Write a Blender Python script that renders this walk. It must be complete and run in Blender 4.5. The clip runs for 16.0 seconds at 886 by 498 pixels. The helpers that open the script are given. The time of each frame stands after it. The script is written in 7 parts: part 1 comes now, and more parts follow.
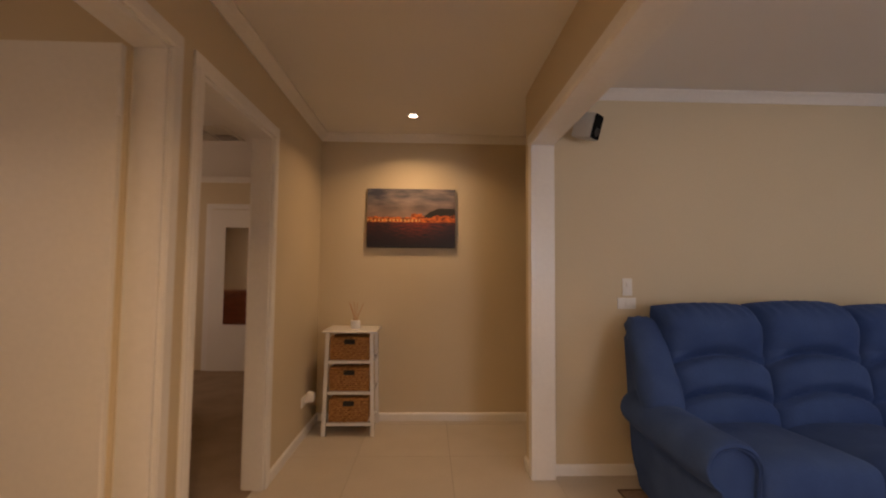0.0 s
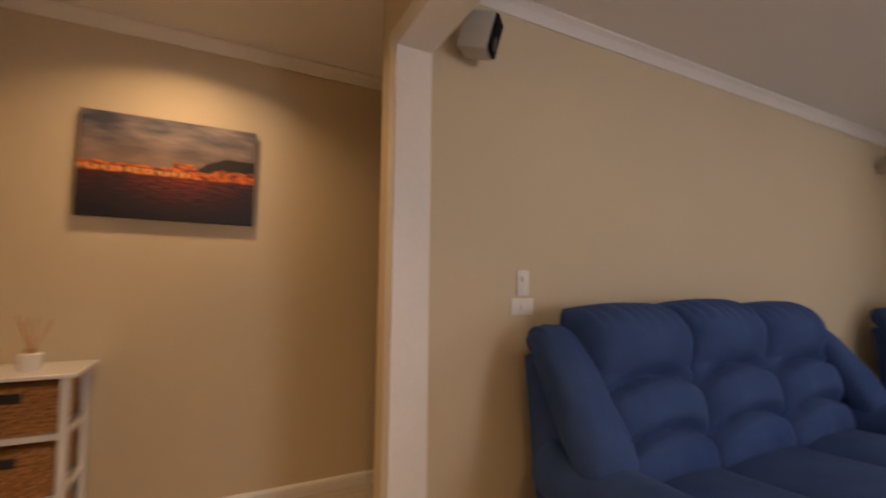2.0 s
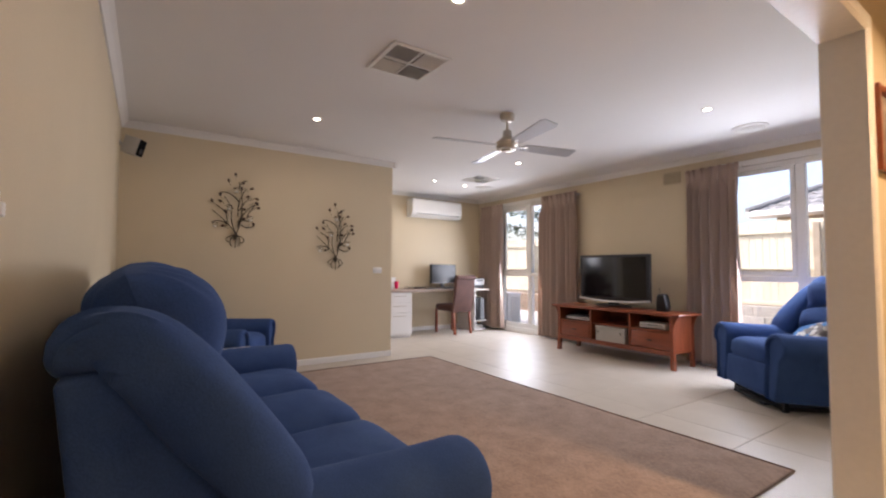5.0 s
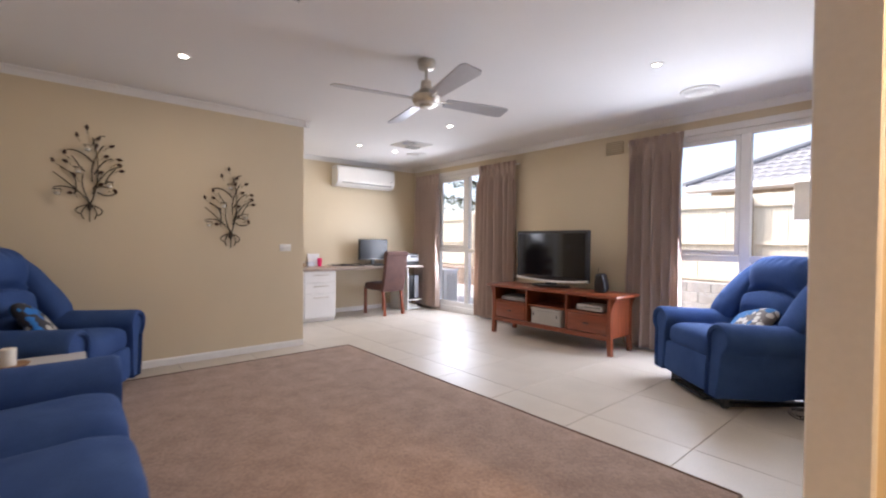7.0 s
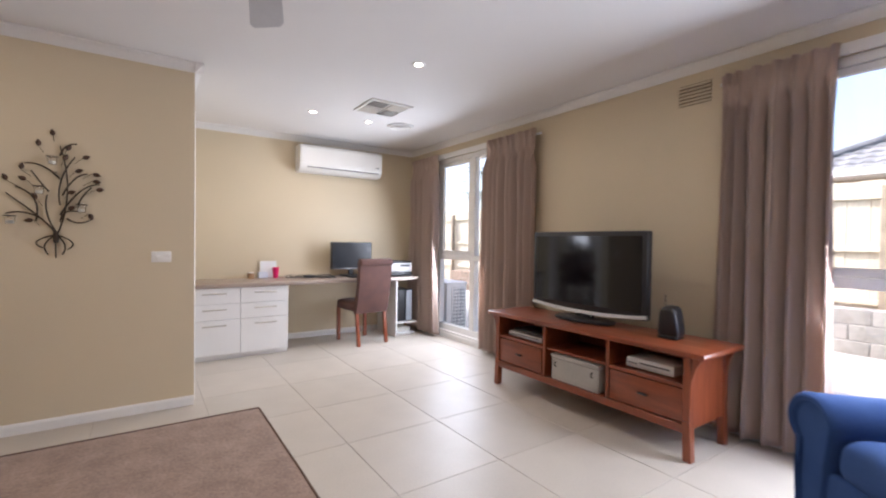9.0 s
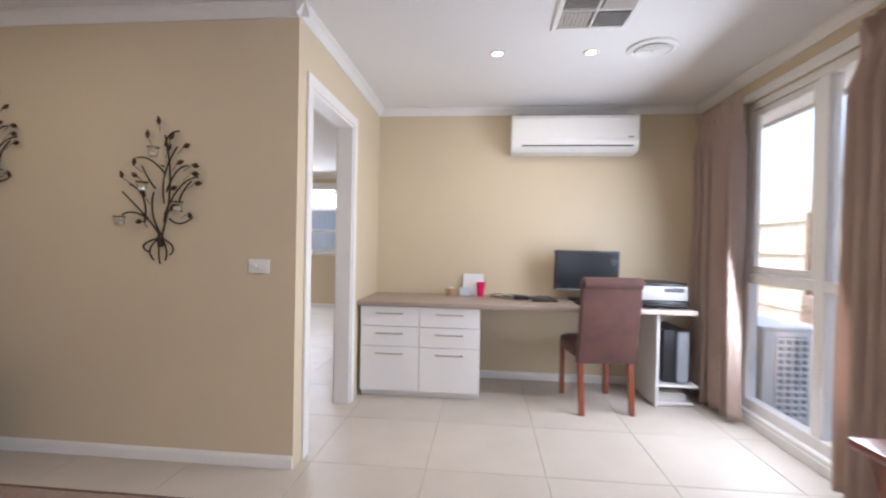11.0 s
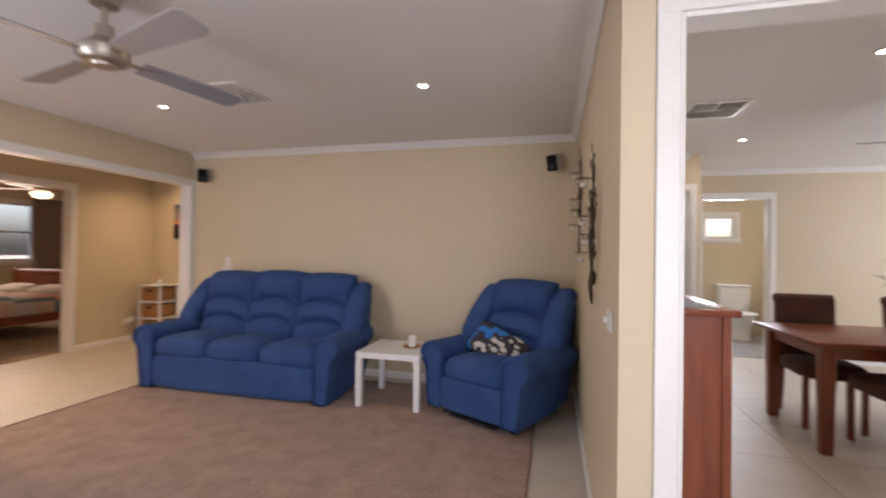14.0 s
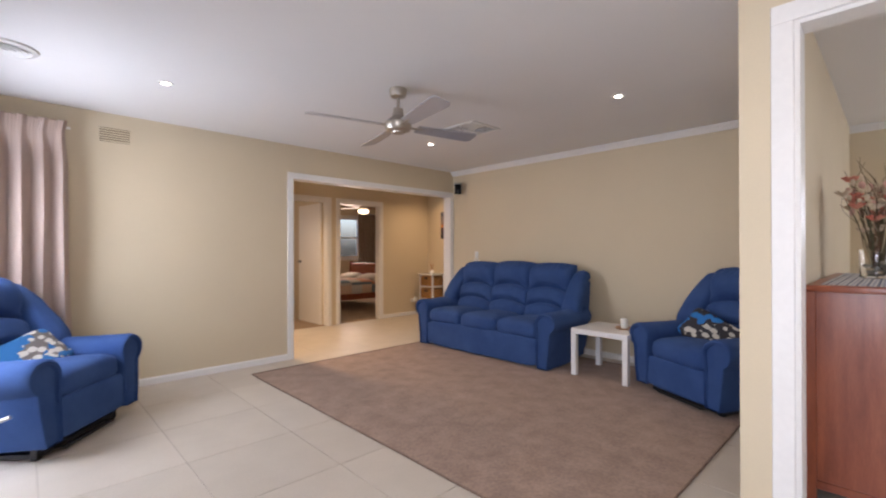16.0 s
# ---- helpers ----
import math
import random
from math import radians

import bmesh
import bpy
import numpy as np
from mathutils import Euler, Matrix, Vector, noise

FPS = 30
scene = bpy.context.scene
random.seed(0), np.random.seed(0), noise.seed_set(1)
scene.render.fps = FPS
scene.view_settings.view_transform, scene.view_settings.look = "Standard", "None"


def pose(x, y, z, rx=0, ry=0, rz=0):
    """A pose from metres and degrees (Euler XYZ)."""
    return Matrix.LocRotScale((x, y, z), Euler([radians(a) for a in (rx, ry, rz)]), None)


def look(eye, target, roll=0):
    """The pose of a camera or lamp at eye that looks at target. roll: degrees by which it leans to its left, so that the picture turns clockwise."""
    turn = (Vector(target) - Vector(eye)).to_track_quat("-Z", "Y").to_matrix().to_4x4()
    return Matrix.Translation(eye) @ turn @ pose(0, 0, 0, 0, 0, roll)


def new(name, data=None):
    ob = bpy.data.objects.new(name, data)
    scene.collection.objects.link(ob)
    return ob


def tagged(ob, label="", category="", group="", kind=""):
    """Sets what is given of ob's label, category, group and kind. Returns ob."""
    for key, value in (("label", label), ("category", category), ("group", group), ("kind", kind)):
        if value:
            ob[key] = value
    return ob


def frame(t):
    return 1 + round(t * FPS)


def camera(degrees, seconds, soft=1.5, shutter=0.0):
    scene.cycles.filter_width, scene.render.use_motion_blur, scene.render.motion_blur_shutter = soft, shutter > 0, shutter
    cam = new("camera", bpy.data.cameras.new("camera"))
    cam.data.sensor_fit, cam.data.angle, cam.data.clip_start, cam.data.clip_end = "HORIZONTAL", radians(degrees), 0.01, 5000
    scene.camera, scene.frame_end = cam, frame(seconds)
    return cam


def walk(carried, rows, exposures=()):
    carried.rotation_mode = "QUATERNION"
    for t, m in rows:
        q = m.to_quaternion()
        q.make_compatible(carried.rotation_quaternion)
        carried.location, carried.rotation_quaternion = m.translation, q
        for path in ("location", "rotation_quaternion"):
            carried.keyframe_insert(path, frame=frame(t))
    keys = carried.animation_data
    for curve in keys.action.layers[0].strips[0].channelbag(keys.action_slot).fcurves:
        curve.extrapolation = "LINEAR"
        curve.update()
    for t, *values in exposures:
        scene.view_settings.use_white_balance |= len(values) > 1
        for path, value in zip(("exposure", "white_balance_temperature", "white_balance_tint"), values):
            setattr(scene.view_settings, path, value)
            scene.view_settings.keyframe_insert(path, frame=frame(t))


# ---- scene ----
cam = camera(90.7, 16.0, soft=2.1, shutter=0.4)
PATH = [
    (0, (0.319, 0.106, 1.222), (0.382, 2.102, 1.333), 0.5),
    (0.5, (0.361, 0.444, 1.207), (0.484, 2.437, 1.325), 0.4),
    (1, (0.386, 0.74, 1.175), (0.628, 2.721, 1.304), 0.6),
    (1.5, (0.366, 0.989, 1.16), (0.81, 2.934, 1.308), 0.5),
    (2, (0.398, 1.289, 1.13), (1.301, 3.066, 1.298), 0.6),
    (2.5, (0.468, 1.525, 1.122), (1.91, 2.902, 1.277), 0.4),
    (3, (0.607, 1.768, 1.161), (2.463, 2.495, 1.316), 1.0),
    (3.5, (0.66, 1.994, 1.17), (2.653, 2.039, 1.334), 0.5),
    (4, (0.632, 2.223, 1.146), (2.552, 1.686, 1.309), 0.8),
    (4.5, (0.543, 2.426, 1.102), (2.328, 1.537, 1.252), 0.7),
    (5, (0.474, 2.583, 1.061), (2.13, 1.466, 1.156), 0.4),
    (5.2, (0.454, 2.587, 1.06), (2.089, 1.437, 1.123), 0.8),
    (7.5, (1.028, 1.599, 1.165), (2.541, 0.291, 1.129), 0.3),
    (8, (1.303, 1.155, 1.187), (2.816, -0.152, 1.151), 0.4),
    (10.3, (2.583, -0.55, 1.178), (4.545, -0.938, 1.158), 1.0),
    (10.5, (2.737, -0.679, 1.178), (4.724, -0.907, 1.163), 1.0),
    (11, (3.176, -0.912, 1.18), (5.167, -0.723, 1.161), 1.1),
    (11.5, (3.575, -1.041, 1.194), (5.482, -0.439, 1.176), 1.2),
    (12, (3.999, -1.127, 1.221), (5.69, -0.059, 1.197), 1.4),
    (12.5, (4.376, -1.156, 1.252), (5.74, 0.306, 1.213), 1.6),
    (13, (4.711, -1.154, 1.28), (5.584, 0.645, 1.246), 1.7),
    (13.5, (4.907, -1.266, 1.3), (5.082, 0.727, 1.293), 1.2),
    (14, (5.16, -1.419, 1.285), (4.667, 0.52, 1.302), 0.8),
    (14.5, (5.417, -1.59, 1.263), (4.5, 0.187, 1.299), 0.3),
    (15, (5.596, -1.759, 1.223), (4.435, -0.131, 1.251), 0.1),
    (15.5, (5.702, -1.865, 1.22), (4.387, -0.358, 1.237), -0.1),
    (16, (5.781, -1.937, 1.213), (4.342, -0.548, 1.22), -0.1),
]
EXPOSURES = [(0.0, 1.20, 6850, 22), (1.5, 1.32, 6800, 22), (3.0, 1.64, 6550, 19), (5.0, 1.90, 6100, 18), (8.0, 2.10, 5850, 16), (11.0, 2.00, 5750, 15), (12.5, 2.01, 5750, 16), (14.5, 1.90, 6150, 19), (16.0, 1.95, 5900, 17)]
walk(cam, [(t, look(eye, target, roll)) for t, eye, target, roll in PATH], EXPOSURES)

SKY_STRENGTH, SUN_STRENGTH, LAMP_WATTS, BOWL_GLOW = 0.14, 2.0, 1.2, 1.2
LAMP_X, LAMP_Y = 1.53, -2.55
scene.view_settings.exposure = 0.0

# ---------------------------------------------------------------- world and light
world = bpy.data.worlds.new("sky_world")
scene.world = world
world.use_nodes = True
_wn, _wl = world.node_tree.nodes, world.node_tree.links
_wn.clear()
_sky = _wn.new("ShaderNodeTexSky")
_sky.sky_type = "NISHITA"
_sky.sun_disc = False
SUN_EL, SUN_AZ = 48.0, 62.0
_sky.sun_elevation, _sky.sun_rotation = radians(SUN_EL), radians(SUN_AZ)
_sky.air_density, _sky.dust_density, _sky.ozone_density = 1.0, 5.0, 1.0
_bg = _wn.new("ShaderNodeBackground")
_bg.inputs["Strength"].default_value = SKY_STRENGTH
_wo = _wn.new("ShaderNodeOutputWorld")
_wl.new(_sky.outputs[0], _bg.inputs[0])
_wl.new(_bg.outputs[0], _wo.inputs[0])

_sun = bpy.data.lights.new("sun", "SUN")
_sun.energy, _sun.angle, _sun.color = SUN_STRENGTH, radians(0.6), (1.0, 0.95, 0.87)
_az, _el = radians(SUN_AZ), radians(SUN_EL)
_way = Vector((math.sin(_az) * math.cos(_el), math.cos(_az) * math.cos(_el), math.sin(_el)))
new("sun", _sun).matrix_world = look(_way * 40, (0, 0, 0))

# x, y, watts; the second is unseen, added to brighten the hall and open door
DOWNLIGHTS = [(0.19, 3.33, 2.2), (0.19, 0.20, 7.5), (2.18, 1.35, 1.0), (4.30, 1.37, 1.0), (2.20, -1.20, 1.0), (4.43, -1.21, 1.0),
              (5.98, -0.97, 1.0), (5.99, -1.55, 1.0), (6.86, 1.42, 1.0), (6.88, 3.30, 1.0)]
for _x, _y, _p in DOWNLIGHTS:
    _d = bpy.data.lights.new("downlight_lamp", "AREA")
    _d.shape, _d.size, _d.energy, _d.color = "DISK", 0.10, LAMP_WATTS * _p, (1.0, 0.84, 0.64) if _p < 1.5 else (1.0, 0.67, 0.35)
    _d.spread = radians(180 if _p < 1.5 else 140)
    new("downlight_lamp", _d).matrix_world = pose(_x, _y, 2.385)

# fill lamps standing in for sky light at the windows, western ones tinted warm: x, y, z, turn, width, height, watts
for _x, _y, _z, _t, _w, _h, _p in ((2.06, -2.735, 1.15, 0, 1.08, 1.5, 16.5), (5.85, -2.735, 1.15, 0, 0.86, 1.5, 10.2), (10.89, 2.97, 1.6, 90, 2.3, 1.1, 19.0),
                                   (-4.19, 3.85, 1.55, -90, 1.4, 1.0, 6.0), (7.81, 6.74, 1.77, 180, 0.40, 0.32, 7.0), (11.8, 7.49, 1.55, 180, 0.95, 1.0, 8.0), (-3.08, 0.0, 1.5, -90, 1.1, 1.0, 3.5), (-3.95, 7.59, 1.85, 180, 0.26, 0.6, 2.6)):
    _d = bpy.data.lights.new("window_fill_lamp", "AREA")
    _d.shape, _d.size, _d.size_y, _d.energy, _d.color = "RECTANGLE", _w, _h, _p, (0.94, 0.97, 1.0) if _x > -3 else (1.0, 0.72, 0.48)
    new("window_fill_lamp", _d).matrix_world = pose(_x, _y, _z, 0, 0, _t) @ pose(0, 0.17, 0, 76)

# ---------------------------------------------------------------- materials
def material(name, colour, rough=0.6, metal=0.0, var=0.06, scale=6.0, bump=0.0, bump_scale=60.0, coat=0.0, second=None, sheen=0.0, emit=None, spec=0.5, stretch=(1, 1, 1), rand=0.0, detail=5.0, crease=0.0, crease_scale=7.0):
    """Principled paint, cloth, stone or wood with noise at two scales in colour and relief."""
    m = bpy.data.materials.new(name)
    m.use_nodes = True
    n, l = m.node_tree.nodes, m.node_tree.links
    b = n["Principled BSDF"]
    b.inputs["Metallic"].default_value = metal
    b.inputs["Coat Weight"].default_value = coat
    b.inputs["Coat Roughness"].default_value = 0.15
    b.inputs["Sheen Weight"].default_value = sheen
    b.inputs["Specular IOR Level"].default_value = spec
    co = n.new("ShaderNodeTexCoord")
    mp = n.new("ShaderNodeMapping")
    mp.inputs["Scale"].default_value = stretch
    l.new(co.outputs["Object"], mp.inputs["Vector"])
    big = n.new("ShaderNodeTexNoise")
    big.inputs["Scale"].default_value, big.inputs["Detail"].default_value = scale, detail
    fine = n.new("ShaderNodeTexNoise")
    fine.inputs["Scale"].default_value, fine.inputs["Detail"].default_value = bump_scale, 4.0
    l.new(mp.outputs[0], big.inputs["Vector"]), l.new(mp.outputs[0], fine.inputs["Vector"])
    ramp = n.new("ShaderNodeMapRange")
    ramp.inputs["From Min"].default_value, ramp.inputs["From Max"].default_value = 0.3, 0.7
    l.new(big.outputs["Fac"], ramp.inputs["Value"])
    mix = n.new("ShaderNodeMix")
    mix.data_type = "RGBA"
    c2 = second or [max(0.0, c * (1 - var * 2)) for c in colour]
    mix.inputs["A"].default_value, mix.inputs["B"].default_value = (*colour, 1), (*c2, 1)
    l.new(ramp.outputs[0], mix.inputs["Factor"])
    hue = n.new("ShaderNodeHueSaturation")
    l.new(mix.outputs["Result"], hue.inputs["Color"])
    tone = n.new("ShaderNodeMapRange")
    tone.inputs["From Min"].default_value, tone.inputs["From Max"].default_value = 0.3, 0.7
    tone.inputs["To Min"].default_value, tone.inputs["To Max"].default_value = 1 - var, 1 + var
    l.new(fine.outputs["Fac"], tone.inputs["Value"])
    if rand:
        info = n.new("ShaderNodeObjectInfo")
        rr = n.new("ShaderNodeMapRange")
        rr.inputs["To Min"].default_value, rr.inputs["To Max"].default_value = 1 - rand, 1 + rand
        l.new(info.outputs["Random"], rr.inputs["Value"])
        mul = n.new("ShaderNodeMath")
        mul.operation = "MULTIPLY"
        l.new(rr.outputs[0], mul.inputs[0]), l.new(tone.outputs[0], mul.inputs[1])
        l.new(mul.outputs[0], hue.inputs["Value"])
    else:
        l.new(tone.outputs[0], hue.inputs["Value"])
    l.new(hue.outputs[0], b.inputs["Base Color"])
    rm = n.new("ShaderNodeMapRange")
    rm.inputs["To Min"].default_value, rm.inputs["To Max"].default_value = max(0.02, rough - 0.08), min(1.0, rough + 0.08)
    l.new(big.outputs["Fac"], rm.inputs["Value"])
    l.new(rm.outputs[0], b.inputs["Roughness"])
    if bump:
        bp = n.new("ShaderNodeBump")
        bp.inputs["Strength"].default_value, bp.inputs["Distance"].default_value = bump, 0.004
        l.new(fine.outputs["Fac"], bp.inputs["Height"])
        l.new(bp.outputs[0], b.inputs["Normal"])
        if crease:
            # soft folds and creases of loose cloth
            fold = n.new("ShaderNodeTexNoise")
            fold.noise_type = "RIDGED_MULTIFRACTAL"
            fold.inputs["Scale"].default_value, fold.inputs["Detail"].default_value, fold.inputs["Distortion"].default_value = crease_scale, 2.0, 0.7
            b2 = n.new("ShaderNodeBump")
            b2.inputs["Strength"].default_value, b2.inputs["Distance"].default_value = crease, 0.012
            l.new(mp.outputs[0], fold.inputs["Vector"]), l.new(fold.outputs["Fac"], b2.inputs["Height"])
            l.new(b2.outputs[0], bp.inputs["Normal"])
    if emit:
        b.inputs["Emission Color"].default_value, b.inputs["Emission Strength"].default_value = (*emit[:3], 1), emit[3]
    return m


def wood(name, dark, light, rough=0.35, axis=(1, 8, 8), coat=0.25):
    return material(name, light, rough, var=0.1, scale=3.0, bump=0.08, bump_scale=30.0, second=dark, coat=coat, stretch=axis, detail=8.0)


def glass(name, colour=(1, 1, 1), rough=0.0):
    m = bpy.data.materials.new(name)
    m.use_nodes = True
    b = m.node_tree.nodes["Principled BSDF"]
    b.inputs["Base Color"].default_value, b.inputs["Roughness"].default_value = (*colour, 1), rough
    b.inputs["Transmission Weight"].default_value, b.inputs["IOR"].default_value = 1.0, 1.45
    return m


WALL = material("beige_wall_paint", (0.63, 0.535, 0.375), 0.62, var=0.02, scale=1.5, bump=0.06, bump_scale=180)
CEIL = material("white_ceiling_paint", (0.80, 0.785, 0.77), 0.8, var=0.015, scale=1.2, bump=0.04, bump_scale=150)
TRIM = material("white_gloss_trim", (0.80, 0.785, 0.76), 0.32, var=0.02, scale=3, bump=0.03, bump_scale=40)
DOORM = material("white_door_paint", (0.78, 0.76, 0.72), 0.4, var=0.02, scale=2, bump=0.03, bump_scale=50)
TILE = material("cream_porcelain_tile", (0.545, 0.49, 0.42), 0.44, var=0.035, scale=3.5, bump=0.03, bump_scale=90, rand=0.03, spec=0.5)
GROUT = material("grey_grout", (0.45, 0.40, 0.345), 0.9, var=0.1, scale=20, bump=0.2, bump_scale=200)
RUG = material("brown_carpet_pile", (0.345, 0.238, 0.181), 0.95, var=0.16, scale=6.5, bump=1.0, bump_scale=60, sheen=0.12, second=(0.250, 0.168, 0.126), detail=12, crease=0.12, crease_scale=6)
BLUE = material("blue_plush_upholstery", (0.048, 0.091, 0.232), 0.92, var=0.10, scale=5, bump=0.3, bump_scale=220, sheen=0.10, second=(0.031, 0.064, 0.188), spec=0.08, crease=0.35, crease_scale=5.0)
BLUE.node_tree.nodes["Principled BSDF"].inputs["Sheen Tint"].default_value = (0.35, 0.5, 0.9, 1)
BLACK = material("black_plastic", (0.015, 0.015, 0.017), 0.35, var=0.05, scale=10, bump=0.03)
DARKMETAL = material("dark_steel", (0.06, 0.06, 0.065), 0.4, 0.8, var=0.1, bump=0.03)
SCREEN = material("glossy_black_screen", (0.006, 0.006, 0.008), 0.06, var=0.02, scale=2)
SILVER = material("silver_plastic", (0.55, 0.55, 0.56), 0.3, 0.6, var=0.04)
NICKEL = material("brushed_nickel", (0.54, 0.50, 0.44), 0.42, 1.0, var=0.05, bump=0.05, stretch=(1, 1, 12))
BLADE = material("silver_grey_fan_blade", (0.46, 0.46, 0.48), 0.38, 0.35, var=0.03)
WHITEPL = material("white_plastic", (0.80, 0.79, 0.76), 0.35, var=0.015)
CHERRY = wood("red_brown_cherry_wood", (0.16, 0.035, 0.012), (0.27, 0.066, 0.024))
CHERRY_Z = wood("red_brown_cherry_wood_upright", (0.16, 0.035, 0.012), (0.27, 0.066, 0.024), axis=(8, 8, 1))
MAHOG = wood("dark_red_mahogany", (0.21, 0.050, 0.022), (0.33, 0.092, 0.040), axis=(8, 8, 1))
SUEDE = material("brown_faux_suede", (0.105, 0.040, 0.027), 0.85, var=0.16, scale=7, bump=0.15, bump_scale=200, sheen=0.12, second=(0.070, 0.028, 0.021))
CURTAIN = material("taupe_curtain_cloth", (0.56, 0.44, 0.37), 0.9, var=0.05, scale=4, bump=0.25, bump_scale=300, sheen=0.25, stretch=(1, 1, 0.3))
_cn, _cl = CURTAIN.node_tree.nodes, CURTAIN.node_tree.links
_tr, _mx = _cn.new("ShaderNodeBsdfTranslucent"), _cn.new("ShaderNodeMixShader")
_tr.inputs["Color"].default_value, _mx.inputs[0].default_value = (0.60, 0.45, 0.36, 1), 0.36
_cl.new(_cn["Principled BSDF"].outputs[0], _mx.inputs[1]), _cl.new(_tr.outputs[0], _mx.inputs[2])
_cl.new(_mx.outputs[0], _cn["Material Output"].inputs["Surface"])
LAMINATE = material("taupe_laminate_worktop", (0.40, 0.325, 0.275), 0.3, var=0.05, scale=30, bump_scale=140)
LACQ = material("white_lacquer_board", (0.80, 0.79, 0.78), 0.22, var=0.01, coat=0.2)
WICKER_C = (0.34, 0.155, 0.045)
IRON = material("bronzed_black_iron", (0.075, 0.054, 0.038), 0.45, 0.7, var=0.2, scale=30, bump=0.1)
LEAFM = material("dark_copper_leaf", (0.11, 0.062, 0.042), 0.4, 0.6, var=0.25, scale=40)
WAX = material("white_candle_wax", (0.82, 0.80, 0.74), 0.5, var=0.02)
GLASS = glass("clear_glass")
PINK = material("bright_pink_plastic", (0.85, 0.02, 0.16), 0.3, var=0.02)
MIRROR = material("silvered_mirror", (0.86, 0.87, 0.87), 0.03, 1.0, var=0.0)
CONCRETE = material("pale_patio_concrete", (0.36, 0.345, 0.32), 0.85, var=0.08, scale=2, bump=0.3, bump_scale=80)
FENCE = material("pale_yellow_fence_timber", (0.58, 0.53, 0.40), 0.8, var=0.06, scale=4, bump=0.2, bump_scale=50, stretch=(6, 6, 1), rand=0.05)
ROOFM = material("grey_roof_tile", (0.20, 0.197, 0.195), 0.8, var=0.12, scale=4, bump=0.2, rand=0.08)
BRICKM = material("cream_brick_wall", (0.45, 0.36, 0.27), 0.85, var=0.1, scale=8, bump=0.2)
BROWNTILE = material("brown_wall_tile", (0.36, 0.22, 0.12), 0.35, var=0.08, scale=5)
CARPET = material("beige_bedroom_carpet", (0.34, 0.25, 0.17), 0.95, var=0.1, scale=4, bump=0.7, bump_scale=250)


def wicker():
    m = bpy.data.materials.new("woven_seagrass")
    m.use_nodes = True
    n, l = m.node_tree.nodes, m.node_tree.links
    b = n["Principled BSDF"]
    co = n.new("ShaderNodeTexCoord")
    noise_ = n.new("ShaderNodeTexNoise")
    noise_.inputs["Scale"].default_value = 45
    mp = n.new("ShaderNodeMapping")
    mp.inputs["Scale"].default_value = (1, 1, 3)
    l.new(co.outputs["Object"], mp.inputs[0]), l.new(mp.outputs[0], noise_.inputs["Vector"])
    r = n.new("ShaderNodeValToRGB")
    r.color_ramp.elements[0].position, r.color_ramp.elements[0].color = 0.3, (0.22, 0.088, 0.026, 1)
    r.color_ramp.elements[1].position, r.color_ramp.elements[1].color = 0.68, (0.62, 0.33, 0.12, 1)
    l.new(noise_.outputs["Fac"], r.inputs[0]), l.new(r.outputs[0], b.inputs["Base Color"])
    b.inputs["Roughness"].default_value = 0.75
    bp = n.new("ShaderNodeBump")
    bp.inputs["Strength"].default_value, bp.inputs["Distance"].default_value = 0.5, 0.004
    l.new(noise_.outputs["Fac"], bp.inputs["Height"]), l.new(bp.outputs[0], b.inputs["Normal"])
    return m


WICKER = wicker()

# ---------------------------------------------------------------- mesh helpers
def finish(bm, name, mat, smooth=False, parent=None, label="", angle=40):
    bmesh.ops.recalc_face_normals(bm, faces=bm.faces)
    me = bpy.data.meshes.new(name)
    if smooth:
        for f in bm.faces:
            f.smooth = True
        lim = radians(angle)
        for e in bm.edges:
            if len(e.link_faces) == 2 and e.calc_face_angle(0) > lim:
                e.smooth = False
    bm.to_mesh(me)
    bm.free()
    me.materials.append(mat)
    ob = new(name, me)
    if parent:
        ob.parent = parent
    if label:
        ob["label"] = label
    return ob


def part(name, bm, mat, parent, label="", smooth=True, angle=40):
    return finish(bm, name, mat, smooth, parent, label, angle)


def thing(name, m, label, category, group="", kind=""):
    ob = new(name)
    ob.empty_display_size = 0.1
    ob.matrix_basis = m
    return tagged(ob, label, category, group, kind)


def box(x0, x1, y0, y1, z0, z1, bevel=0.0, bm=None, seg=1, m=None):
    bm = bm or bmesh.new()
    vs = bmesh.ops.create_cube(bm, size=1)["verts"]
    for v in vs:
        v.co = Vector(((x0 + x1) / 2 + v.co.x * (x1 - x0), (y0 + y1) / 2 + v.co.y * (y1 - y0), (z0 + z1) / 2 + v.co.z * (z1 - z0)))
    if m:
        bmesh.ops.transform(bm, matrix=m, verts=vs)
    if bevel:
        es = list({e for v in vs for e in v.link_edges})
        bmesh.ops.bevel(bm, geom=es, offset=bevel, segments=seg, affect="EDGES", profile=0.5)
    return bm


def lathe(profile, seg=24, bm=None, m=None, close=True):
    """Turns (radius, z) points round z."""
    bm = bm or bmesh.new()
    rings = []
    for r, z in profile:
        if r < 1e-5:
            rings.append([bm.verts.new((0, 0, z))])
        else:
            rings.append([bm.verts.new((r * math.cos(2 * math.pi * k / seg), r * math.sin(2 * math.pi * k / seg), z)) for k in range(seg)])
    for a, b in zip(rings, rings[1:]):
        for k in range(seg):
            p, q = (k, (k + 1) % seg)
            if len(a) == 1 and len(b) > 1:
                bm.faces.new((a[0], b[q], b[p]))
            elif len(b) == 1 and len(a) > 1:
                bm.faces.new((a[p], a[q], b[0]))
            elif len(a) > 1:
                bm.faces.new((a[p], a[q], b[q], b[p]))
    if close:
        for ring in (rings[0], rings[-1]):
            if len(ring) > 2:
                bm.faces.new(ring)
    if m:
        bmesh.ops.transform(bm, matrix=m, verts=[v for r in rings for v in r])
    return bm


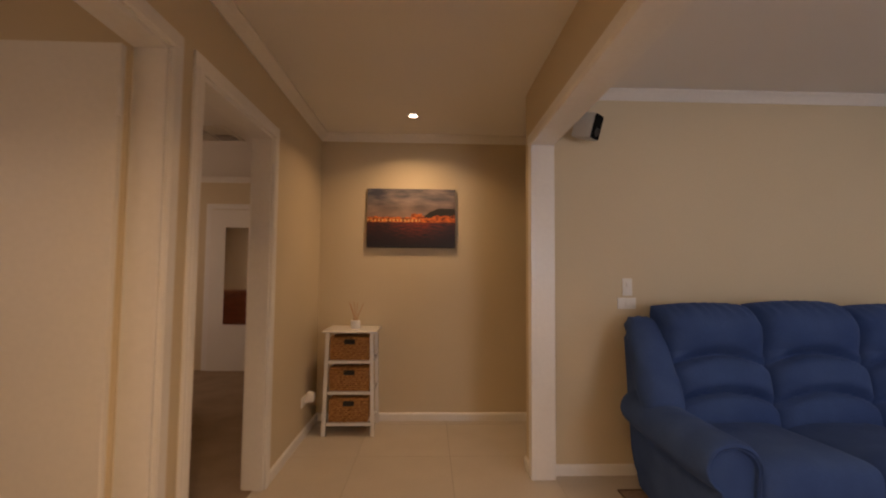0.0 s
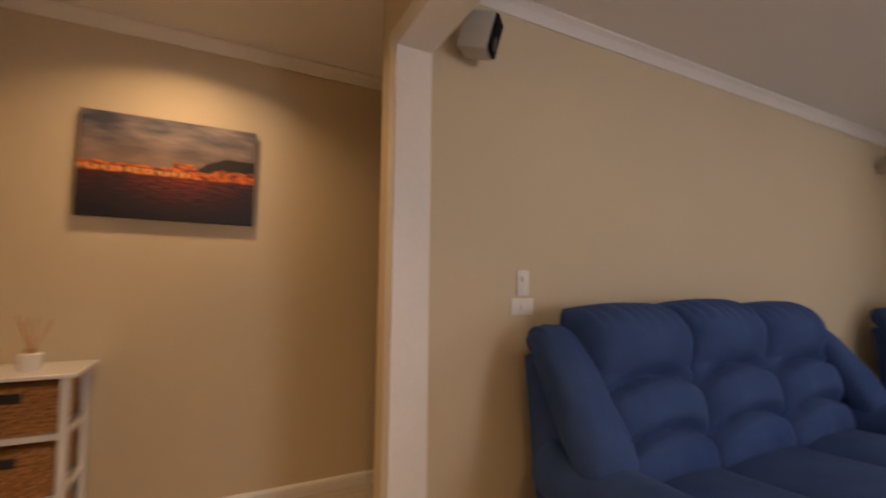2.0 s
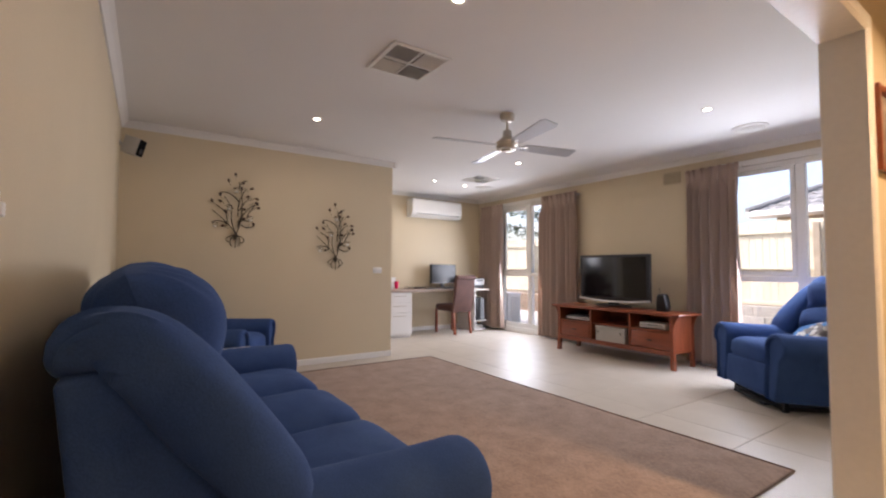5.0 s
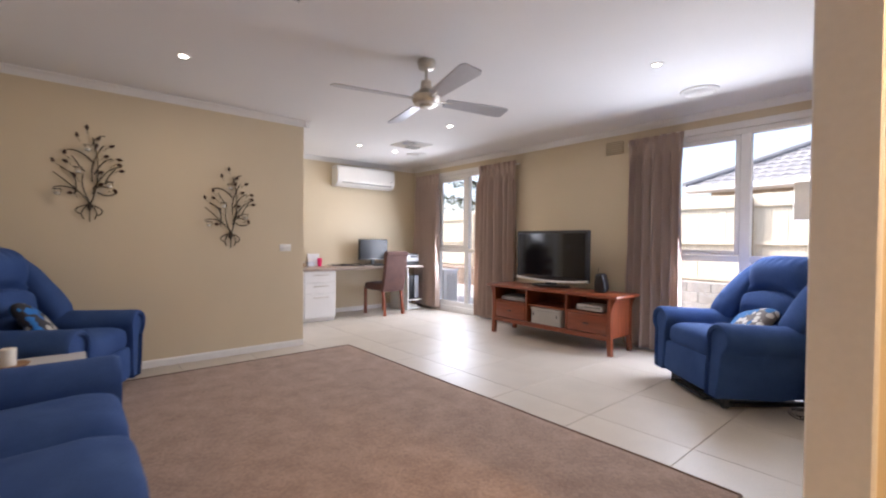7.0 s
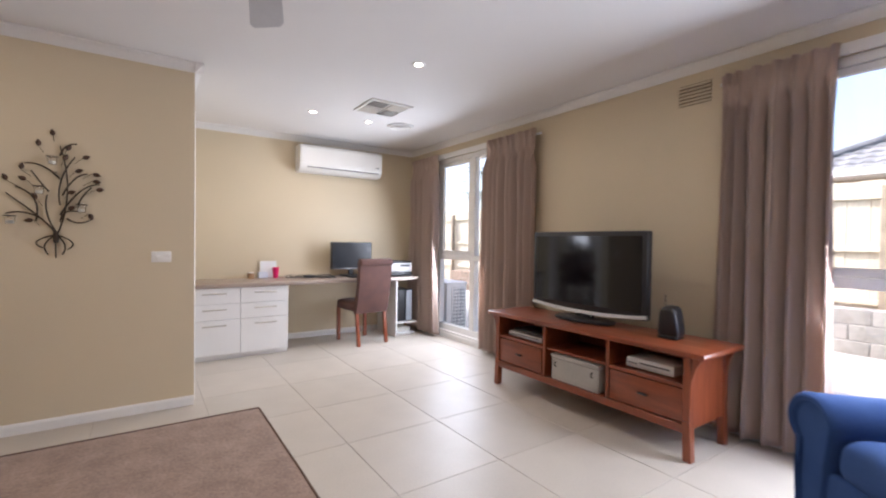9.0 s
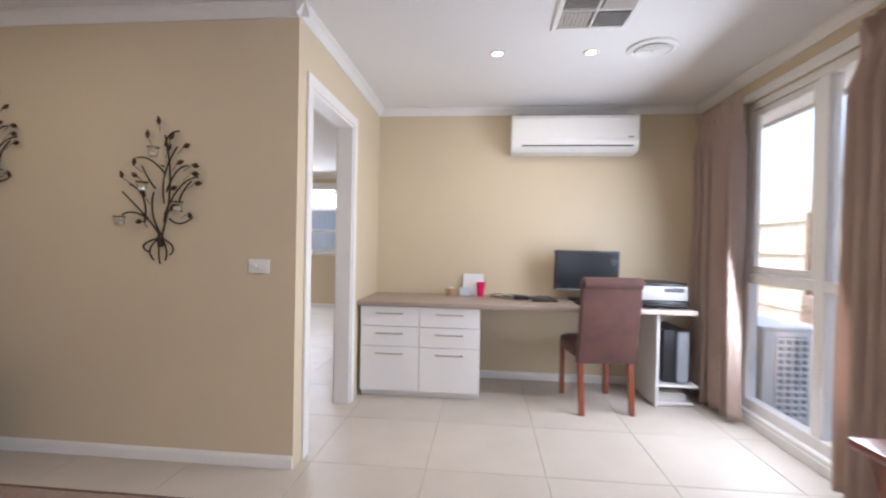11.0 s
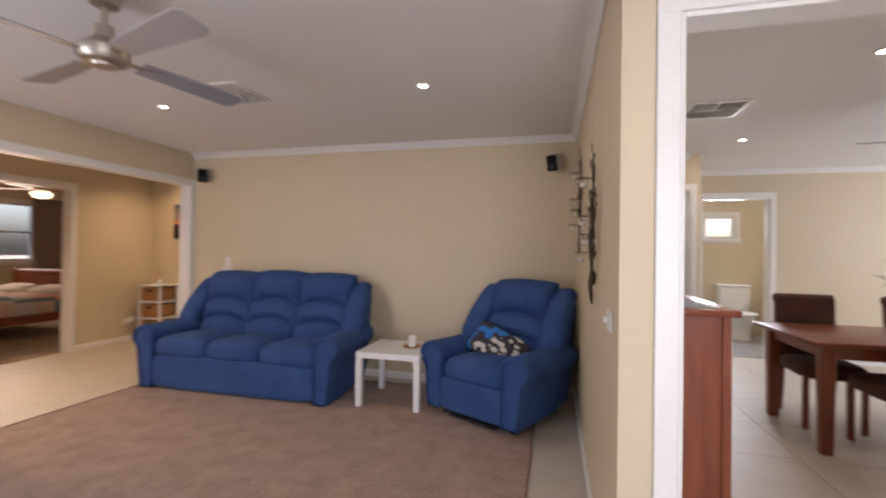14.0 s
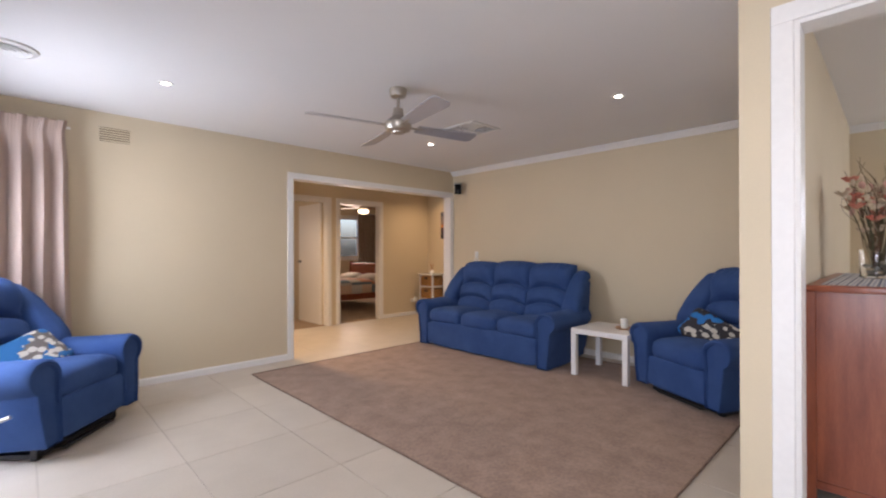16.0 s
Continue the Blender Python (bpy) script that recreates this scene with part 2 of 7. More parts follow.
def tube(points, radius, bm=None, seg=6, taper=1.0):
    bm = bm or bmesh.new()
    pts = [Vector(p) for p in points]
    rings = []
    ref = Vector((0.31, 0.17, 0.93))
    for k, p in enumerate(pts):
        d = (pts[min(k + 1, len(pts) - 1)] - pts[max(k - 1, 0)]).normalized()
        a = d.cross(ref).normalized()
        b = d.cross(a)
        r = radius * (1 + (taper - 1) * k / max(1, len(pts) - 1))
        rings.append([bm.verts.new(p + r * (math.cos(2 * math.pi * s / seg) * a + math.sin(2 * math.pi * s / seg) * b)) for s in range(seg)])
    for a, b in zip(rings, rings[1:]):
        for s in range(seg):
            bm.faces.new((a[s], a[(s + 1) % seg], b[(s + 1) % seg], b[s]))
    bm.faces.new(rings[0]), bm.faces.new(rings[-1])
    return bm


def arc(p, q, bend, n=8):
    """Points from p to q on a curve that bulges by the vector bend."""
    p, q, bend = Vector(p), Vector(q), Vector(bend)
    return [p.lerp(q, k / n) + bend * 4 * (k / n) * (1 - k / n) for k in range(n + 1)]


def cushion(size, m=None, bm=None, power=(4.0, 4.0), nu=28, nv=16, shape=None):
    """A stuffed, rounded block: a superellipsoid of the given size. shape(v) may bend it, in unit coordinates."""
    bm = bm or bmesh.new()
    pu, pv = 2.0 / power[0], 2.0 / power[1]
    sg = lambda c, e: math.copysign(abs(c) ** e, c)
    rows, made = [], []
    for j in range(1, nv):
        ph = -math.pi / 2 + math.pi * j / nv
        row = []
        for i in range(nu):
            th = 2 * math.pi * (i + 0.5) / nu
            v = Vector((sg(math.cos(ph), pv) * sg(math.cos(th), pu), sg(math.cos(ph), pv) * sg(math.sin(th), pu), sg(math.sin(ph), pv)))
            row.append(v)
        rows.append(row)
    put = lambda v: (made.append(bm.verts.new(Vector([c * s / 2 for c, s in zip(shape(v) if shape else v, size)]))), made[-1])[1]
    vr = [[put(v) for v in row] for row in rows]
    lo, hi = put(Vector((0, 0, -1))), put(Vector((0, 0, 1)))
    for a, b in zip(vr, vr[1:]):
        for i in range(nu):
            bm.faces.new((a[i], a[(i + 1) % nu], b[(i + 1) % nu], b[i]))
    for i in range(nu):
        bm.faces.new((lo, vr[0][(i + 1) % nu], vr[0][i])), bm.faces.new((hi, vr[-1][i], vr[-1][(i + 1) % nu]))
    if m:
        bmesh.ops.transform(bm, matrix=m, verts=made)
    return bm


def structure(name, bm, mat, label, category, parent=None, smooth=False):
    return tagged(finish(bm, name, mat, smooth, parent), label, category, kind="structure")


def prism(profile, p, q, up=(0, 0, 1), bm=None):
    """Sweeps a profile of (out, up) points from p to q; 'out' is to the left of the way from p to q."""
    bm = bm or bmesh.new()
    p, q, up = Vector(p), Vector(q), Vector(up)
    out = up.cross(q - p).normalized()
    a = [bm.verts.new(p + out * o + up * u) for o, u in profile]
    b = [bm.verts.new(q + out * o + up * u) for o, u in profile]
    k = len(profile)
    for i in range(k):
        bm.faces.new((a[i], a[(i + 1) % k], b[(i + 1) % k], b[i]))
    bm.faces.new(a), bm.faces.new(b[::-1])
    return bm

# ---------------------------------------------------------------- the house: walls, ceilings, floors
H = 2.4
WE = 7.10      # inner face of the study nook's end wall
SY = -2.72     # inner face of the window wall
NY = 2.82      # inner face of the lounge's long wall


def wall_boxes(name, boxes, label):
    bm = bmesh.new()
    for b in boxes:
        box(*b, bm=bm)
    return structure(name, bm, WALL, label, "wall")


wall_boxes("wall_north", [(0.95, 5.36, NY, NY + 0.11, -0.05, H)], "beige painted wall behind the blue sofa")
wall_boxes("wall_hall_east", [(2.50, 2.61, NY + 0.11, 3.815, -0.05, H)], "beige painted side wall of the hall recess")
wall_boxes("wall_hall_north", [(-0.60, 2.61, 3.815, 3.925, -0.05, H)], "beige painted hall end wall with a picture")
D1, D2, DH = (0.82, 1.63), (1.85, 2.66), 2.01
wall_boxes("wall_hall_west", [(-0.71, -0.60, -1.5, D1[0], -0.05, H), (-0.71, -0.60, D1[1], D2[0], -0.05, H), (-0.71, -0.60, D2[1], 5.65, -0.05, H),
                              (-0.71, -0.60, D1[0], D1[1], DH, H), (-0.71, -0.60, D2[0], D2[1], DH, H)], "beige painted hall wall with two doorways")
wall_boxes("wall_hall_south", [(-0.60, 0.95, -1.5, -1.39, -0.05, H)], "beige painted wall closing the hall")
OP = (0.27, 2.75)
wall_boxes("wall_west", [(0.95, 1.075, -2.83, OP[0] - 0.02, -0.05, H), (0.95, 1.075, OP[0] - 0.02, NY, 2.04, H)], "beige painted wall with a wide opening to the hall")
WA, WB, WZ0, WZ1 = (1.36, 2.76), (5.06, 6.46), 0.06, 2.20
wall_boxes("wall_south", [(0.95, WA[0], SY - 0.11, SY, -0.05, H), (WA[1], WB[0], SY - 0.11, SY, -0.05, H), (WB[1], WE + 0.11, SY - 0.11, SY, -0.05, H),
                          (WA[0], WA[1], SY - 0.11, SY, -0.05, WZ0), (WB[0], WB[1], SY - 0.11, SY, -0.05, WZ0),
                          (WA[0], WA[1], SY - 0.11, SY, WZ1, H), (WB[0], WB[1], SY - 0.11, SY, WZ1, H)], "beige painted wall with two tall windows")
wall_boxes("wall_east", [(WE, WE + 0.11, SY, 0.06, -0.05, H)], "beige painted end wall above the desk")
ND = (5.53, 6.312)
wall_boxes("wall_nook_north", [(5.36, ND[0], 0.06, 0.17, -0.05, H), (ND[1], 11.0, 0.06, 0.17, -0.05, H), (ND[0], ND[1], 0.06, 0.17, 2.035, H)], "beige painted wall with the doorway to the dining room")
wall_boxes("wall_tree", [(5.36, 5.47, 0.17, 3.85, -0.05, H)], "beige painted wall with two iron tree candle holders")
# dining room and what lies beyond it
wall_boxes("wall_dining_east", [(10.9, 11.01, 0.17, 1.75, -0.05, H), (10.9, 11.01, 4.2, 4.97, -0.05, H), (10.9, 11.01, 1.75, 4.2, -0.05, 1.0), (10.9, 11.01, 1.75, 4.2, 2.2, H)], "cream dining room wall with a window")
wall_boxes("wall_dining_cupboard", [(5.36, 5.80, 3.85, 3.96, -0.05, H), (6.58, 6.69, 3.85, 3.96, -0.05, H), (5.80, 6.58, 3.85, 3.96, 2.0, H), (6.58, 6.69, 3.96, 4.97, -0.05, H)], "cream wall with a white cupboard door")
wall_boxes("wall_dining_north", [(6.58, 7.02, 4.97, 5.08, -0.05, H), (7.02, 7.80, 4.97, 5.08, 2.04, H), (7.80, 9.23, 4.97, 5.08, -0.05, H), (9.23, 9.95, 4.97, 5.08, 2.04, H), (9.95, 11.01, 4.97, 5.08, -0.05, H)], "cream dining room wall with two doorways")
wall_boxes("wall_bathroom", [(6.58, 6.69, 5.08, 6.75, -0.05, H), (6.58, 7.57, 6.75, 6.86, -0.05, H), (8.05, 8.75, 6.75, 6.86, -0.05, H), (7.57, 8.05, 6.75, 6.86, -0.05, 1.57), (7.57, 8.05, 6.75, 6.86, 1.96, H), (8.64, 8.75, 5.08, 6.75, -0.05, H)], "cream bathroom walls with a small high window")
wall_boxes("wall_back_room", [(8.75, 11.3, 7.5, 7.61, -0.05, H), (12.3, 12.6, 7.5, 7.61, -0.05, H), (11.3, 12.3, 7.5, 7.61, -0.05, 1.0), (11.3, 12.3, 7.5, 7.61, 2.1, H), (12.5, 12.61, 4.97, 7.5, -0.05, H), (11.01, 12.5, 4.97, 5.08, -0.05, H), (8.75, 8.86, 5.08, 7.5, -0.05, H)], "pale walls of the room behind the dining room")
# bedrooms west of the hall
wall_boxes("wall_bedroom", [(-4.31, -4.20, 1.63, 3.10, -0.05, H), (-4.31, -4.20, 4.60, 5.65, -0.05, H), (-4.31, -4.20, 3.10, 4.60, -0.05, 1.02), (-4.31, -4.20, 3.10, 4.60, 2.08, H),
                            (-4.31, -0.71, 1.60, 1.71, -0.05, H), (-4.31, -3.38, 5.65, 5.76, -0.05, H), (-2.66, -0.60, 5.65, 5.76, -0.05, H), (-3.38, -2.66, 5.65, 5.76, 2.0, H)], "beige bedroom walls with one window")
wall_boxes("wall_small_room", [(-3.2, -3.09, -1.5, -0.6, -0.05, H), (-3.2, -3.09, 0.6, 1.60, -0.05, H), (-3.2, -3.09, -0.6, 0.6, -0.05, 1.0), (-3.2, -3.09, -0.6, 0.6, 2.05, H), (-3.2, -0.71, -1.61, -1.5, -0.05, H)], "beige walls of the room behind the open door")
wall_boxes("wall_ensuite", [(-4.31, -4.20, 5.76, 7.6, -0.05, H), (-4.31, -4.10, 7.6, 7.71, -0.05, H), (-3.80, -2.0, 7.6, 7.71, -0.05, H), (-4.10, -3.80, 7.6, 7.71, -0.05, 1.5), (-4.10, -3.80, 7.6, 7.71, 2.2, H), (-2.11, -2.0, 5.76, 7.6, -0.05, H)], "tan tiled walls of the shower room").data.materials[0] = BROWNTILE

def ceiling(name, x0, x1, y0, y1, label):
    return structure(name, box(x0, x1, y0, y1, H, H + 0.1), CEIL, label, "ceiling")

ceiling("ceiling_lounge", 1.01, 7.21, -2.83, 0.115, "flat white plaster ceiling over lounge and nook")
ceiling("ceiling_lounge_north", 1.01, 5.415, 0.115, 2.93, "flat white plaster ceiling over the lounge")
ceiling("ceiling_hall", -0.655, 1.01, -1.61, 3.93, "flat white plaster ceiling over the hall")
ceiling("ceiling_dining", 5.415, 12.61, 0.115, 7.61, "flat white plaster ceiling of the dining room")
ceiling("ceiling_bedroom", -4.31, -0.655, -1.61, 7.71, "flat white plaster ceiling of the bedrooms")
ceiling("ceiling_hall_recess", 1.01, 5.415, 2.93, 3.93, "flat white plaster ceiling over the hall recess")
ceiling("ceiling_recess_cover", -0.655, 5.415, 3.93, 7.71, "plain ceiling of unseen rooms")

CORN = [(0, 0), (0.055, 0), (0.055, -0.010), (0.046, -0.016), (0.034, -0.026), (0.024, -0.040), (0.016, -0.052), (0.010, -0.062), (0, -0.062)]
def cornice(points, name="cornice"):
    bm = bmesh.new()
    for p, q in points:
        prism(CORN, (*p, H - 0.001), (*q, H - 0.001), bm=bm)
    return structure(name, bm, TRIM, "white coved plaster cornice under the ceiling", "cornice")

cornice([((5.36, NY), (1.075, NY)), ((5.36, 0.005), (5.36, NY)), ((WE, 0.06), (5.305, 0.06)), ((WE, SY), (WE, 0.06)), ((1.075, SY), (WE, SY))], "cornice_lounge")
cornice([((2.50, 3.815), (-0.60, 3.815)), ((-0.60, 3.815), (-0.60, -1.39))], "cornice_hall")
cornice([((6.58, 3.85), (5.47, 3.85)), ((10.9, 4.97), (6.69, 4.97)), ((10.9, 0.17), (10.9, 4.97)), ((6.69, 4.97), (6.69, 3.85))], "cornice_dining")
cornice([((-0.71, 5.65), (-4.2, 5.65)), ((-0.71, 1.71), (-0.71, 5.65))], "cornice_bedroom")

SKIRT = [(0, 0.001), (0.014, 0.001), (0.014, 0.052), (0.010, 0.062), (0.004, 0.067), (0, 0.067)]
def skirting(points, name="baseboard"):
    bm = bmesh.new()
    for p, q in points:
        prism(SKIRT, (*p, 0), (*q, 0), bm=bm)
    return structure(name, bm, TRIM, "low white painted skirting board", "baseboard")

skirting([((5.36, NY), (1.085, NY)), ((5.36, 0.06), (5.36, NY)), ((WE, -0.9), (WE, -0.02)), ((WE, SY), (WE, -0.9)), ((1.075, SY), (WE, SY)), ((1.075, 0.20), (1.075, SY))], "baseboard_lounge")
skirting([((2.50, 3.815), (-0.60, 3.815)), ((-0.60, 3.815), (-0.60, D2[1] + 0.075)), ((-0.60, D1[0] - 0.075), (-0.60, -1.39)), ((0.95, 2.83), (0.95, 2.944)), ((0.936, 2.93), (2.50, 2.93)), ((0.95, -1.39), (0.95, 0.18))], "baseboard_hall")
skirting([((10.9, 4.97), (10.03, 4.97)), ((9.15, 4.97), (7.88, 4.97)), ((10.9, 0.17), (10.9, 4.97))], "baseboard_dining")

# architraves: two-step moulded boards round the openings
def architrave(bm, a, b, z, face, n, axis, width=0.068, legs=(True, True), flat=False):
    """Boards round an opening from a to b along the given axis, at the wall face, thickness towards n."""
    for w0, w1, t in ((0.0, width, 0.015), (0.008, width - 0.020, 0.018))[:1 if flat else 2]:
        lo, hi = sorted((face, face + n * t))
        runs = []
        if legs[0]:
            runs.append((a - w1, a - w0, 0.0, z + w0))
        if legs[1]:
            runs.append((b + w0, b + w1, 0.0, z + w0))
        runs.append((a - w1 if legs[0] else a, b + w1 if legs[1] else b, z + w0, z + w1))
        for p, q, z0, z1 in runs:
            if axis == "y":
                box(lo, hi, p, q, z0, z1, 0.003, bm)
            else:
                box(p, q, lo, hi, z0, z1, 0.003, bm)


def lining(bm, a, b, z, f0, f1, axis, t=0.02, stop=True):
    for p, q, z0, z1 in ((a, a + t, 0, z), (b - t, b, 0, z), (a + t, b - t, z - t, z)):
        if axis == "y":
            box(f0, f1, p, q, z0, z1, 0.002, bm)
        else:
            box(p, q, f0, f1, z0, z1, 0.002, bm)


def door_frame(name, a, b, z, f0, f1, axis, label, legs=(True, True), both=True, flat=False):
    bm = bmesh.new()
    lining(bm, a - 0.004, b + 0.004, z + 0.004, f0 - 0.002, f1 + 0.002, axis)
    architrave(bm, a, b, z, f1, 1, axis, legs=legs, flat=flat)
    if both:
        architrave(bm, a, b, z, f0, -1, axis, legs=legs, flat=flat)
    return structure(name, bm, TRIM, label, "door frame")


door_frame("trim_door_1", D1[0], D1[1], DH, -0.71, -0.60, "y", "white moulded frame round an open hall door")
door_frame("trim_door_2", D2[0], D2[1], DH, -0.71, -0.60, "y", "white moulded frame round the bedroom doorway")
door_frame("trim_nook_door", ND[0], ND[1], 2.035, 0.06, 0.17, "x", "plain white flat frame round the dining doorway", flat=True)
door_frame("trim_bathroom_door", 7.02, 7.80, 2.04, 4.97, 5.08, "x", "white frame of the bathroom doorway")
door_frame("trim_back_door", 9.23, 9.95, 2.04, 4.97, 5.08, "x", "white frame of a further doorway")
door_frame("trim_cupboard_door", 5.80, 6.58, 2.0, 3.85, 3.96, "x", "white frame of the cupboard door", both=False)
bm = bmesh.new()
architrave(bm, 5.80, 6.58, 2.0, 3.85, -1, "x")
structure("trim_cupboard_front", bm, TRIM, "white frame of the cupboard door", "door frame")
door_frame("trim_ensuite_door", -3.38, -2.66, 2.0, 5.65, 5.76, "x", "white frame of the shower room doorway")
bm = bmesh.new()
lining(bm, OP[0] - 0.02, OP[1] + 0.07, 2.04, 0.938, 1.087, "y", t=0.02)
box(0.938, 1.087, OP[1], OP[1] + 0.055, 0, 2.025, 0.004, bm)
architrave(bm, OP[0] - 0.005, NY, 2.025, 1.075, 1, "y", legs=(True, False), flat=True)
architrave(bm, OP[0] - 0.005, NY, 2.025, 0.95, -1, "y", legs=(True, False))
structure("trim_wide_opening", bm, TRIM, "white moulded frame round the wide opening", "door frame")


def door(name, m, w, h, label, handle="lever", hside=1, mirror=False):
    d = tagged(finish(box(0, w, -0.018, 0.018, 0.006, h, 0.002), name, DOORM), label, "door", kind="structure")
    d.matrix_basis = m
    hx = w - 0.06
    for s in (-1, 1):
        if handle == "lever":
            bm = lathe([(0.024, 0), (0.024, 0.006), (0.009, 0.010), (0.009, 0.04), (0, 0.042)], 16, m=pose(hx, s * 0.018, 1.03, -90 * s))
            tube([(hx, s * 0.056, 1.03), (hx - 0.05, s * 0.058, 1.03), (hx - 0.11, s * 0.054, 1.03)], 0.008, bm, 8)
        else:
            bm = lathe([(0.022, 0), (0.022, 0.006), (0.009, 0.01), (0.010, 0.03), (0.026, 0.045), (0.026, 0.058), (0.014, 0.068), (0, 0.07)], 16, m=pose(hx, s * 0.018, 1.03, -90 * s))
        part("door_handle", bm, DARKMETAL, d, "dark metal handle")
    for hz in (0.2, h - 0.2):
        part("hinge", lathe([(0, -0.05), (0.007, -0.05), (0.007, 0.05), (0, 0.05)], 10, m=pose(-0.004, 0.02, hz)), TRIM, d, "white painted hinge")
    if mirror:
        part("mirror_panel", box(0.185, w - 0.185, -0.024, -0.0185, 0.57, 1.77, 0.002), MIRROR, d, "tall narrow mirror panel")
    return d


door("door_1", pose(-0.725, 1.592, 0, 0, 0, 180), 0.77, 1.99, "open white painted flush hall door", hside=-1)
door("door_cupboard", pose(5.825, 3.885, 0), 0.73, 1.97, "closed white cupboard door with a dark knob", "knob")
bm = bmesh.new()
architrave(bm, -2.40, -1.70, 2.0, 5.65, -1, "x")
structure("trim_mirror_door", bm, TRIM, "white frame round the mirrored door", "door frame")
door("door_mirror", pose(-2.395, 5.629, 0, 0, 0, 0), 0.69, 1.99, "closed white bedroom door with a mirror", "knob", mirror=True)

# floors: a grout bed with separate tiles on it, laid last; carpet in the bedrooms
structure("floor", box(-0.71, 12.6, -2.83, 7.6, -0.12, -0.004), GROUT, "grey grout bed under cream floor tiles", "floor")
structure("floor_bedroom", box(-4.31, -0.655, -1.61, 5.76, -0.12, 0.006), CARPET, "beige carpet floor of the bedrooms", "floor")
structure("floor_ensuite", box(-4.31, -2.0, 5.76, 7.7, -0.12, 0.004), TILE, "tiled floor of the shower room", "floor")

# ---------------------------------------------------------------- windows
def tall_window(name, x0, x1, label):
    xm = (x0 + x1) / 2
    y0, y1 = SY - 0.095, SY - 0.02
    root = tagged(finish(box(x0, x1, SY - 0.11, SY + 0.012, WZ0 - 0.02, WZ0 + 0.03, 0.004), name, TRIM), label, "window", kind="structure")
    bm = box(x0, x0 + 0.05, y0, y1, WZ0 + 0.03, WZ1, 0.004)
    for a in ((x1 - 0.05, x1, y0, y1, WZ0 + 0.03, WZ1), (x0 + 0.05, x1 - 0.05, y0, y1, WZ1 - 0.055, WZ1), (x0 + 0.05, x1 - 0.05, y0, y1, WZ0 + 0.03, WZ0 + 0.10),
              (xm - 0.04, xm + 0.04, y0, y1, WZ0 + 0.1, WZ1 - 0.055), (x0 + 0.05, xm - 0.04, y0, y1, 0.96, 1.02), (xm + 0.04, x1 - 0.05, y0, y1, 0.96, 1.02)):
        box(*a, 0.004, bm)
    part("window_frame", bm, TRIM, root)
    bm = bmesh.new()
    a, b, z0, z1 = xm + 0.045, x1 - 0.055, 1.025, WZ1 - 0.06
    for q in ((a, a + 0.04, z0, z1), (b - 0.04, b, z0, z1), (a + 0.04, b - 0.04, z0, z0 + 0.045), (a + 0.04, b - 0.04, z1 - 0.04, z1)):
        box(q[0], q[1], SY - 0.07, SY - 0.028, q[2], q[3], 0.004, bm)
    part("sash", bm, TRIM, root, "white opening sash")
    part("sash_stay", tube([(a + 0.05, SY - 0.03, 1.05), (a + 0.16, SY - 0.012, 1.045), (a + 0.3, SY - 0.02, 1.05)], 0.006), TRIM, root, "white sash catch")
    for p, q, z0, z1 in ((x0 + 0.05, xm - 0.04, WZ0 + 0.1, 0.96), (xm + 0.04, x1 - 0.05, WZ0 + 0.1, 0.96), (x0 + 0.05, xm - 0.04, 1.02, WZ1 - 0.055), (xm + 0.085, x1 - 0.095, 1.07, WZ1 - 0.1)):
        pane = part("pane", box(p - 0.004, q + 0.004, SY - 0.056, SY - 0.052, z0 - 0.004, z1 + 0.004), GLASS, root)
        pane.visible_shadow = False
    bm = bmesh.new()
    for q in ((x0 - 0.06, x0 + 0.004, WZ0, WZ1 + 0.06), (x1 - 0.004, x1 + 0.06, WZ0, WZ1 + 0.06), (x0 + 0.004, x1 - 0.004, WZ1 - 0.004, WZ1 + 0.06), (x0 - 0.06, x1 + 0.06, 0.005, WZ0 + 0.002)):
        box(q[0], q[1], SY - 0.002, SY + 0.016, q[2], q[3], 0.004, bm)
    part("casing", bm, TRIM, root, "white painted casing")
    return root


tall_window("window_1", *WA, "tall white-framed four-pane window to the yard")
tall_window("window_2", *WB, "tall white-framed four-pane window in the nook")


def small_window(name, m, w, h, label, bars=1, posts=0):
    """Local x along the wall, y through it, z up from the sill."""
    bm = bmesh.new()
    f = 0.05
    for q in ((0, f, 0, h), (w - f, w, 0, h), (f, w - f, 0, f), (f, w - f, h - f, h)):
        box(q[0], q[1], 0.02, 0.09, q[2], q[3], 0.004, bm)
    for k in range(1, bars + 1):
        box(f, w - f, 0.035, 0.075, h * k / (bars + 1) - 0.018, h * k / (bars + 1) + 0.018, 0.003, bm)
    for k in range(1, posts + 1):
        box(w * k / (posts + 1) - 0.03, w * k / (posts + 1) + 0.03, 0.025, 0.085, f, h - f, 0.003, bm)
    root = tagged(finish(bm, name, TRIM), label, "window", kind="structure")
    root.matrix_basis = m
    pane = part("pane", box(f, w - f, 0.052, 0.056, f, h - f), GLASS, root)
    pane.visible_shadow = False
    bm = bmesh.new()
    for q in ((-0.06, 0.004, -0.06, h + 0.06), (w - 0.004, w + 0.06, -0.06, h + 0.06), (0.004, w - 0.004, h - 0.004, h + 0.06), (0.004, w - 0.004, -0.06, 0.004)):
        box(q[0], q[1], -0.016, 0.002, q[2], q[3], 0.004, bm)
    part("casing", bm, TRIM, root)
    part("window_sill", box(-0.08, w + 0.08, -0.05, 0.02, -0.03, 0.0, 0.005), TRIM, root)
    return root


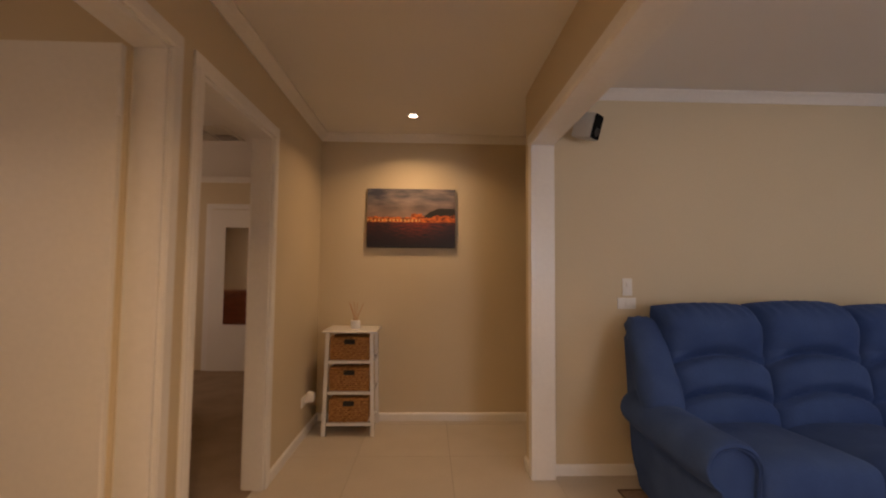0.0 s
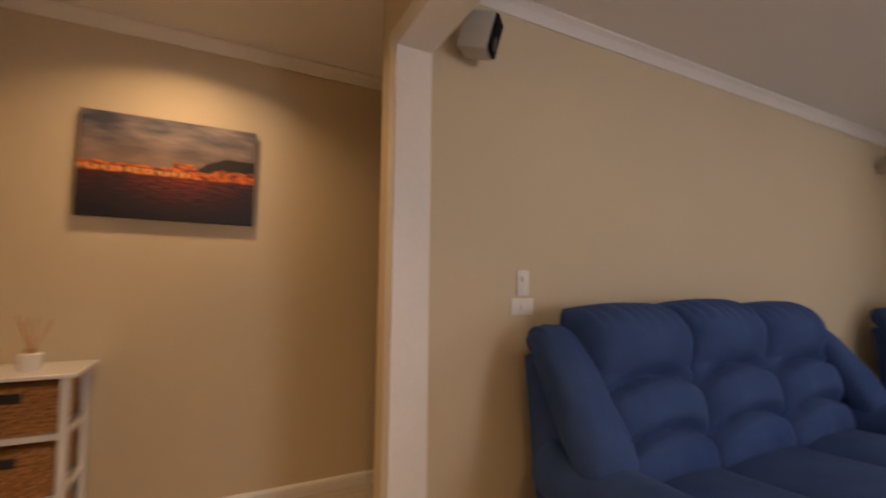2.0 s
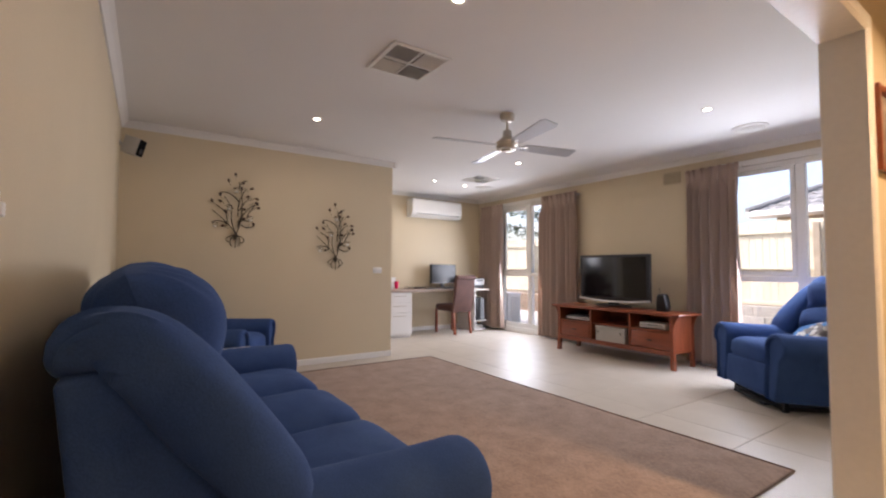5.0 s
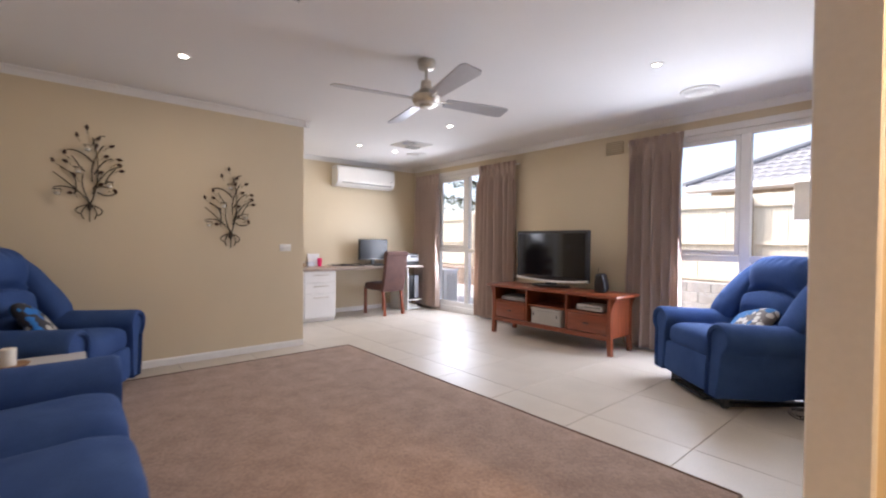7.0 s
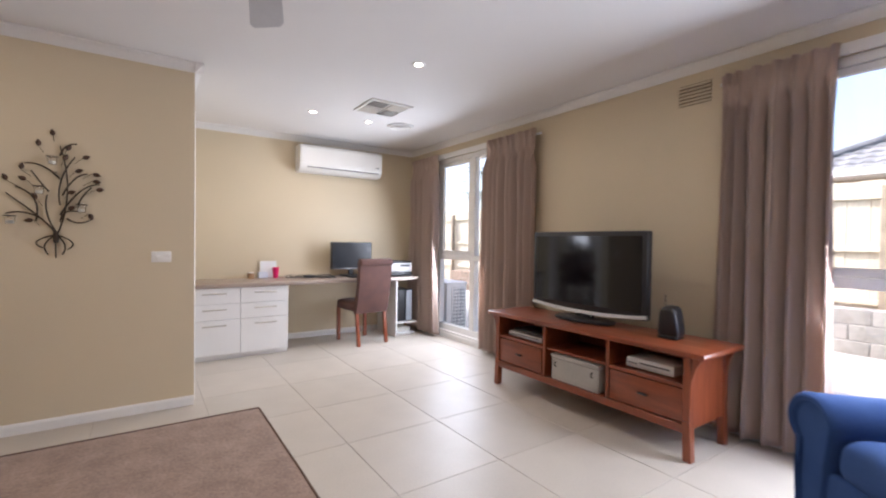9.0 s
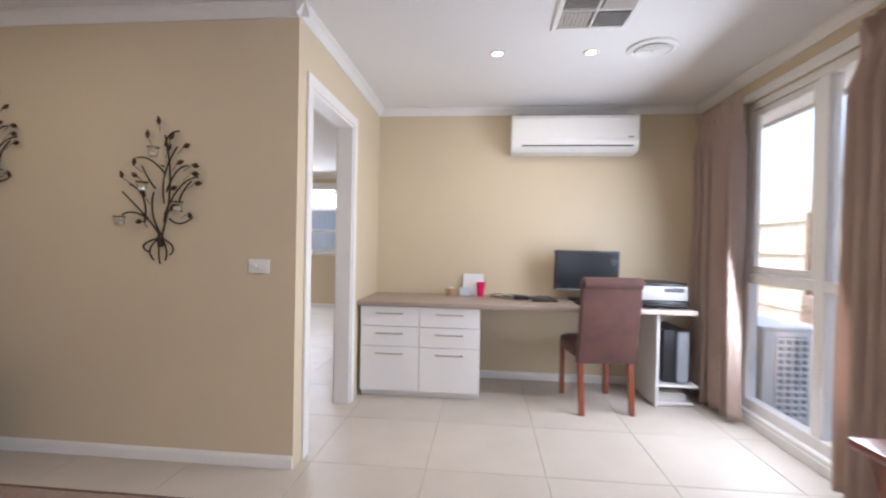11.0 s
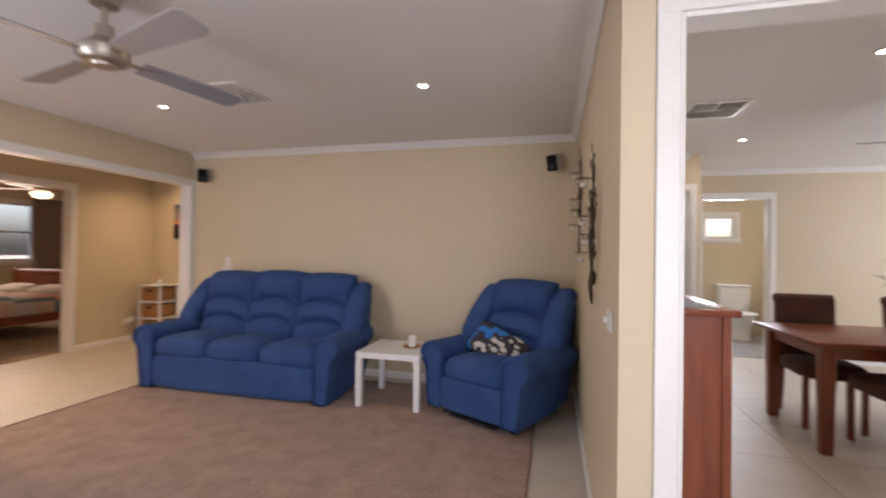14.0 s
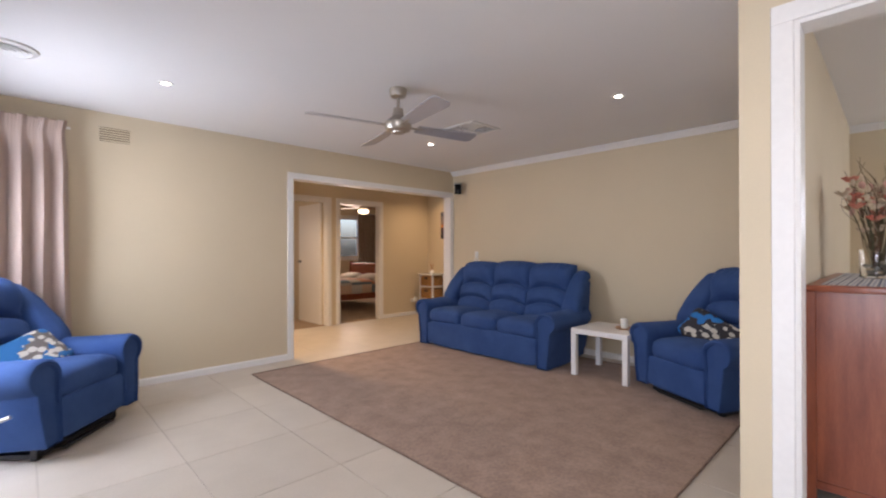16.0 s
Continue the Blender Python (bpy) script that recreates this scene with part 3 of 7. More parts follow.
small_window("window_3", pose(10.9, 4.2, 1.0, 0, 0, -90), 2.45, 1.2, "wide white-framed dining room window", 2, 2)
small_window("window_4", pose(7.57, 6.75, 1.57), 0.48, 0.39, "small high white bathroom window", 0)
small_window("window_5", pose(11.3, 7.5, 1.0), 1.0, 1.1, "white window of the back room", 1)
small_window("window_6", pose(-4.20, 3.10, 1.02, 0, 0, 90), 1.5, 1.06, "white bedroom window", 1)
# window_7 is unseen, added with its lamp to brighten the small room
small_window("window_7", pose(-3.09, -0.60, 1.0, 0, 0, 90), 1.2, 1.05, "added white window of the small room, out of view", 1)
small_window("window_8", pose(-4.10, 7.60, 1.5), 0.30, 0.70, "narrow bright shower room window", 0)

# ---------------------------------------------------------------- lounge: upholstery
def back_panel(w, h, seams):
    """A tufted back cushion, local x across, z up, front towards -y: puffed lobes parted by arched seams."""
    bm = bmesh.new()
    nx, nz = 60, 64
    front, rear = [], []
    for j in range(nz + 1):
        fr, re = [], []
        for i in range(nx + 1):
            u, v = -1 + 2 * i / nx, j / nz
            edge = (1 - abs(u) ** 5) ** 0.5 * (1 - abs(2 * v - 1) ** (8 if v < 0.5 else 4.5)) ** 0.5
            d = 0.115 * edge + 0.012 * edge * max(0.0, v - 0.62) * 2.6
            for sv in seams:
                c = sv - 0.10 * u * u
                d -= 0.055 * math.exp(-((v - c) / 0.030) ** 2) * edge
            d += 0.060 * edge * max(0.0, 1 - ((v - 0.80) / 0.21) ** 2)
            d += 0.022 * edge * max(0.0, 1 - ((v - 0.43) / 0.14) ** 2)
            pull = math.sin(u * 27 + 4 * noise.noise(Vector((u * 2.5, v * 3, w))))
            gath = max(0.0, 1 - abs(v - 1.0) / 0.19)
            d += edge * (0.017 * gath * pull + 0.010 * math.sin(v * 46 + 5 * u) * max(0.0, abs(u) - 0.62) * (v > 0.55))
            d += 0.006 * noise.noise(Vector((u * 2.3, v * 5.1, w * 3)))
            xx = u * w / 2 * (1.0 - 0.03 * v + 0.03 * max(0.0, 1 - ((v - 0.83) / 0.2) ** 2))
            zz = v * h - 0.02 * u * u * (v > 0.5) * (v - 0.5) * 2
            fr.append(bm.verts.new((xx, -d, zz)))
            re.append(bm.verts.new((xx, (0.06 + 0.085 * v * v) * edge + 0.016 * edge * gath * pull, zz)))
        front.append(fr), rear.append(re)
    for g, s in ((front, 1), (rear, -1)):
        for j in range(nz):
            for i in range(nx):
                q = (g[j][i], g[j][i + 1], g[j + 1][i + 1], g[j + 1][i])
                bm.faces.new(q if s > 0 else q[::-1])
    bmesh.ops.remove_doubles(bm, verts=bm.verts, dist=1e-4)
    rim = [e for e in bm.edges if len(e.link_faces) == 1]
    if rim:
        try:
            bmesh.ops.bridge_loops(bm, edges=rim)
        except RuntimeError:
            pass
    return bm


def arm_profile(z0):
    """Outline of an arm seen from the front, x from the seat outwards: a side that leans in to the floor under a fat padded roll."""
    pts = [(0.012, z0), (0.006, 0.12), (0.002, 0.24), (0.0, 0.36)]
    for k in range(19):
        a = radians(196 - 236 * k / 18)
        pts.append((0.108 + 0.119 * math.cos(a), 0.470 + 0.102 * math.sin(a)))
    return pts + [(0.168, 0.375), (0.158, 0.27), (0.146, 0.16), (0.128, z0)]


def arm_mesh(s, half, y0, y1, z0):
    """Arm with a round-edged front, the front face set back a little inside its rolled lip."""
    bm = bmesh.new()
    prof = arm_profile(z0)
    steps = [(0.010, 0.60), (0.012, 0.80), (0.006, 0.835), (-0.008, 0.86), (-0.014, 0.90), (-0.012, 0.945), (0.0, 0.98), (0.018, 1.0)]
    n = 16
    steps += [(0.018 + (y1 - y0 - 0.018) * k / n, 1.0 + 0.035 * math.sin(math.pi * k / n)) for k in range(1, n + 1)]
    rings = []
    for dy, f in steps:
        run = max(0.0, dy) / (y1 - y0)
        dip = -0.014 * math.sin(math.pi * run) + 0.012 * run
        ring = []
        for x, z in prof:
            xx = 0.092 + (x - 0.092) * (f if z > 0.3 else 0.5 + 0.5 * f)
            zz = 0.36 + (z - 0.36) * f + dip if z > 0.36 else z
            lump = 0.004 * noise.noise(Vector((x * 9, dy * 6, z * 9 + s)))
            # the underside rises towards the rear
            lift = 0.05 * max(0.0, run - 0.55) * 2 if z <= z0 + 0.001 else 0.0
            ring.append(bm.verts.new((s * (half + xx + lump), y0 + dy, zz + lift)))
        rings.append(ring)
    for a, b in zip(rings, rings[1:]):
        for i in range(len(prof) - 1):
            bm.faces.new((a[i], a[i + 1], b[i + 1], b[i]))
        bm.faces.new((a[-1], a[0], b[0], b[-1]))
    bm.faces.new(rings[0]), bm.faces.new(rings[-1])
    return bm


def smooth_path(points, n=6):
    """Catmull-Rom through rows of numbers."""
    out = []
    for k in range(len(points) - 1):
        p0, p1, p2, p3 = (points[min(max(i, 0), len(points) - 1)] for i in (k - 1, k, k + 1, k + 2))
        for j in range(n):
            u = j / n
            out.append([0.5 * (2 * b + (c - a) * u + (2 * a - 5 * b + 4 * c - d) * u * u + (3 * b - a - 3 * c + d) * u ** 3) for a, b, c, d in zip(p0, p1, p2, p3)])
    return out + [list(points[-1])]


def wing_roll(s, half, drop=0.0):
    """Padded roll that runs from the top of the back forward and down to the arm, gathered at its upper end."""
    # y, z, outward, half width, half thickness
    rows = smooth_path([(0.440, 0.862, 0.060, 0.020, 0.016), (0.432, 0.890, 0.062, 0.054, 0.044), (0.404, 0.918, 0.066, 0.074, 0.064), (0.345, 0.915, 0.072, 0.086, 0.077), (0.262, 0.838, 0.083, 0.096, 0.084),
                        (0.180, 0.732, 0.092, 0.102, 0.087), (0.108, 0.634, 0.098, 0.105, 0.085), (0.060, 0.550, 0.099, 0.102, 0.078), (0.050, 0.455, 0.096, 0.082, 0.05)])
    rows = [(y - 0.5 * drop * max(0.0, z - 0.6) / 0.3, z - drop * max(0.0, z - 0.6) / 0.3, *rest) for y, z, *rest in rows]
    bm = bmesh.new()
    rings, n, m = [], len(rows), 32
    for k, (y, z, off, hw, ht) in enumerate(rows):
        a0, b0 = rows[max(k - 1, 0)], rows[min(k + 1, n - 1)]
        d = Vector((0, b0[0] - a0[0], b0[1] - a0[1])).normalized()
        nrm = Vector((0, d.z, -d.y))
        f = k / (n - 1)
        ring = []
        for j in range(m):
            a = 2 * math.pi * j / m
            cx, cy = math.cos(a), math.sin(a)
            ex, ey = math.copysign(abs(cx) ** 0.75, cx), math.copysign(abs(cy) ** 0.8, cy)
            gather = 0.010 * math.sin(13 * a + 3 * noise.noise(Vector((a, f * 4, s)))) * max(0.0, 1 - abs(f - 0.24) / 0.20)
            lump = 0.006 * noise.noise(Vector((cx * 1.5, cy * 1.5, f * 7 + s))) + gather
            ring.append(bm.verts.new(Vector((s * (half + off), y, z)) + Vector((s * (hw + lump) * ex, 0, 0)) + nrm * (ht + lump) * ey))
        rings.append(ring)
    for p, q in zip(rings, rings[1:]):
        for j in range(m):
            bm.faces.new((p[j], p[(j + 1) % m], q[(j + 1) % m], q[j]))
    bm.faces.new(rings[0]), bm.faces.new(rings[-1])
    return bm


def wing_panel(xa, xb, z0):
    """Flat upholstered side below the roll, leaning back like the seat's back, its rear foot cut away in a curve."""
    prof = [(0.445, 0.85), (0.37, 0.86), (0.27, 0.76), (0.12, 0.56), (0.06, 0.46), (0.06, z0 + 0.06), (0.24, z0 + 0.07), (0.33, z0 + 0.12), (0.37, z0 + 0.22)]
    bm = bmesh.new()
    sides = [[bm.verts.new((x, y, z)) for y, z in prof] for x in (xa, xb)]
    n = len(prof)
    for k in range(n):
        bm.faces.new((sides[0][k], sides[0][(k + 1) % n], sides[1][(k + 1) % n], sides[1][k]))
    bm.faces.new(sides[0]), bm.faces.new(sides[1][::-1])
    bmesh.ops.bevel(bm, geom=list(bm.edges), offset=0.016, segments=3, affect="EDGES", profile=0.5)
    return bm


def lounge_seat(name, m, seats, inner, label, category, group="", lever=False, recliner=False, rock=0.0):
    """Puffy upholstered sofa or armchair. Local x across, front towards -y, origin on the floor at the middle."""
    t = thing(name, m, label, category, group)
    w = inner * seats
    half = w / 2
    D0, D1_ = -0.46, 0.38
    z0 = 0.065 if recliner else 0.012
    out = half + 0.20
    # plinth, with the puffed front panel between the arms
    part("base", box(-half - 0.10, half + 0.10, D0 + 0.06, D1_ - 0.06, z0 + 0.01, 0.31, 0.03, seg=3), BLUE, t)
    part("front_panel", cushion((w + 0.06, 0.10, 0.315 - z0), pose(0, D0 + 0.050, (0.315 + z0) / 2), power=(9, 7), nu=40), BLUE, t)
    for k in range(seats):
        x = -half + inner * (k + 0.5)
        sag = 0.004 * ((k * 7) % 3)
        part("seat_cushion", cushion((inner + 0.012, 0.66, 0.21), pose(x, D0 + 0.325, 0.362 - sag, -2.5), power=(7.5, 3.4), nu=48, nv=24, shape=lambda v: Vector((v.x, v.y, v.z + (0.14 * (1 - v.x ** 2) + 0.07 * noise.noise(Vector((v.x * 1.6 + k * 5, v.y * 4.5, 2)))) * (v.z > 0)))), BLUE, t)
        part("back_cushion", back_panel(inner + 0.03, 0.715 + (0.015 if k == 1 else 0), (0.30, 0.57)), BLUE, t).matrix_basis = pose(x, 0.125, 0.375, -19)
    # back shell, and wings that flare out beside it
    part("back_shell", cushion((w + 0.20, 0.13, 0.78), pose(0, 0.30, 0.57, -16), power=(7, 5)), BLUE, t)
    for s in (-1, 1):
        part("wing", wing_roll(s, half, 0.0 if recliner else 0.022), BLUE, t)
        xs = s * (half + 0.075)
        part("side_panel", wing_panel(xs - 0.055, xs + 0.055, z0), BLUE, t)
        part("arm", arm_mesh(s, half, D0, 0.27, z0), BLUE, t)
        rim = [(x, z) for x, z in arm_profile(z0)][2:-2]
        part("piping", tube([(s * (half + 0.092 + (x - 0.092) * 0.845), D0 - 0.004, 0.36 + (z - 0.36) * 0.845 if z > 0.36 else z) for x, z in rim], 0.0052, seg=6), BLUE, t, "piped seam")
    if recliner:
        bm = box(-half - 0.06, half + 0.06, D0 + 0.10, D0 + 0.14, 0.012, 0.04, 0.004)
        box(-half - 0.06, -half - 0.02, D0 + 0.10, 0.26, 0.012, 0.04, 0.004, bm)
        box(half + 0.02, half + 0.06, D0 + 0.10, 0.26, 0.012, 0.04, 0.004, bm)
        for x in (-half - 0.04, half + 0.04):
            for y in (D0 + 0.12, 0.24):
                box(x - 0.02, x + 0.02, y - 0.02, y + 0.02, 0.0, 0.11, 0.003, bm)
        part("base_frame", bm, DARKMETAL, t, "black steel rocker base")
        part("foot_bar", box(-0.22, 0.22, D0 + 0.03, D0 + 0.06, 0.020, 0.036, 0.004), DARKMETAL, t, "black steel foot bar")
        for x in (-0.21, 0.21):
            part("foot_bar_stay", box(x - 0.012, x + 0.012, D0 + 0.045, D0 + 0.12, 0.022, 0.034, 0.002), DARKMETAL, t)
    if lever:
        part("recline_lever", tube([(lever * (out - 0.05), -0.16, 0.22), (lever * (out + 0.0), -0.20, 0.235), (lever * (out + 0.01), -0.36, 0.285)], 0.011, seg=8), NICKEL, t, "grey metal recline lever")
    for c in t.children:
        if rock and not c.name.startswith(("base_frame", "foot_bar")):
            c.matrix_basis = pose(0, 0, 0.006, rock) @ c.matrix_basis
    return t


SOFA = lounge_seat("sofa", pose(2.43, 2.27, 0.012), 3, 0.545, "three-seat royal blue plush sofa against the wall", "sofa")
lounge_seat("armchair", pose(4.78, 2.165, 0.012, 0, 0, -28), 1, 0.56, "royal blue plush recliner armchair in the corner", "armchair", "blue recliner chairs", recliner=True)
lounge_seat("armchair", pose(1.838, -1.925, 0, 0, 0, 140), 1, 0.56, "royal blue plush recliner armchair by the window", "armchair", "blue recliner chairs", lever=-1, recliner=True, rock=-3.0)


def print_cloth(name="floral_print_cloth", share=0.42, ground=(0.030, 0.028, 0.035), tint=(0.02, 0.16, 0.48)):
    m = bpy.data.materials.new(name)
    m.use_nodes = True
    n, l = m.node_tree.nodes, m.node_tree.links
    b = n["Principled BSDF"]
    b.inputs["Roughness"].default_value = 0.85
    co = n.new("ShaderNodeTexCoord")
    mp = n.new("ShaderNodeMapping")
    mp.inputs["Scale"].default_value = (1.0, 1.0, 1.5)
    l.new(co.outputs["Object"], mp.inputs[0])
    v = n.new("ShaderNodeTexVoronoi")
    v.inputs["Scale"].default_value = 15
    l.new(mp.outputs[0], v.inputs["Vector"])
    dots = n.new("ShaderNodeMath")
    dots.operation, dots.inputs[1].default_value = "LESS_THAN", 0.47
    l.new(v.outputs["Distance"], dots.inputs[0])
    w = n.new("ShaderNodeTexNoise")
    w.inputs["Scale"].default_value = 6.5
    l.new(co.outputs["Object"], w.inputs["Vector"])
    patch = n.new("ShaderNodeMath")
    patch.operation, patch.inputs[1].default_value = "GREATER_THAN", 0.49
    l.new(w.outputs["Fac"], patch.inputs[0])
    both = n.new("ShaderNodeMath")
    both.operation = "MULTIPLY"
    l.new(dots.outputs[0], both.inputs[0]), l.new(patch.outputs[0], both.inputs[1])
    blue = n.new("ShaderNodeMath")
    blue.operation, blue.inputs[1].default_value = "LESS_THAN", share
    l.new(w.outputs["Fac"], blue.inputs[0])
    m1, m2 = n.new("ShaderNodeMix"), n.new("ShaderNodeMix")
    m1.data_type = m2.data_type = "RGBA"
    m1.inputs["A"].default_value, m1.inputs["B"].default_value = (*ground, 1), (*tint, 1)
    m2.inputs["B"].default_value = (0.55, 0.52, 0.46, 1)
    l.new(blue.outputs[0], m1.inputs["Factor"]), l.new(m1.outputs["Result"], m2.inputs["A"])
    l.new(both.outputs[0], m2.inputs["Factor"]), l.new(m2.outputs["Result"], b.inputs["Base Color"])
    return m


PRINT = print_cloth()
BLUEPRINT = print_cloth("blue_print_cloth", 0.53, (0.15, 0.13, 0.12), (0.02, 0.13, 0.34))


def pillow(m, label, cloth=PRINT):
    pin = lambda v: Vector((v.x * (1 + 0.08 * abs(v.z)), v.y, v.z * (1 + 0.08 * abs(v.x))))
    ob = finish(cushion((0.46, 0.115, 0.27), power=(2.6, 7.0), nv=20, shape=pin), "throw_pillow", cloth, True)
    ob.matrix_basis = m
    return tagged(ob, label, "cushion", "throw pillows")

pillow(pose(4.78, 2.165, 0.012, 0, 0, -28) @ pose(-0.02, -0.06, 0.515, -38, 24, 10), "navy, grey and blue floral print pillow on the armchair")
pillow(pose(1.838, -1.925, 0.006, 0, 0, 140) @ pose(0, 0, 0, -3) @ pose(0.04, -0.02, 0.505, -42, -14, -6), "blue and cream print pillow on the window armchair", BLUEPRINT)


def side_table():
    t = thing("side_table", pose(3.86, 2.18, 0.012), "small square white lacquered side table beside the sofa", "side table")
    part("tabletop", box(-0.275, 0.275, -0.275, 0.275, 0.40, 0.45, 0.003), LACQ, t)
    for x in (-0.25, 0.25):
        for y in (-0.25, 0.25):
            part("leg", box(x - 0.025, x + 0.025, y - 0.025, y + 0.025, 0, 0.40, 0.002), LACQ, t)
    return t

side_table()
tray = tagged(finish(lathe([(0, 0), (0.075, 0), (0.085, 0.012), (0.078, 0.012), (0.07, 0.006), (0, 0.006)], 28), "coaster_dish", material("tan_cane", (0.36, 0.2, 0.1), 0.6, var=0.1), True), "round tan dish under the candle", "dish")
tray.matrix_basis = pose(3.97, 2.22, 0.462)
can = thing("candle", pose(3.97, 2.22, 0.468), "white pillar candle in a glass on the side table", "candle")
part("wax", lathe([(0, 0), (0.032, 0), (0.033, 0.085), (0.028, 0.09), (0, 0.088)], 24), WAX, can)
part("wick", tube([(0, 0, 0.088), (0.002, 0, 0.10)], 0.0015), BLACK, can)


def rug():
    bm = bmesh.new()
    x0, x1, y0, y1 = 1.40, 5.03, -0.31, 2.62
    nx, ny = 90, 72
    g = []
    for j in range(ny + 1):
        row = []
        for i in range(nx + 1):
            u, v = i / nx, j / ny
            x, y = x0 + (x1 - x0) * u, y0 + (y1 - y0) * v
            rim = min(u, 1 - u, v, 1 - v) == 0
            z = 0.004 if rim else 0.0105 + 0.0015 * noise.noise(Vector((x * 3, y * 3, 0)))
            if rim:
                x += 0.006 * noise.noise(Vector((x * 2, y * 2, 3)))
                y += 0.006 * noise.noise(Vector((x * 2, y * 2, 7)))
            row.append(bm.verts.new((x, y, z)))
        g.append(row)
    for j in range(ny):
        for i in range(nx):
            bm.faces.new((g[j][i], g[j][i + 1], g[j + 1][i + 1], g[j + 1][i]))
    rim = [e for e in bm.edges if e.is_boundary]
    low = bmesh.ops.extrude_edge_only(bm, edges=rim)["geom"]
    for v in low:
        if isinstance(v, bmesh.types.BMVert):
            v.co.z = 0.0006
    ob = tagged(finish(bm, "rug", RUG, True), "large worn brown carpet rug on the tiles", "rug")
    BIND = material("dark_brown_binding", (0.215, 0.145, 0.11), 0.9, var=0.15, scale=20, bump=0.4, bump_scale=300)
    for p, q in (((x0, y0), (x1, y0)), ((x1, y0), (x1, y1)), ((x1, y1), (x0, y1)), ((x0, y1), (x0, y0))):
        pts = [(p[0] + (q[0] - p[0]) * k / 40, p[1] + (q[1] - p[1]) * k / 40) for k in range(41)]
        part("edge_binding", tube([(x + 0.006 * noise.noise(Vector((x * 2, y * 2, 3))), y + 0.006 * noise.noise(Vector((x * 2, y * 2, 7))), 0.0062) for x, y in pts], 0.0058, seg=8), BIND, ob, "dark sewn edge binding")
    return ob

rug()

# ---------------------------------------------------------------- television corner
def tv_unit():
    t = thing("tv_unit", pose(3.785, -2.30, 0), "cherry wood television bench with shelves and drawers", "tv bench")
    w, d = 1.60, 0.44
    part("top", box(-w / 2 - 0.07, w / 2 + 0.07, -d / 2 - 0.02, d / 2 + 0.03, 0.575, 0.605, 0.008, seg=2), CHERRY, t)
    for x in (-w / 2 + 0.03, w / 2 - 0.03):
        part("side_panel", box(x - 0.016, x + 0.016, -d / 2 + 0.02, d / 2 - 0.02, 0.17, 0.575, 0.003), CHERRY_Z, t)
        for y in (-d / 2 + 0.022, d / 2 - 0.022):
            s = 1 if x > 0 else -1
            bm = prism([(-0.022, -0.022), (0.022, -0.022), (0.022, 0.022), (-0.022, 0.022)], (x + s * 0.01, y, 0), (x, y, 0.22), up=(0, 1, 0))
            box(x - 0.022, x + 0.022, y - 0.022, y + 0.022, 0.22, 0.575, 0.003, bm)
            part("leg", bm, CHERRY_Z, t)
    for sx in (-1, 1):
        for y in (-d / 2 + 0.022, d / 2 - 0.022):
            curve = [(0.0, 0.36)] + [(0.075 * (1 - math.cos(radians(9 * k))), 0.38 + 0.194 * math.sin(radians(9 * k))) for k in range(11)] + [(0.0, 0.574)]
            bm = bmesh.new()
            faces = [[bm.verts.new((sx * (w / 2 - 0.010 + cx), y + e, cz)) for cx, cz in curve] for e in (-0.014, 0.014)]
            for k in range(len(curve)):
                q = (k + 1) % len(curve)
                bm.faces.new((faces[0][k], faces[0][q], faces[1][q], faces[1][k]))
            bm.faces.new(faces[0]), bm.faces.new(faces[1][::-1])
            part("corbel", bm, CHERRY_Z, t, "curved cherry wood bracket under the top")
    part("bottom_board", box(-w / 2 + 0.04, w / 2 - 0.04, -d / 2 + 0.02, d / 2 - 0.02, 0.17, 0.195, 0.003), CHERRY, t)
    part("back_board", box(-w / 2 + 0.05, w / 2 - 0.05, -d / 2 + 0.02, -d / 2 + 0.03, 0.195, 0.575), CHERRY, t)
    part("bottom_rail", box(-w / 2 + 0.04, w / 2 - 0.04, d / 2 - 0.02, d / 2, 0.15, 0.20, 0.004), CHERRY, t)
    for x in (-0.27, 0.27):
        part("divider", box(x - 0.012, x + 0.012, -d / 2 + 0.03, d / 2 - 0.012, 0.195, 0.575, 0.002), CHERRY_Z, t)
    for a, b in ((-w / 2 + 0.05, -0.285), (0.285, w / 2 - 0.05)):
        part("shelf", box(a, b, -d / 2 + 0.03, d / 2 - 0.012, 0.395, 0.415, 0.002), CHERRY, t)
        dr = part("drawer_front", box(a + 0.004, b - 0.004, d / 2 - 0.03, d / 2 - 0.008, 0.205, 0.39, 0.006, seg=2), CHERRY, t)
        part("handle", box((a + b) / 2 - 0.03, (a + b) / 2 + 0.03, d / 2 - 0.008, d / 2 + 0.012, 0.292, 0.302, 0.003), DARKMETAL, dr, "small dark pull")
    part("shelf", box(-0.256, 0.256, -d / 2 + 0.03, d / 2 - 0.03, 0.395, 0.41, 0.002), CHERRY, t)
    return t

tv_unit()

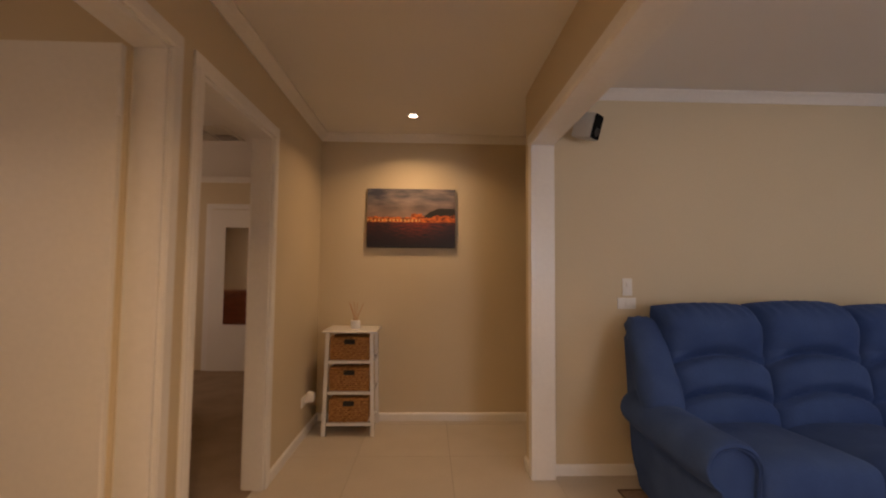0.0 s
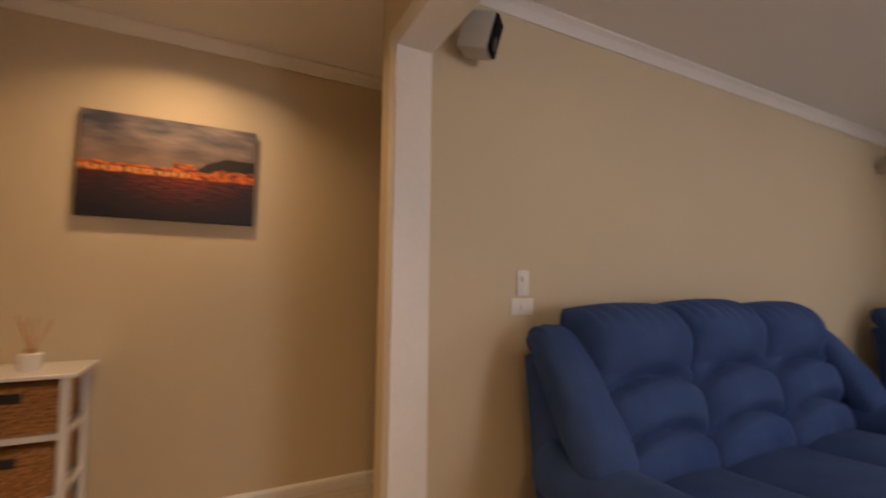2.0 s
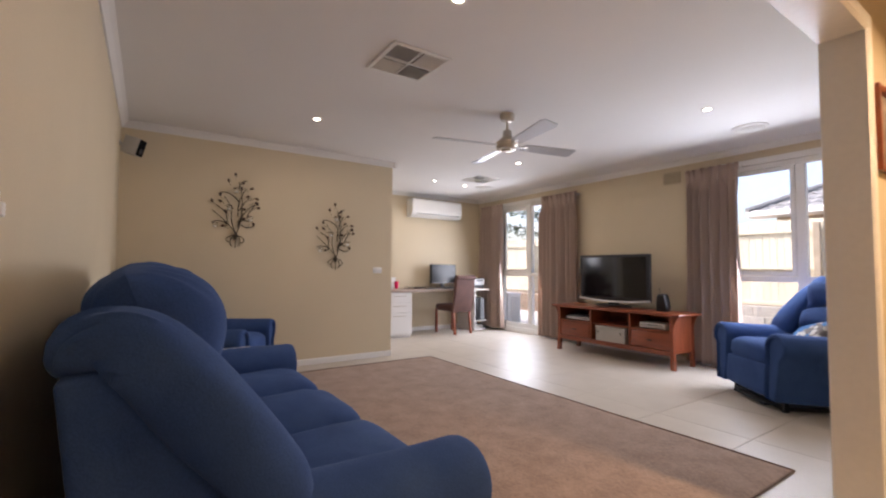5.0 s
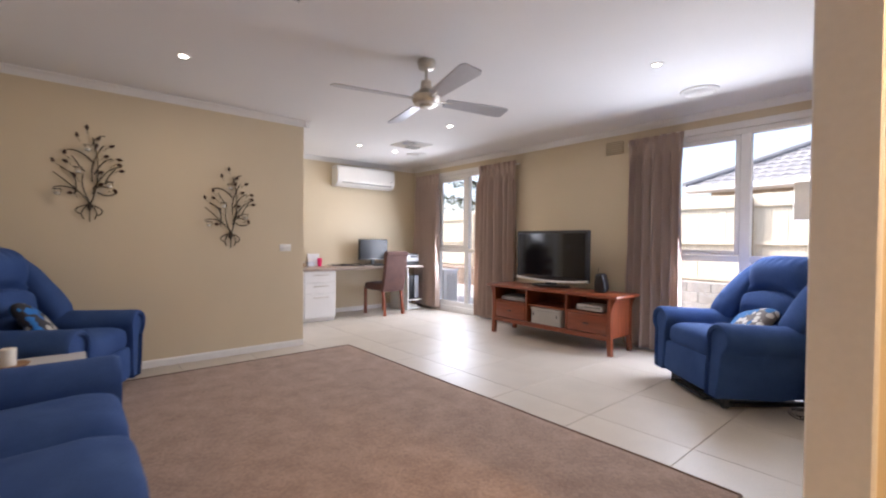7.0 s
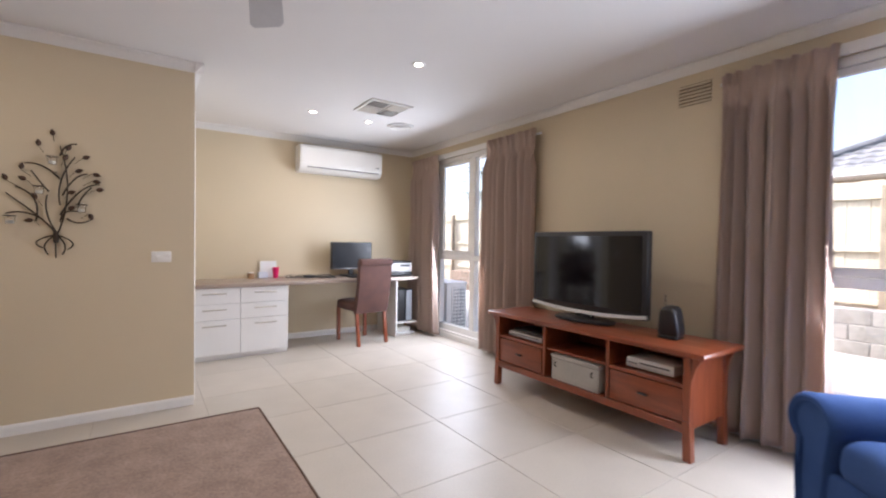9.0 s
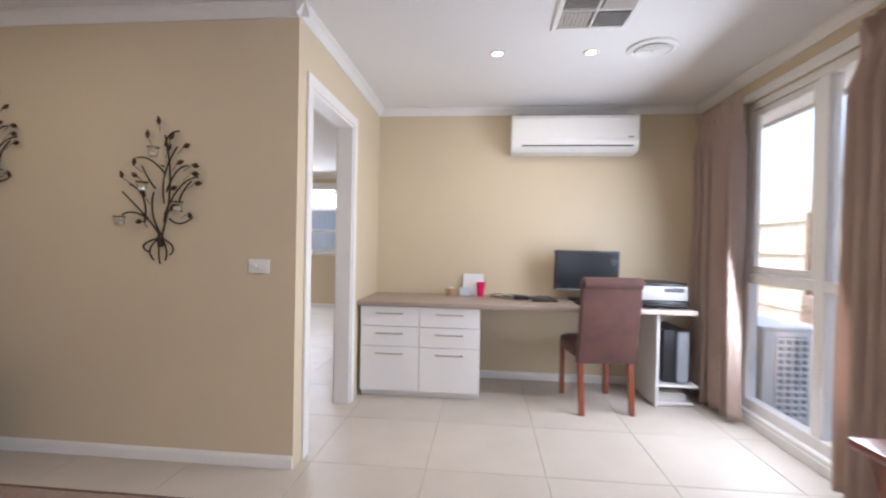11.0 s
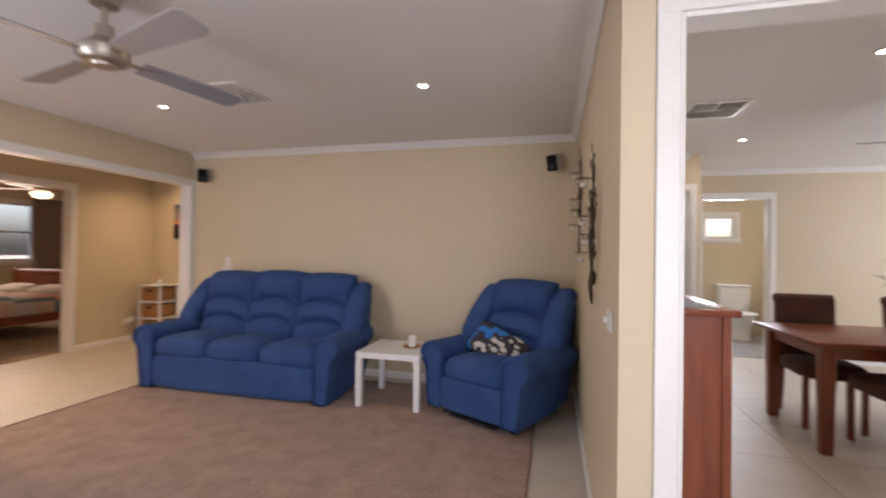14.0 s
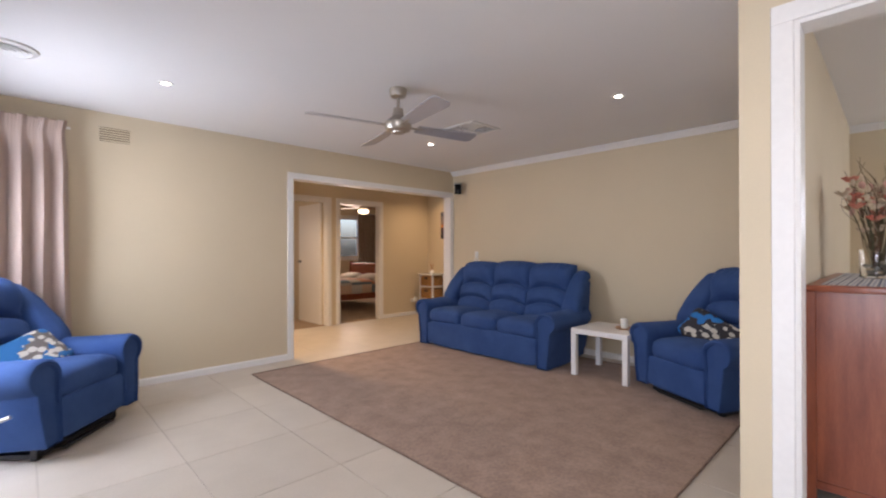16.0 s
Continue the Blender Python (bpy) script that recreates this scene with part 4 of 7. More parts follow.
def television():
    t = thing("television", pose(3.90, -2.33, 0.605), "black flat television with a silver base strip", "television")
    part("cabinet", box(-0.50, 0.50, -0.06, 0.0, 0.075, 0.665, 0.012, seg=2), BLACK, t)
    part("rear_housing", cushion((0.7, 0.12, 0.42), pose(0, -0.07, 0.37), power=(6, 5)), BLACK, t)
    part("screen", box(-0.465, 0.465, 0.0005, 0.003, 0.125, 0.632, 0.001), SCREEN, t, "dark glossy screen")
    bm = bmesh.new()
    n = 24
    rows = []
    for k in range(n + 1):
        u = -1 + 2 * k / n
        z = 0.085 - 0.03 * (1 - u * u)
        rows.append([bm.verts.new((0.5 * u, 0.004, z)), bm.verts.new((0.5 * u, 0.010, z + 0.004)), bm.verts.new((0.5 * u, 0.004, z + 0.026)), bm.verts.new((0.5 * u, -0.02, z + 0.026)), bm.verts.new((0.5 * u, -0.02, z))])
    for a, b in zip(rows, rows[1:]):
        for i in range(5):
            bm.faces.new((a[i], a[(i + 1) % 5], b[(i + 1) % 5], b[i]))
    bm.faces.new(rows[0]), bm.faces.new(rows[-1])
    part("base_strip", bm, SILVER, t, "curved silver strip")
    part("neck", box(-0.07, 0.07, -0.05, -0.01, 0.015, 0.09, 0.006), BLACK, t)
    part("stand", cushion((0.50, 0.24, 0.03), pose(0, -0.02, 0.015), power=(2.3, 5)), BLACK, t)
    return t

television()

def desk_speaker(m, label):
    t = thing("speaker", m, label, "speaker")
    part("body", cushion((0.12, 0.11, 0.19), pose(0, 0, 0.105, -6), power=(5, 5), shape=lambda v: Vector((v.x * (1 - 0.22 * v.z), v.y, v.z))), BLACK, t)
    part("foot", box(-0.06, 0.06, -0.05, 0.05, 0, 0.02, 0.006), BLACK, t)
    part("aerial", tube([(0.05, -0.03, 0.02), (0.055, -0.03, 0.26)], 0.0025), DARKMETAL, t)
    return t

desk_speaker(pose(3.24, -2.33, 0.605), "small black speaker beside the television")

def player(m, w, d, h, mat, label, category="media player"):
    t = thing("media_player", m, label, category)
    part("case", box(-w / 2, w / 2, -d / 2, d / 2, 0.006, h, 0.005, seg=2), mat, t)
    part("front_slot", box(-w * 0.42, w * 0.2, d / 2, d / 2 + 0.002, h * 0.55, h * 0.68), BLACK, t)
    for k in range(3):
        part("button", lathe([(0, 0), (0.006, 0), (0.006, 0.003), (0, 0.003)], 10, m=pose(w * 0.28 + 0.022 * k, d / 2, h * 0.5, -90)), BLACK, t)
    return t

player(pose(4.29, -2.26, 0.415), 0.36, 0.26, 0.045, SILVER, "flat silver disc player on a bench shelf")
player(pose(4.30, -2.26, 0.46), 0.30, 0.20, 0.022, BLACK, "thin black set-top box on the player")
player(pose(3.27, -2.26, 0.415), 0.30, 0.22, 0.065, WHITEPL, "white game console on a bench shelf", "game console")
bx = thing("storage_box", pose(3.785, -2.22, 0.195), "grey lidded storage box in the bench", "box")
part("body", box(-0.20, 0.20, -0.12, 0.12, 0, 0.16, 0.006), material("grey_card", (0.42, 0.40, 0.37), 0.7, var=0.04), bx)
part("lid", box(-0.205, 0.205, -0.125, 0.125, 0.16, 0.185, 0.004), material("grey_card_lid", (0.44, 0.42, 0.39), 0.7, var=0.04), bx)
part("handle", tube(arc((0.155, 0.122, 0.13), (0.155, 0.122, 0.10), (0, 0.02, 0)), 0.004), DARKMETAL, bx)
part("handle", tube(arc((-0.155, 0.122, 0.13), (-0.155, 0.122, 0.10), (0, 0.02, 0)), 0.004), DARKMETAL, bx)


# ---------------------------------------------------------------- curtains
def curtain(x0, x1, label, folds, seed, sway=0.0, top=2.235, deep=0.074, place=None):
    """Pinch-pleated curtain; local geometry in world metres, hanging just inside the window wall."""
    t = thing("curtain", place or pose((x0 + x1) / 2, SY + 0.085, 0), label, "curtain", "taupe curtains")
    rnd = random.Random(seed)
    wide = [rnd.uniform(0.6, 1.5) for _ in range(folds)]
    marks = [0.0]
    for q in wide:
        marks.append(marks[-1] + q / sum(wide))
    bm = bmesh.new()
    nx, nz = folds * 20, 60
    w = x1 - x0
    head = 1 - 0.095 / (top - 0.035)
    g = []
    for j in range(nz + 1):
        v = head * j / (nz - 12) if j <= nz - 12 else head + (1 - head) * (j - nz + 12) / 12
        z = 0.035 + v * (top - 0.035)
        up = max(0.0, (v - head) / (1 - head))
        free = min(1.0, max(0.0, head - v) * 9)
        row = []
        for i in range(nx + 1):
            u = i / nx
            c = min(folds - 1, sum(1 for q in marks[1:] if q <= u))
            k = c + (u - marks[c]) / (marks[c + 1] - marks[c])
            kk = k + free * (0.42 * noise.noise(Vector((k * 0.55, v * 0.9, seed + 9))) + 0.07 * noise.noise(Vector((k * 1.7, v * 3.0, seed + 4))))
            a = 2 * math.pi * kk
            s1 = math.sin(a)
            soft = math.copysign(abs(s1) ** 0.75, s1)
            amp = deep * (0.75 + 0.55 * noise.noise(Vector((k * 0.8, v * 0.7, seed))))
            hang = amp * soft + 0.016 * math.sin(2 * a + seed) + 0.010 * noise.noise(Vector((k * 2.2, v * 3.5, seed + 2)))
            # gathered heading: tight triple pleats pinched at its foot, flaring to the top
            pl = max(0.0, math.sin(2 * math.pi * k)) ** 2
            heading = 0.006 + 0.036 * pl * (0.45 + 0.75 * up) + 0.010 * math.sin(6 * math.pi * k * 2) * (0.4 + 0.6 * up) * (0.3 + pl)
            blend = free * free * (3 - 2 * free)
            y = heading + (hang - heading) * blend
            spread = 0.955 + 0.035 * up + 0.10 * (1 - v) ** 1.5 + 0.03 * blend
            x = (u - 0.5) * w * spread + 0.4 * w / folds * blend * 0.35 * math.sin(2 * a) + sway * (1 - v) * u
            row.append(bm.verts.new((x, y, z + 0.004 * up * math.sin(6 * math.pi * k))))
        g.append(row)
    for j in range(nz):
        for i in range(nx):
            bm.faces.new((g[j][i], g[j][i + 1], g[j + 1][i + 1], g[j + 1][i]))
    cloth = part("cloth", bm, CURTAIN, t, angle=80)
    mod = cloth.modifiers.new("thickness", "SOLIDIFY")
    mod.thickness = 0.003
    part("track", box(-w / 2 - 0.02, w / 2 + 0.02, -0.046, -0.028, top - 0.05, top - 0.03, 0.003), WHITEPL, t, "white curtain track")
    part("track_bracket", box(-0.012, 0.012, -0.080, -0.03, top - 0.045, top - 0.033, 0.002), WHITEPL, t)
    return t

curtain(2.55, 3.12, "taupe pinch-pleat curtain drawn beside the window", 7, 3)
curtain(0.0, 0.90, "taupe pinch-pleat curtain on the corner wall", 8, 5, deep=0.070, place=pose(1.235, -2.12, 0, 0, 0, -90))
curtain(4.68, 5.40, "taupe pinch-pleat curtain beside the nook window", 8, 7)
curtain(6.30, 6.93, "taupe pinch-pleat curtain beside the desk", 7, 11)

# ---------------------------------------------------------------- ceiling fittings
def ceiling_fan(name, m, phase, label, radius=0.66):
    t = thing(name, m, label, "ceiling fan", "ceiling fans")
    part("canopy", lathe([(0, 0), (0.062, 0), (0.065, -0.02), (0.055, -0.055), (0.025, -0.065), (0, -0.065)], 28), NICKEL, t)
    part("rod", lathe([(0, -0.06), (0.011, -0.06), (0.011, -0.16), (0, -0.16)], 14), NICKEL, t)
    part("motor", lathe([(0, -0.145), (0.035, -0.145), (0.042, -0.20), (0.085, -0.235), (0.098, -0.25), (0.098, -0.285), (0.085, -0.305), (0.06, -0.312), (0, -0.312)], 36), NICKEL, t)
    part("end_cap", lathe([(0, -0.311), (0.05, -0.311), (0.046, -0.325), (0.02, -0.331), (0, -0.331)], 28), NICKEL, t)
    for k in range(4):
        a = phase + 90 * k
        mm = pose(0, 0, -0.275, 0, 0, a)
        bm = box(0.085, 0.20, -0.018, 0.018, -0.004, 0.004, 0.002, m=mm)
        arm = part("blade_arm", bm, NICKEL, t)
        bm = bmesh.new()
        n = 14
        up, lo = [], []
        for i in range(n + 1):
            x = 0.15 + (radius - 0.15) * i / n
            hw = 0.048 + 0.022 * i / n
            if i == n:
                hw -= 0.018
            for j, y in enumerate((-hw, hw)):
                p = Vector((x, y, -y * 0.22))
                up.append(bm.verts.new(mm @ (p + Vector((0, 0, 0.004)))))
                lo.append(bm.verts.new(mm @ (p - Vector((0, 0, 0.004)))))
        for i in range(n):
            b = 2 * i
            bm.faces.new((up[b], up[b + 1], up[b + 3], up[b + 2])), bm.faces.new((lo[b], lo[b + 2], lo[b + 3], lo[b + 1]))
            bm.faces.new((up[b], up[b + 2], lo[b + 2], lo[b])), bm.faces.new((up[b + 1], lo[b + 1], lo[b + 3], up[b + 3]))
        bm.faces.new((up[0], lo[0], lo[1], up[1])), bm.faces.new((up[-2], up[-1], lo[-1], lo[-2]))
        part("blade", bm, BLADE, t, "flat silver-grey blade")
    return t

ceiling_fan("ceiling_fan", pose(3.24, 0.06, H), -14, "brushed nickel four-blade fan under the lounge ceiling")
ceiling_fan("ceiling_fan", pose(7.97, 2.34, H), -8, "brushed nickel four-blade fan over the dining table")

LENS = material("lit_downlight_lens", (0.9, 0.85, 0.75), 0.4, emit=(1.0, 0.86, 0.66, 8.0))
def downlight_fitting(x, y):
    t = thing("downlight", pose(x, y, H), "small round white recessed ceiling downlight, lit", "downlight", "ceiling downlights")
    part("lens", lathe([(0, -0.0045), (0.025, -0.0045), (0.025, -0.002), (0, -0.002)], 24), LENS, t, "glowing warm lens")
    part("rim", lathe([(0.030, -0.0005), (0.050, -0.0005), (0.048, -0.005), (0.036, -0.008), (0.028, -0.004)], 28, close=False), WHITEPL, t)
    return t

# The fitting at (0.19, 0.20) is invented along with its lamp.
for _x, _y, _p in DOWNLIGHTS:
    downlight_fitting(_x, _y)

def square_vent(x, y, size, label, turn=0):
    t = thing("ceiling_vent", pose(x, y, H, 0, 0, turn), label, "ceiling vent", "square ceiling vents")
    h = size / 2
    # a thin grey sheet on the ceiling takes the place of the duct
    part("backing", box(-h + 0.02, h - 0.02, -h + 0.02, h - 0.02, -0.003, -0.0008), material("grey_vent_backing", (0.22, 0.20, 0.18), 0.9), t, "flat grey sheet behind the slats")
    bm = bmesh.new()
    for q in ((-h, h, -h, -h + 0.03), (-h, h, h - 0.03, h), (-h, -h + 0.03, -h + 0.03, h - 0.03), (h - 0.03, h, -h + 0.03, h - 0.03), (-0.007, 0.007, -h + 0.03, h - 0.03), (-h + 0.03, -0.007, -0.007, 0.007), (0.007, h - 0.03, -0.007, 0.007)):
        box(*q, -0.012, -0.001, 0.003, bm)
    part("frame", bm, WHITEPL, t)
    L = h - 0.045
    for qx, qy, tilt, along in ((-1, -1, 32, 0), (1, -1, -32, 1), (-1, 1, -32, 1), (1, 1, 32, 0)):
        for k in range(7):
            o = 0.02 + (L - 0.005) * (k + 0.5) / 7
            bm = box(-L / 2, L / 2, -0.0092, 0.0092, -0.0012, 0.0012)
            mm = pose(qx * (L / 2 + 0.014), qy * o, -0.012, tilt) if not along else pose(qx * o, qy * (L / 2 + 0.014), -0.012, 0, 0, 90) @ pose(0, 0, 0, tilt)
            bmesh.ops.transform(bm, matrix=mm, verts=bm.verts)
            part("slat", bm, WHITEPL, t)
    return t

square_vent(2.905, 1.225, 0.41, "square white four-way ceiling vent in the lounge")
square_vent(5.48, -1.46, 0.41, "square white four-way ceiling vent in the nook")
square_vent(6.32, 2.29, 0.40, "square white four-way ceiling vent in the dining room")
square_vent(-1.55, 3.85, 0.40, "square ceiling vent in the dim bedroom")

def round_vent(x, y, label):
    t = thing("round_vent", pose(x, y, H), label, "ceiling vent", "round ceiling vents")
    part("flange", lathe([(0.0, -0.001), (0.145, -0.001), (0.14, -0.012), (0.115, -0.018), (0.105, -0.008), (0, -0.006)], 36), WHITEPL, t)
    for r in (0.085, 0.058, 0.03):
        part("ring", lathe([(r - 0.012, -0.012), (r + 0.012, -0.018), (r + 0.01, -0.022), (r - 0.014, -0.016), (r - 0.012, -0.012)], 30, close=False), WHITEPL, t)
    return t

round_vent(2.20, -2.00, "round white ringed ceiling vent by the window")
round_vent(5.95, -1.90, "round white ringed ceiling vent in the nook")

def wall_grille(m, w, h, label):
    t = thing("wall_vent", m, label, "wall vent", "wall air vents")
    # the plate's dark colour carries the shade between the slats
    part("plate", box(-w / 2, w / 2, -0.004, 0, -h / 2, h / 2, 0.001), material("shadowed_vent_mesh", (0.19, 0.145, 0.10), 0.9), t, "mesh behind the slats, darkened for their shade")
    n = 6
    for k in range(n):
        z = -h / 2 + h * (k + 0.5) / n
        part("slat", box(-w / 2, w / 2, -0.014, -0.004, z - h / n * 0.40, z + h / n * 0.18, 0.002), WALL, t)
    return t

wall_grille(pose(1.075, -1.35, 2.215, 0, 0, 90), 0.21, 0.12, "beige louvred air vent high on the wall")
wall_grille(pose(3.32, SY, 2.20, 0, 0, 180), 0.21, 0.14, "beige louvred air vent beside the curtain")

# ---------------------------------------------------------------- study nook
def split_aircon():
    t = thing("air_conditioner", pose(WE, -1.64, 1.975) @ Matrix.Diagonal((1, 1, 0.92, 1)), "white wall-hung split air conditioner above the desk", "air conditioner")
    h = 0.52
    bm = prism([(0.0, 0.0), (0.13, 0.0), (0.165, 0.02), (0.195, 0.07), (0.20, 0.11), (0.20, 0.30), (0.18, 0.335), (0.0, 0.335)], (0, -h, 0), (0, h, 0))
    bmesh.ops.bevel(bm, geom=list(bm.edges), offset=0.006, segments=2, affect="EDGES")
    part("housing", bm, WHITEPL, t)
    part("front_panel", box(-0.206, -0.2, -h + 0.01, h - 0.01, 0.115, 0.30, 0.002), WHITEPL, t)
    bm = box(-0.197, -0.135, -h + 0.06, h - 0.10, 0.008, 0.018, 0.003)
    bmesh.ops.transform(bm, matrix=Matrix.Translation((-0.17, 0, 0.03)) @ pose(0, 0, 0, 0, 42) @ Matrix.Translation((0.17, 0, -0.01)), verts=bm.verts)
    part("louvre", bm, WHITEPL, t)
    part("outlet_slot", box(-0.192, -0.16, -h + 0.05, h - 0.09, 0.052, 0.062), BLACK, t)
    part("intake_grille", box(-0.18, -0.02, -h + 0.04, h - 0.04, 0.336, 0.342, 0.001), material("grey_mesh", (0.35, 0.35, 0.35), 0.7), t)
    part("indicator", box(-0.2095, -0.206, -h + 0.05, -h + 0.09, 0.125, 0.133), BLACK, t)
    return t

split_aircon()

def desk_top():
    ob = finish(box(6.455, WE - 0.002, -2.44, 0.055, 0.705, 0.740, 0.004, seg=2), "desk_worktop", LAMINATE, True)
    return tagged(ob, "long taupe laminate desk worktop along the wall", "worktop")

desk_top()

def drawer_unit():
    t = thing("drawer_unit", pose(6.48, -0.43, 0), "white six-drawer unit under the worktop", "drawers")
    part("carcass", box(0.02, 0.60, -0.46, 0.46, 0.05, 0.705, 0.002), LACQ, t)
    part("kickboard", box(0.05, 0.58, -0.46, 0.46, 0.0, 0.05), LACQ, t)
    for y0, y1 in ((-0.46, -0.001), (0.001, 0.46)):
        for z0, z1 in ((0.054, 0.392), (0.395, 0.546), (0.549, 0.700)):
            f = part("drawer_front", box(0.0, 0.018, y0 + 0.001, y1 - 0.001, z0, z1, 0.0015), LACQ, t)
            ym, zz = (y0 + y1) / 2, z1 - 0.05
            bm = tube([(-0.028, ym - 0.105, zz), (-0.028, ym + 0.105, zz)], 0.0055, seg=8)
            for s in (-1, 1):
                tube([(0.002, ym + s * 0.09, zz), (-0.028, ym + s * 0.09, zz)], 0.005, bm, 8)
            part("handle", bm, NICKEL, f, "brushed steel bar handle")
    return t

drawer_unit()
ds = thing("desk_support", pose(6.56, -2.20, 0), "white panel with low shelves holding up the worktop", "desk support")
part("panel", box(0.0, 0.52, -0.02, 0.0, 0.0, 0.705, 0.002), LACQ, ds)
part("shelf", box(0.0, 0.50, -0.30, -0.02, 0.155, 0.172, 0.002), LACQ, ds)
part("shelf", box(0.02, 0.50, -0.28, -0.02, 0.02, 0.036, 0.002), LACQ, ds)
part("shelf_post", box(0.16, 0.20, -0.26, -0.22, 0.036, 0.155), material("raw_pine", (0.5, 0.3, 0.14), 0.6, var=0.1), ds)
part("shelf_foot", box(0.04, 0.48, -0.26, -0.04, 0.0, 0.02), LACQ, ds)

pc = thing("computer_tower", pose(6.82, -2.36, 0.172), "black and silver computer tower under the desk", "computer")
part("case", box(-0.20, 0.20, -0.09, 0.09, 0.004, 0.40, 0.006), BLACK, pc)
part("front", box(-0.215, -0.20, -0.09, 0.0, 0.004, 0.40, 0.004), BLACK, pc)
part("front_cover", box(-0.225, -0.2, -0.088, -0.004, 0.01, 0.39, 0.006), material("grey_blue_cover", (0.30, 0.32, 0.36), 0.35, var=0.04), pc, "silver front cover")
bk = thing("paper_stack", pose(6.78, -2.35, 0.036), "pile of papers and folders on the bottom shelf", "papers")
for k in range(4):
    part("sheet_pile", box(-0.14, 0.14, -0.10, 0.10, 0.014 * k, 0.014 * k + 0.012, 0.002, m=pose(0, 0, 0, 0, 0, 3 * (k % 3) - 3)), material("paper_white", (0.72, 0.70, 0.66), 0.8, var=0.03), bk)


def monitor():
    t = thing("computer_monitor", pose(6.90, -1.755, 0.730), "black widescreen computer monitor, switched off", "monitor")
    part("housing", box(-0.03, 0.03, -0.26, 0.26, 0.095, 0.425, 0.008, seg=2), BLACK, t)
    part("screen", box(-0.0325, -0.03, -0.245, 0.245, 0.116, 0.411), material("matt_dark_screen", (0.022, 0.024, 0.028), 0.25, var=0.02), t, "dark screen")
    part("base_strip", box(-0.034, -0.03, -0.255, 0.255, 0.099, 0.108, 0.001), SILVER, t)
    part("neck", box(-0.005, 0.035, -0.03, 0.03, 0.012, 0.11, 0.004), BLACK, t)
    part("stand", cushion((0.19, 0.28, 0.022), pose(0, 0, 0.021), power=(3, 5)), BLACK, t)
    return t

monitor()
kb = thing("keyboard", pose(6.66, -1.83, 0.740), "black computer keyboard on the desk", "keyboard")
part("case", box(-0.07, 0.07, -0.21, 0.21, 0.002, 0.018, 0.004), BLACK, kb)
for r in range(5):
    part("key_row", box(-0.058 + 0.024 * r, -0.040 + 0.024 * r, -0.2, 0.2, 0.018, 0.023, 0.001), DARKMETAL, kb)

def printer():
    t = thing("printer", pose(6.76, -2.27, 0.740), "silver and black desktop printer at the desk end", "printer")
    part("base", box(-0.20, 0.20, -0.155, 0.215, 0.004, 0.055, 0.01, seg=2), BLACK, t)
    part("body", box(-0.195, 0.19, -0.15, 0.21, 0.055, 0.165, 0.012, seg=2), material("pale_silver_printer", (0.50, 0.495, 0.50), 0.35, var=0.03), t)
    part("lid", box(-0.19, 0.19, -0.145, 0.205, 0.165, 0.185, 0.007, seg=2), BLACK, t)
    part("paper_tray", box(-0.26, -0.19, -0.11, 0.17, 0.02, 0.03, 0.003), BLACK, t)
    part("control_panel", box(-0.199, -0.195, -0.12, 0.02, 0.12, 0.15), DARKMETAL, t)
    return t

printer()
cup = thing("cup", pose(7.0, -0.885, 0.740), "bright pink plastic tumbler on the worktop", "cup")
part("body", lathe([(0, 0), (0.026, 0), (0.037, 0.118), (0.0385, 0.12), (0.035, 0.118), (0.025, 0.006), (0, 0.006)], 28), PINK, cup)
jar = thing("candle_jar", pose(7.0, -0.62, 0.740), "small brown candle in a glass jar", "candle")
part("glass", lathe([(0, 0), (0.034, 0), (0.036, 0.06), (0.034, 0.062)], 22), material("amber_wax", (0.42, 0.25, 0.13), 0.3, coat=0.5), jar)
part("wax", lathe([(0, 0.062), (0.033, 0.062), (0.03, 0.07), (0, 0.07)], 22), WAX, jar)
card = thing("card", pose(7.055, -0.82, 0.740), "white paper card propped against the wall", "card")
part("sheet", box(-0.002, 0.002, -0.09, 0.09, 0, 0.19, m=pose(0, 0, 0, 0, 8)), material("white_card", (0.78, 0.78, 0.80), 0.7, var=0.02), card)
nb = thing("tissue_box", pose(7.02, -0.75, 0.740), "small pale box beside the cup", "box")
part("body", box(-0.03, 0.03, -0.05, 0.05, 0, 0.07, 0.004), material("pale_blue_card", (0.62, 0.66, 0.76), 0.7), nb)

def cables():
    t = thing("laptop_charger", pose(6.84, -1.22, 0.740), "tangle of black cables and a charger on the desk", "cables")
    rnd = random.Random(4)
    for k in range(4):
        pts = [(rnd.uniform(-0.1, 0.12), -0.26 + 0.09 * i + rnd.uniform(-0.03, 0.03), 0.006 + (0.04 * math.sin(i * 1.3 + k) ** 2 if k < 2 else 0.002)) for i in range(7)]
        fine = []
        for a, b in zip(pts, pts[1:]):
            fine += [Vector(a).lerp(Vector(b), s / 4) for s in range(4)]
        for _ in range(3):
            fine = [fine[0]] + [(fine[i - 1] + fine[i] * 2 + fine[i + 1]) / 4 for i in range(1, len(fine) - 1)] + [fine[-1]]
        part("cable", tube(fine, 0.0035, seg=5), BLACK, t)
    part("charger_brick", box(-0.03, 0.03, -0.06, 0.06, 0.0, 0.028, 0.006), BLACK, t)
    part("tablet", box(-0.12, 0.05, -0.28, -0.08, 0.0, 0.012, 0.004), BLACK, t)
    return t

cables()

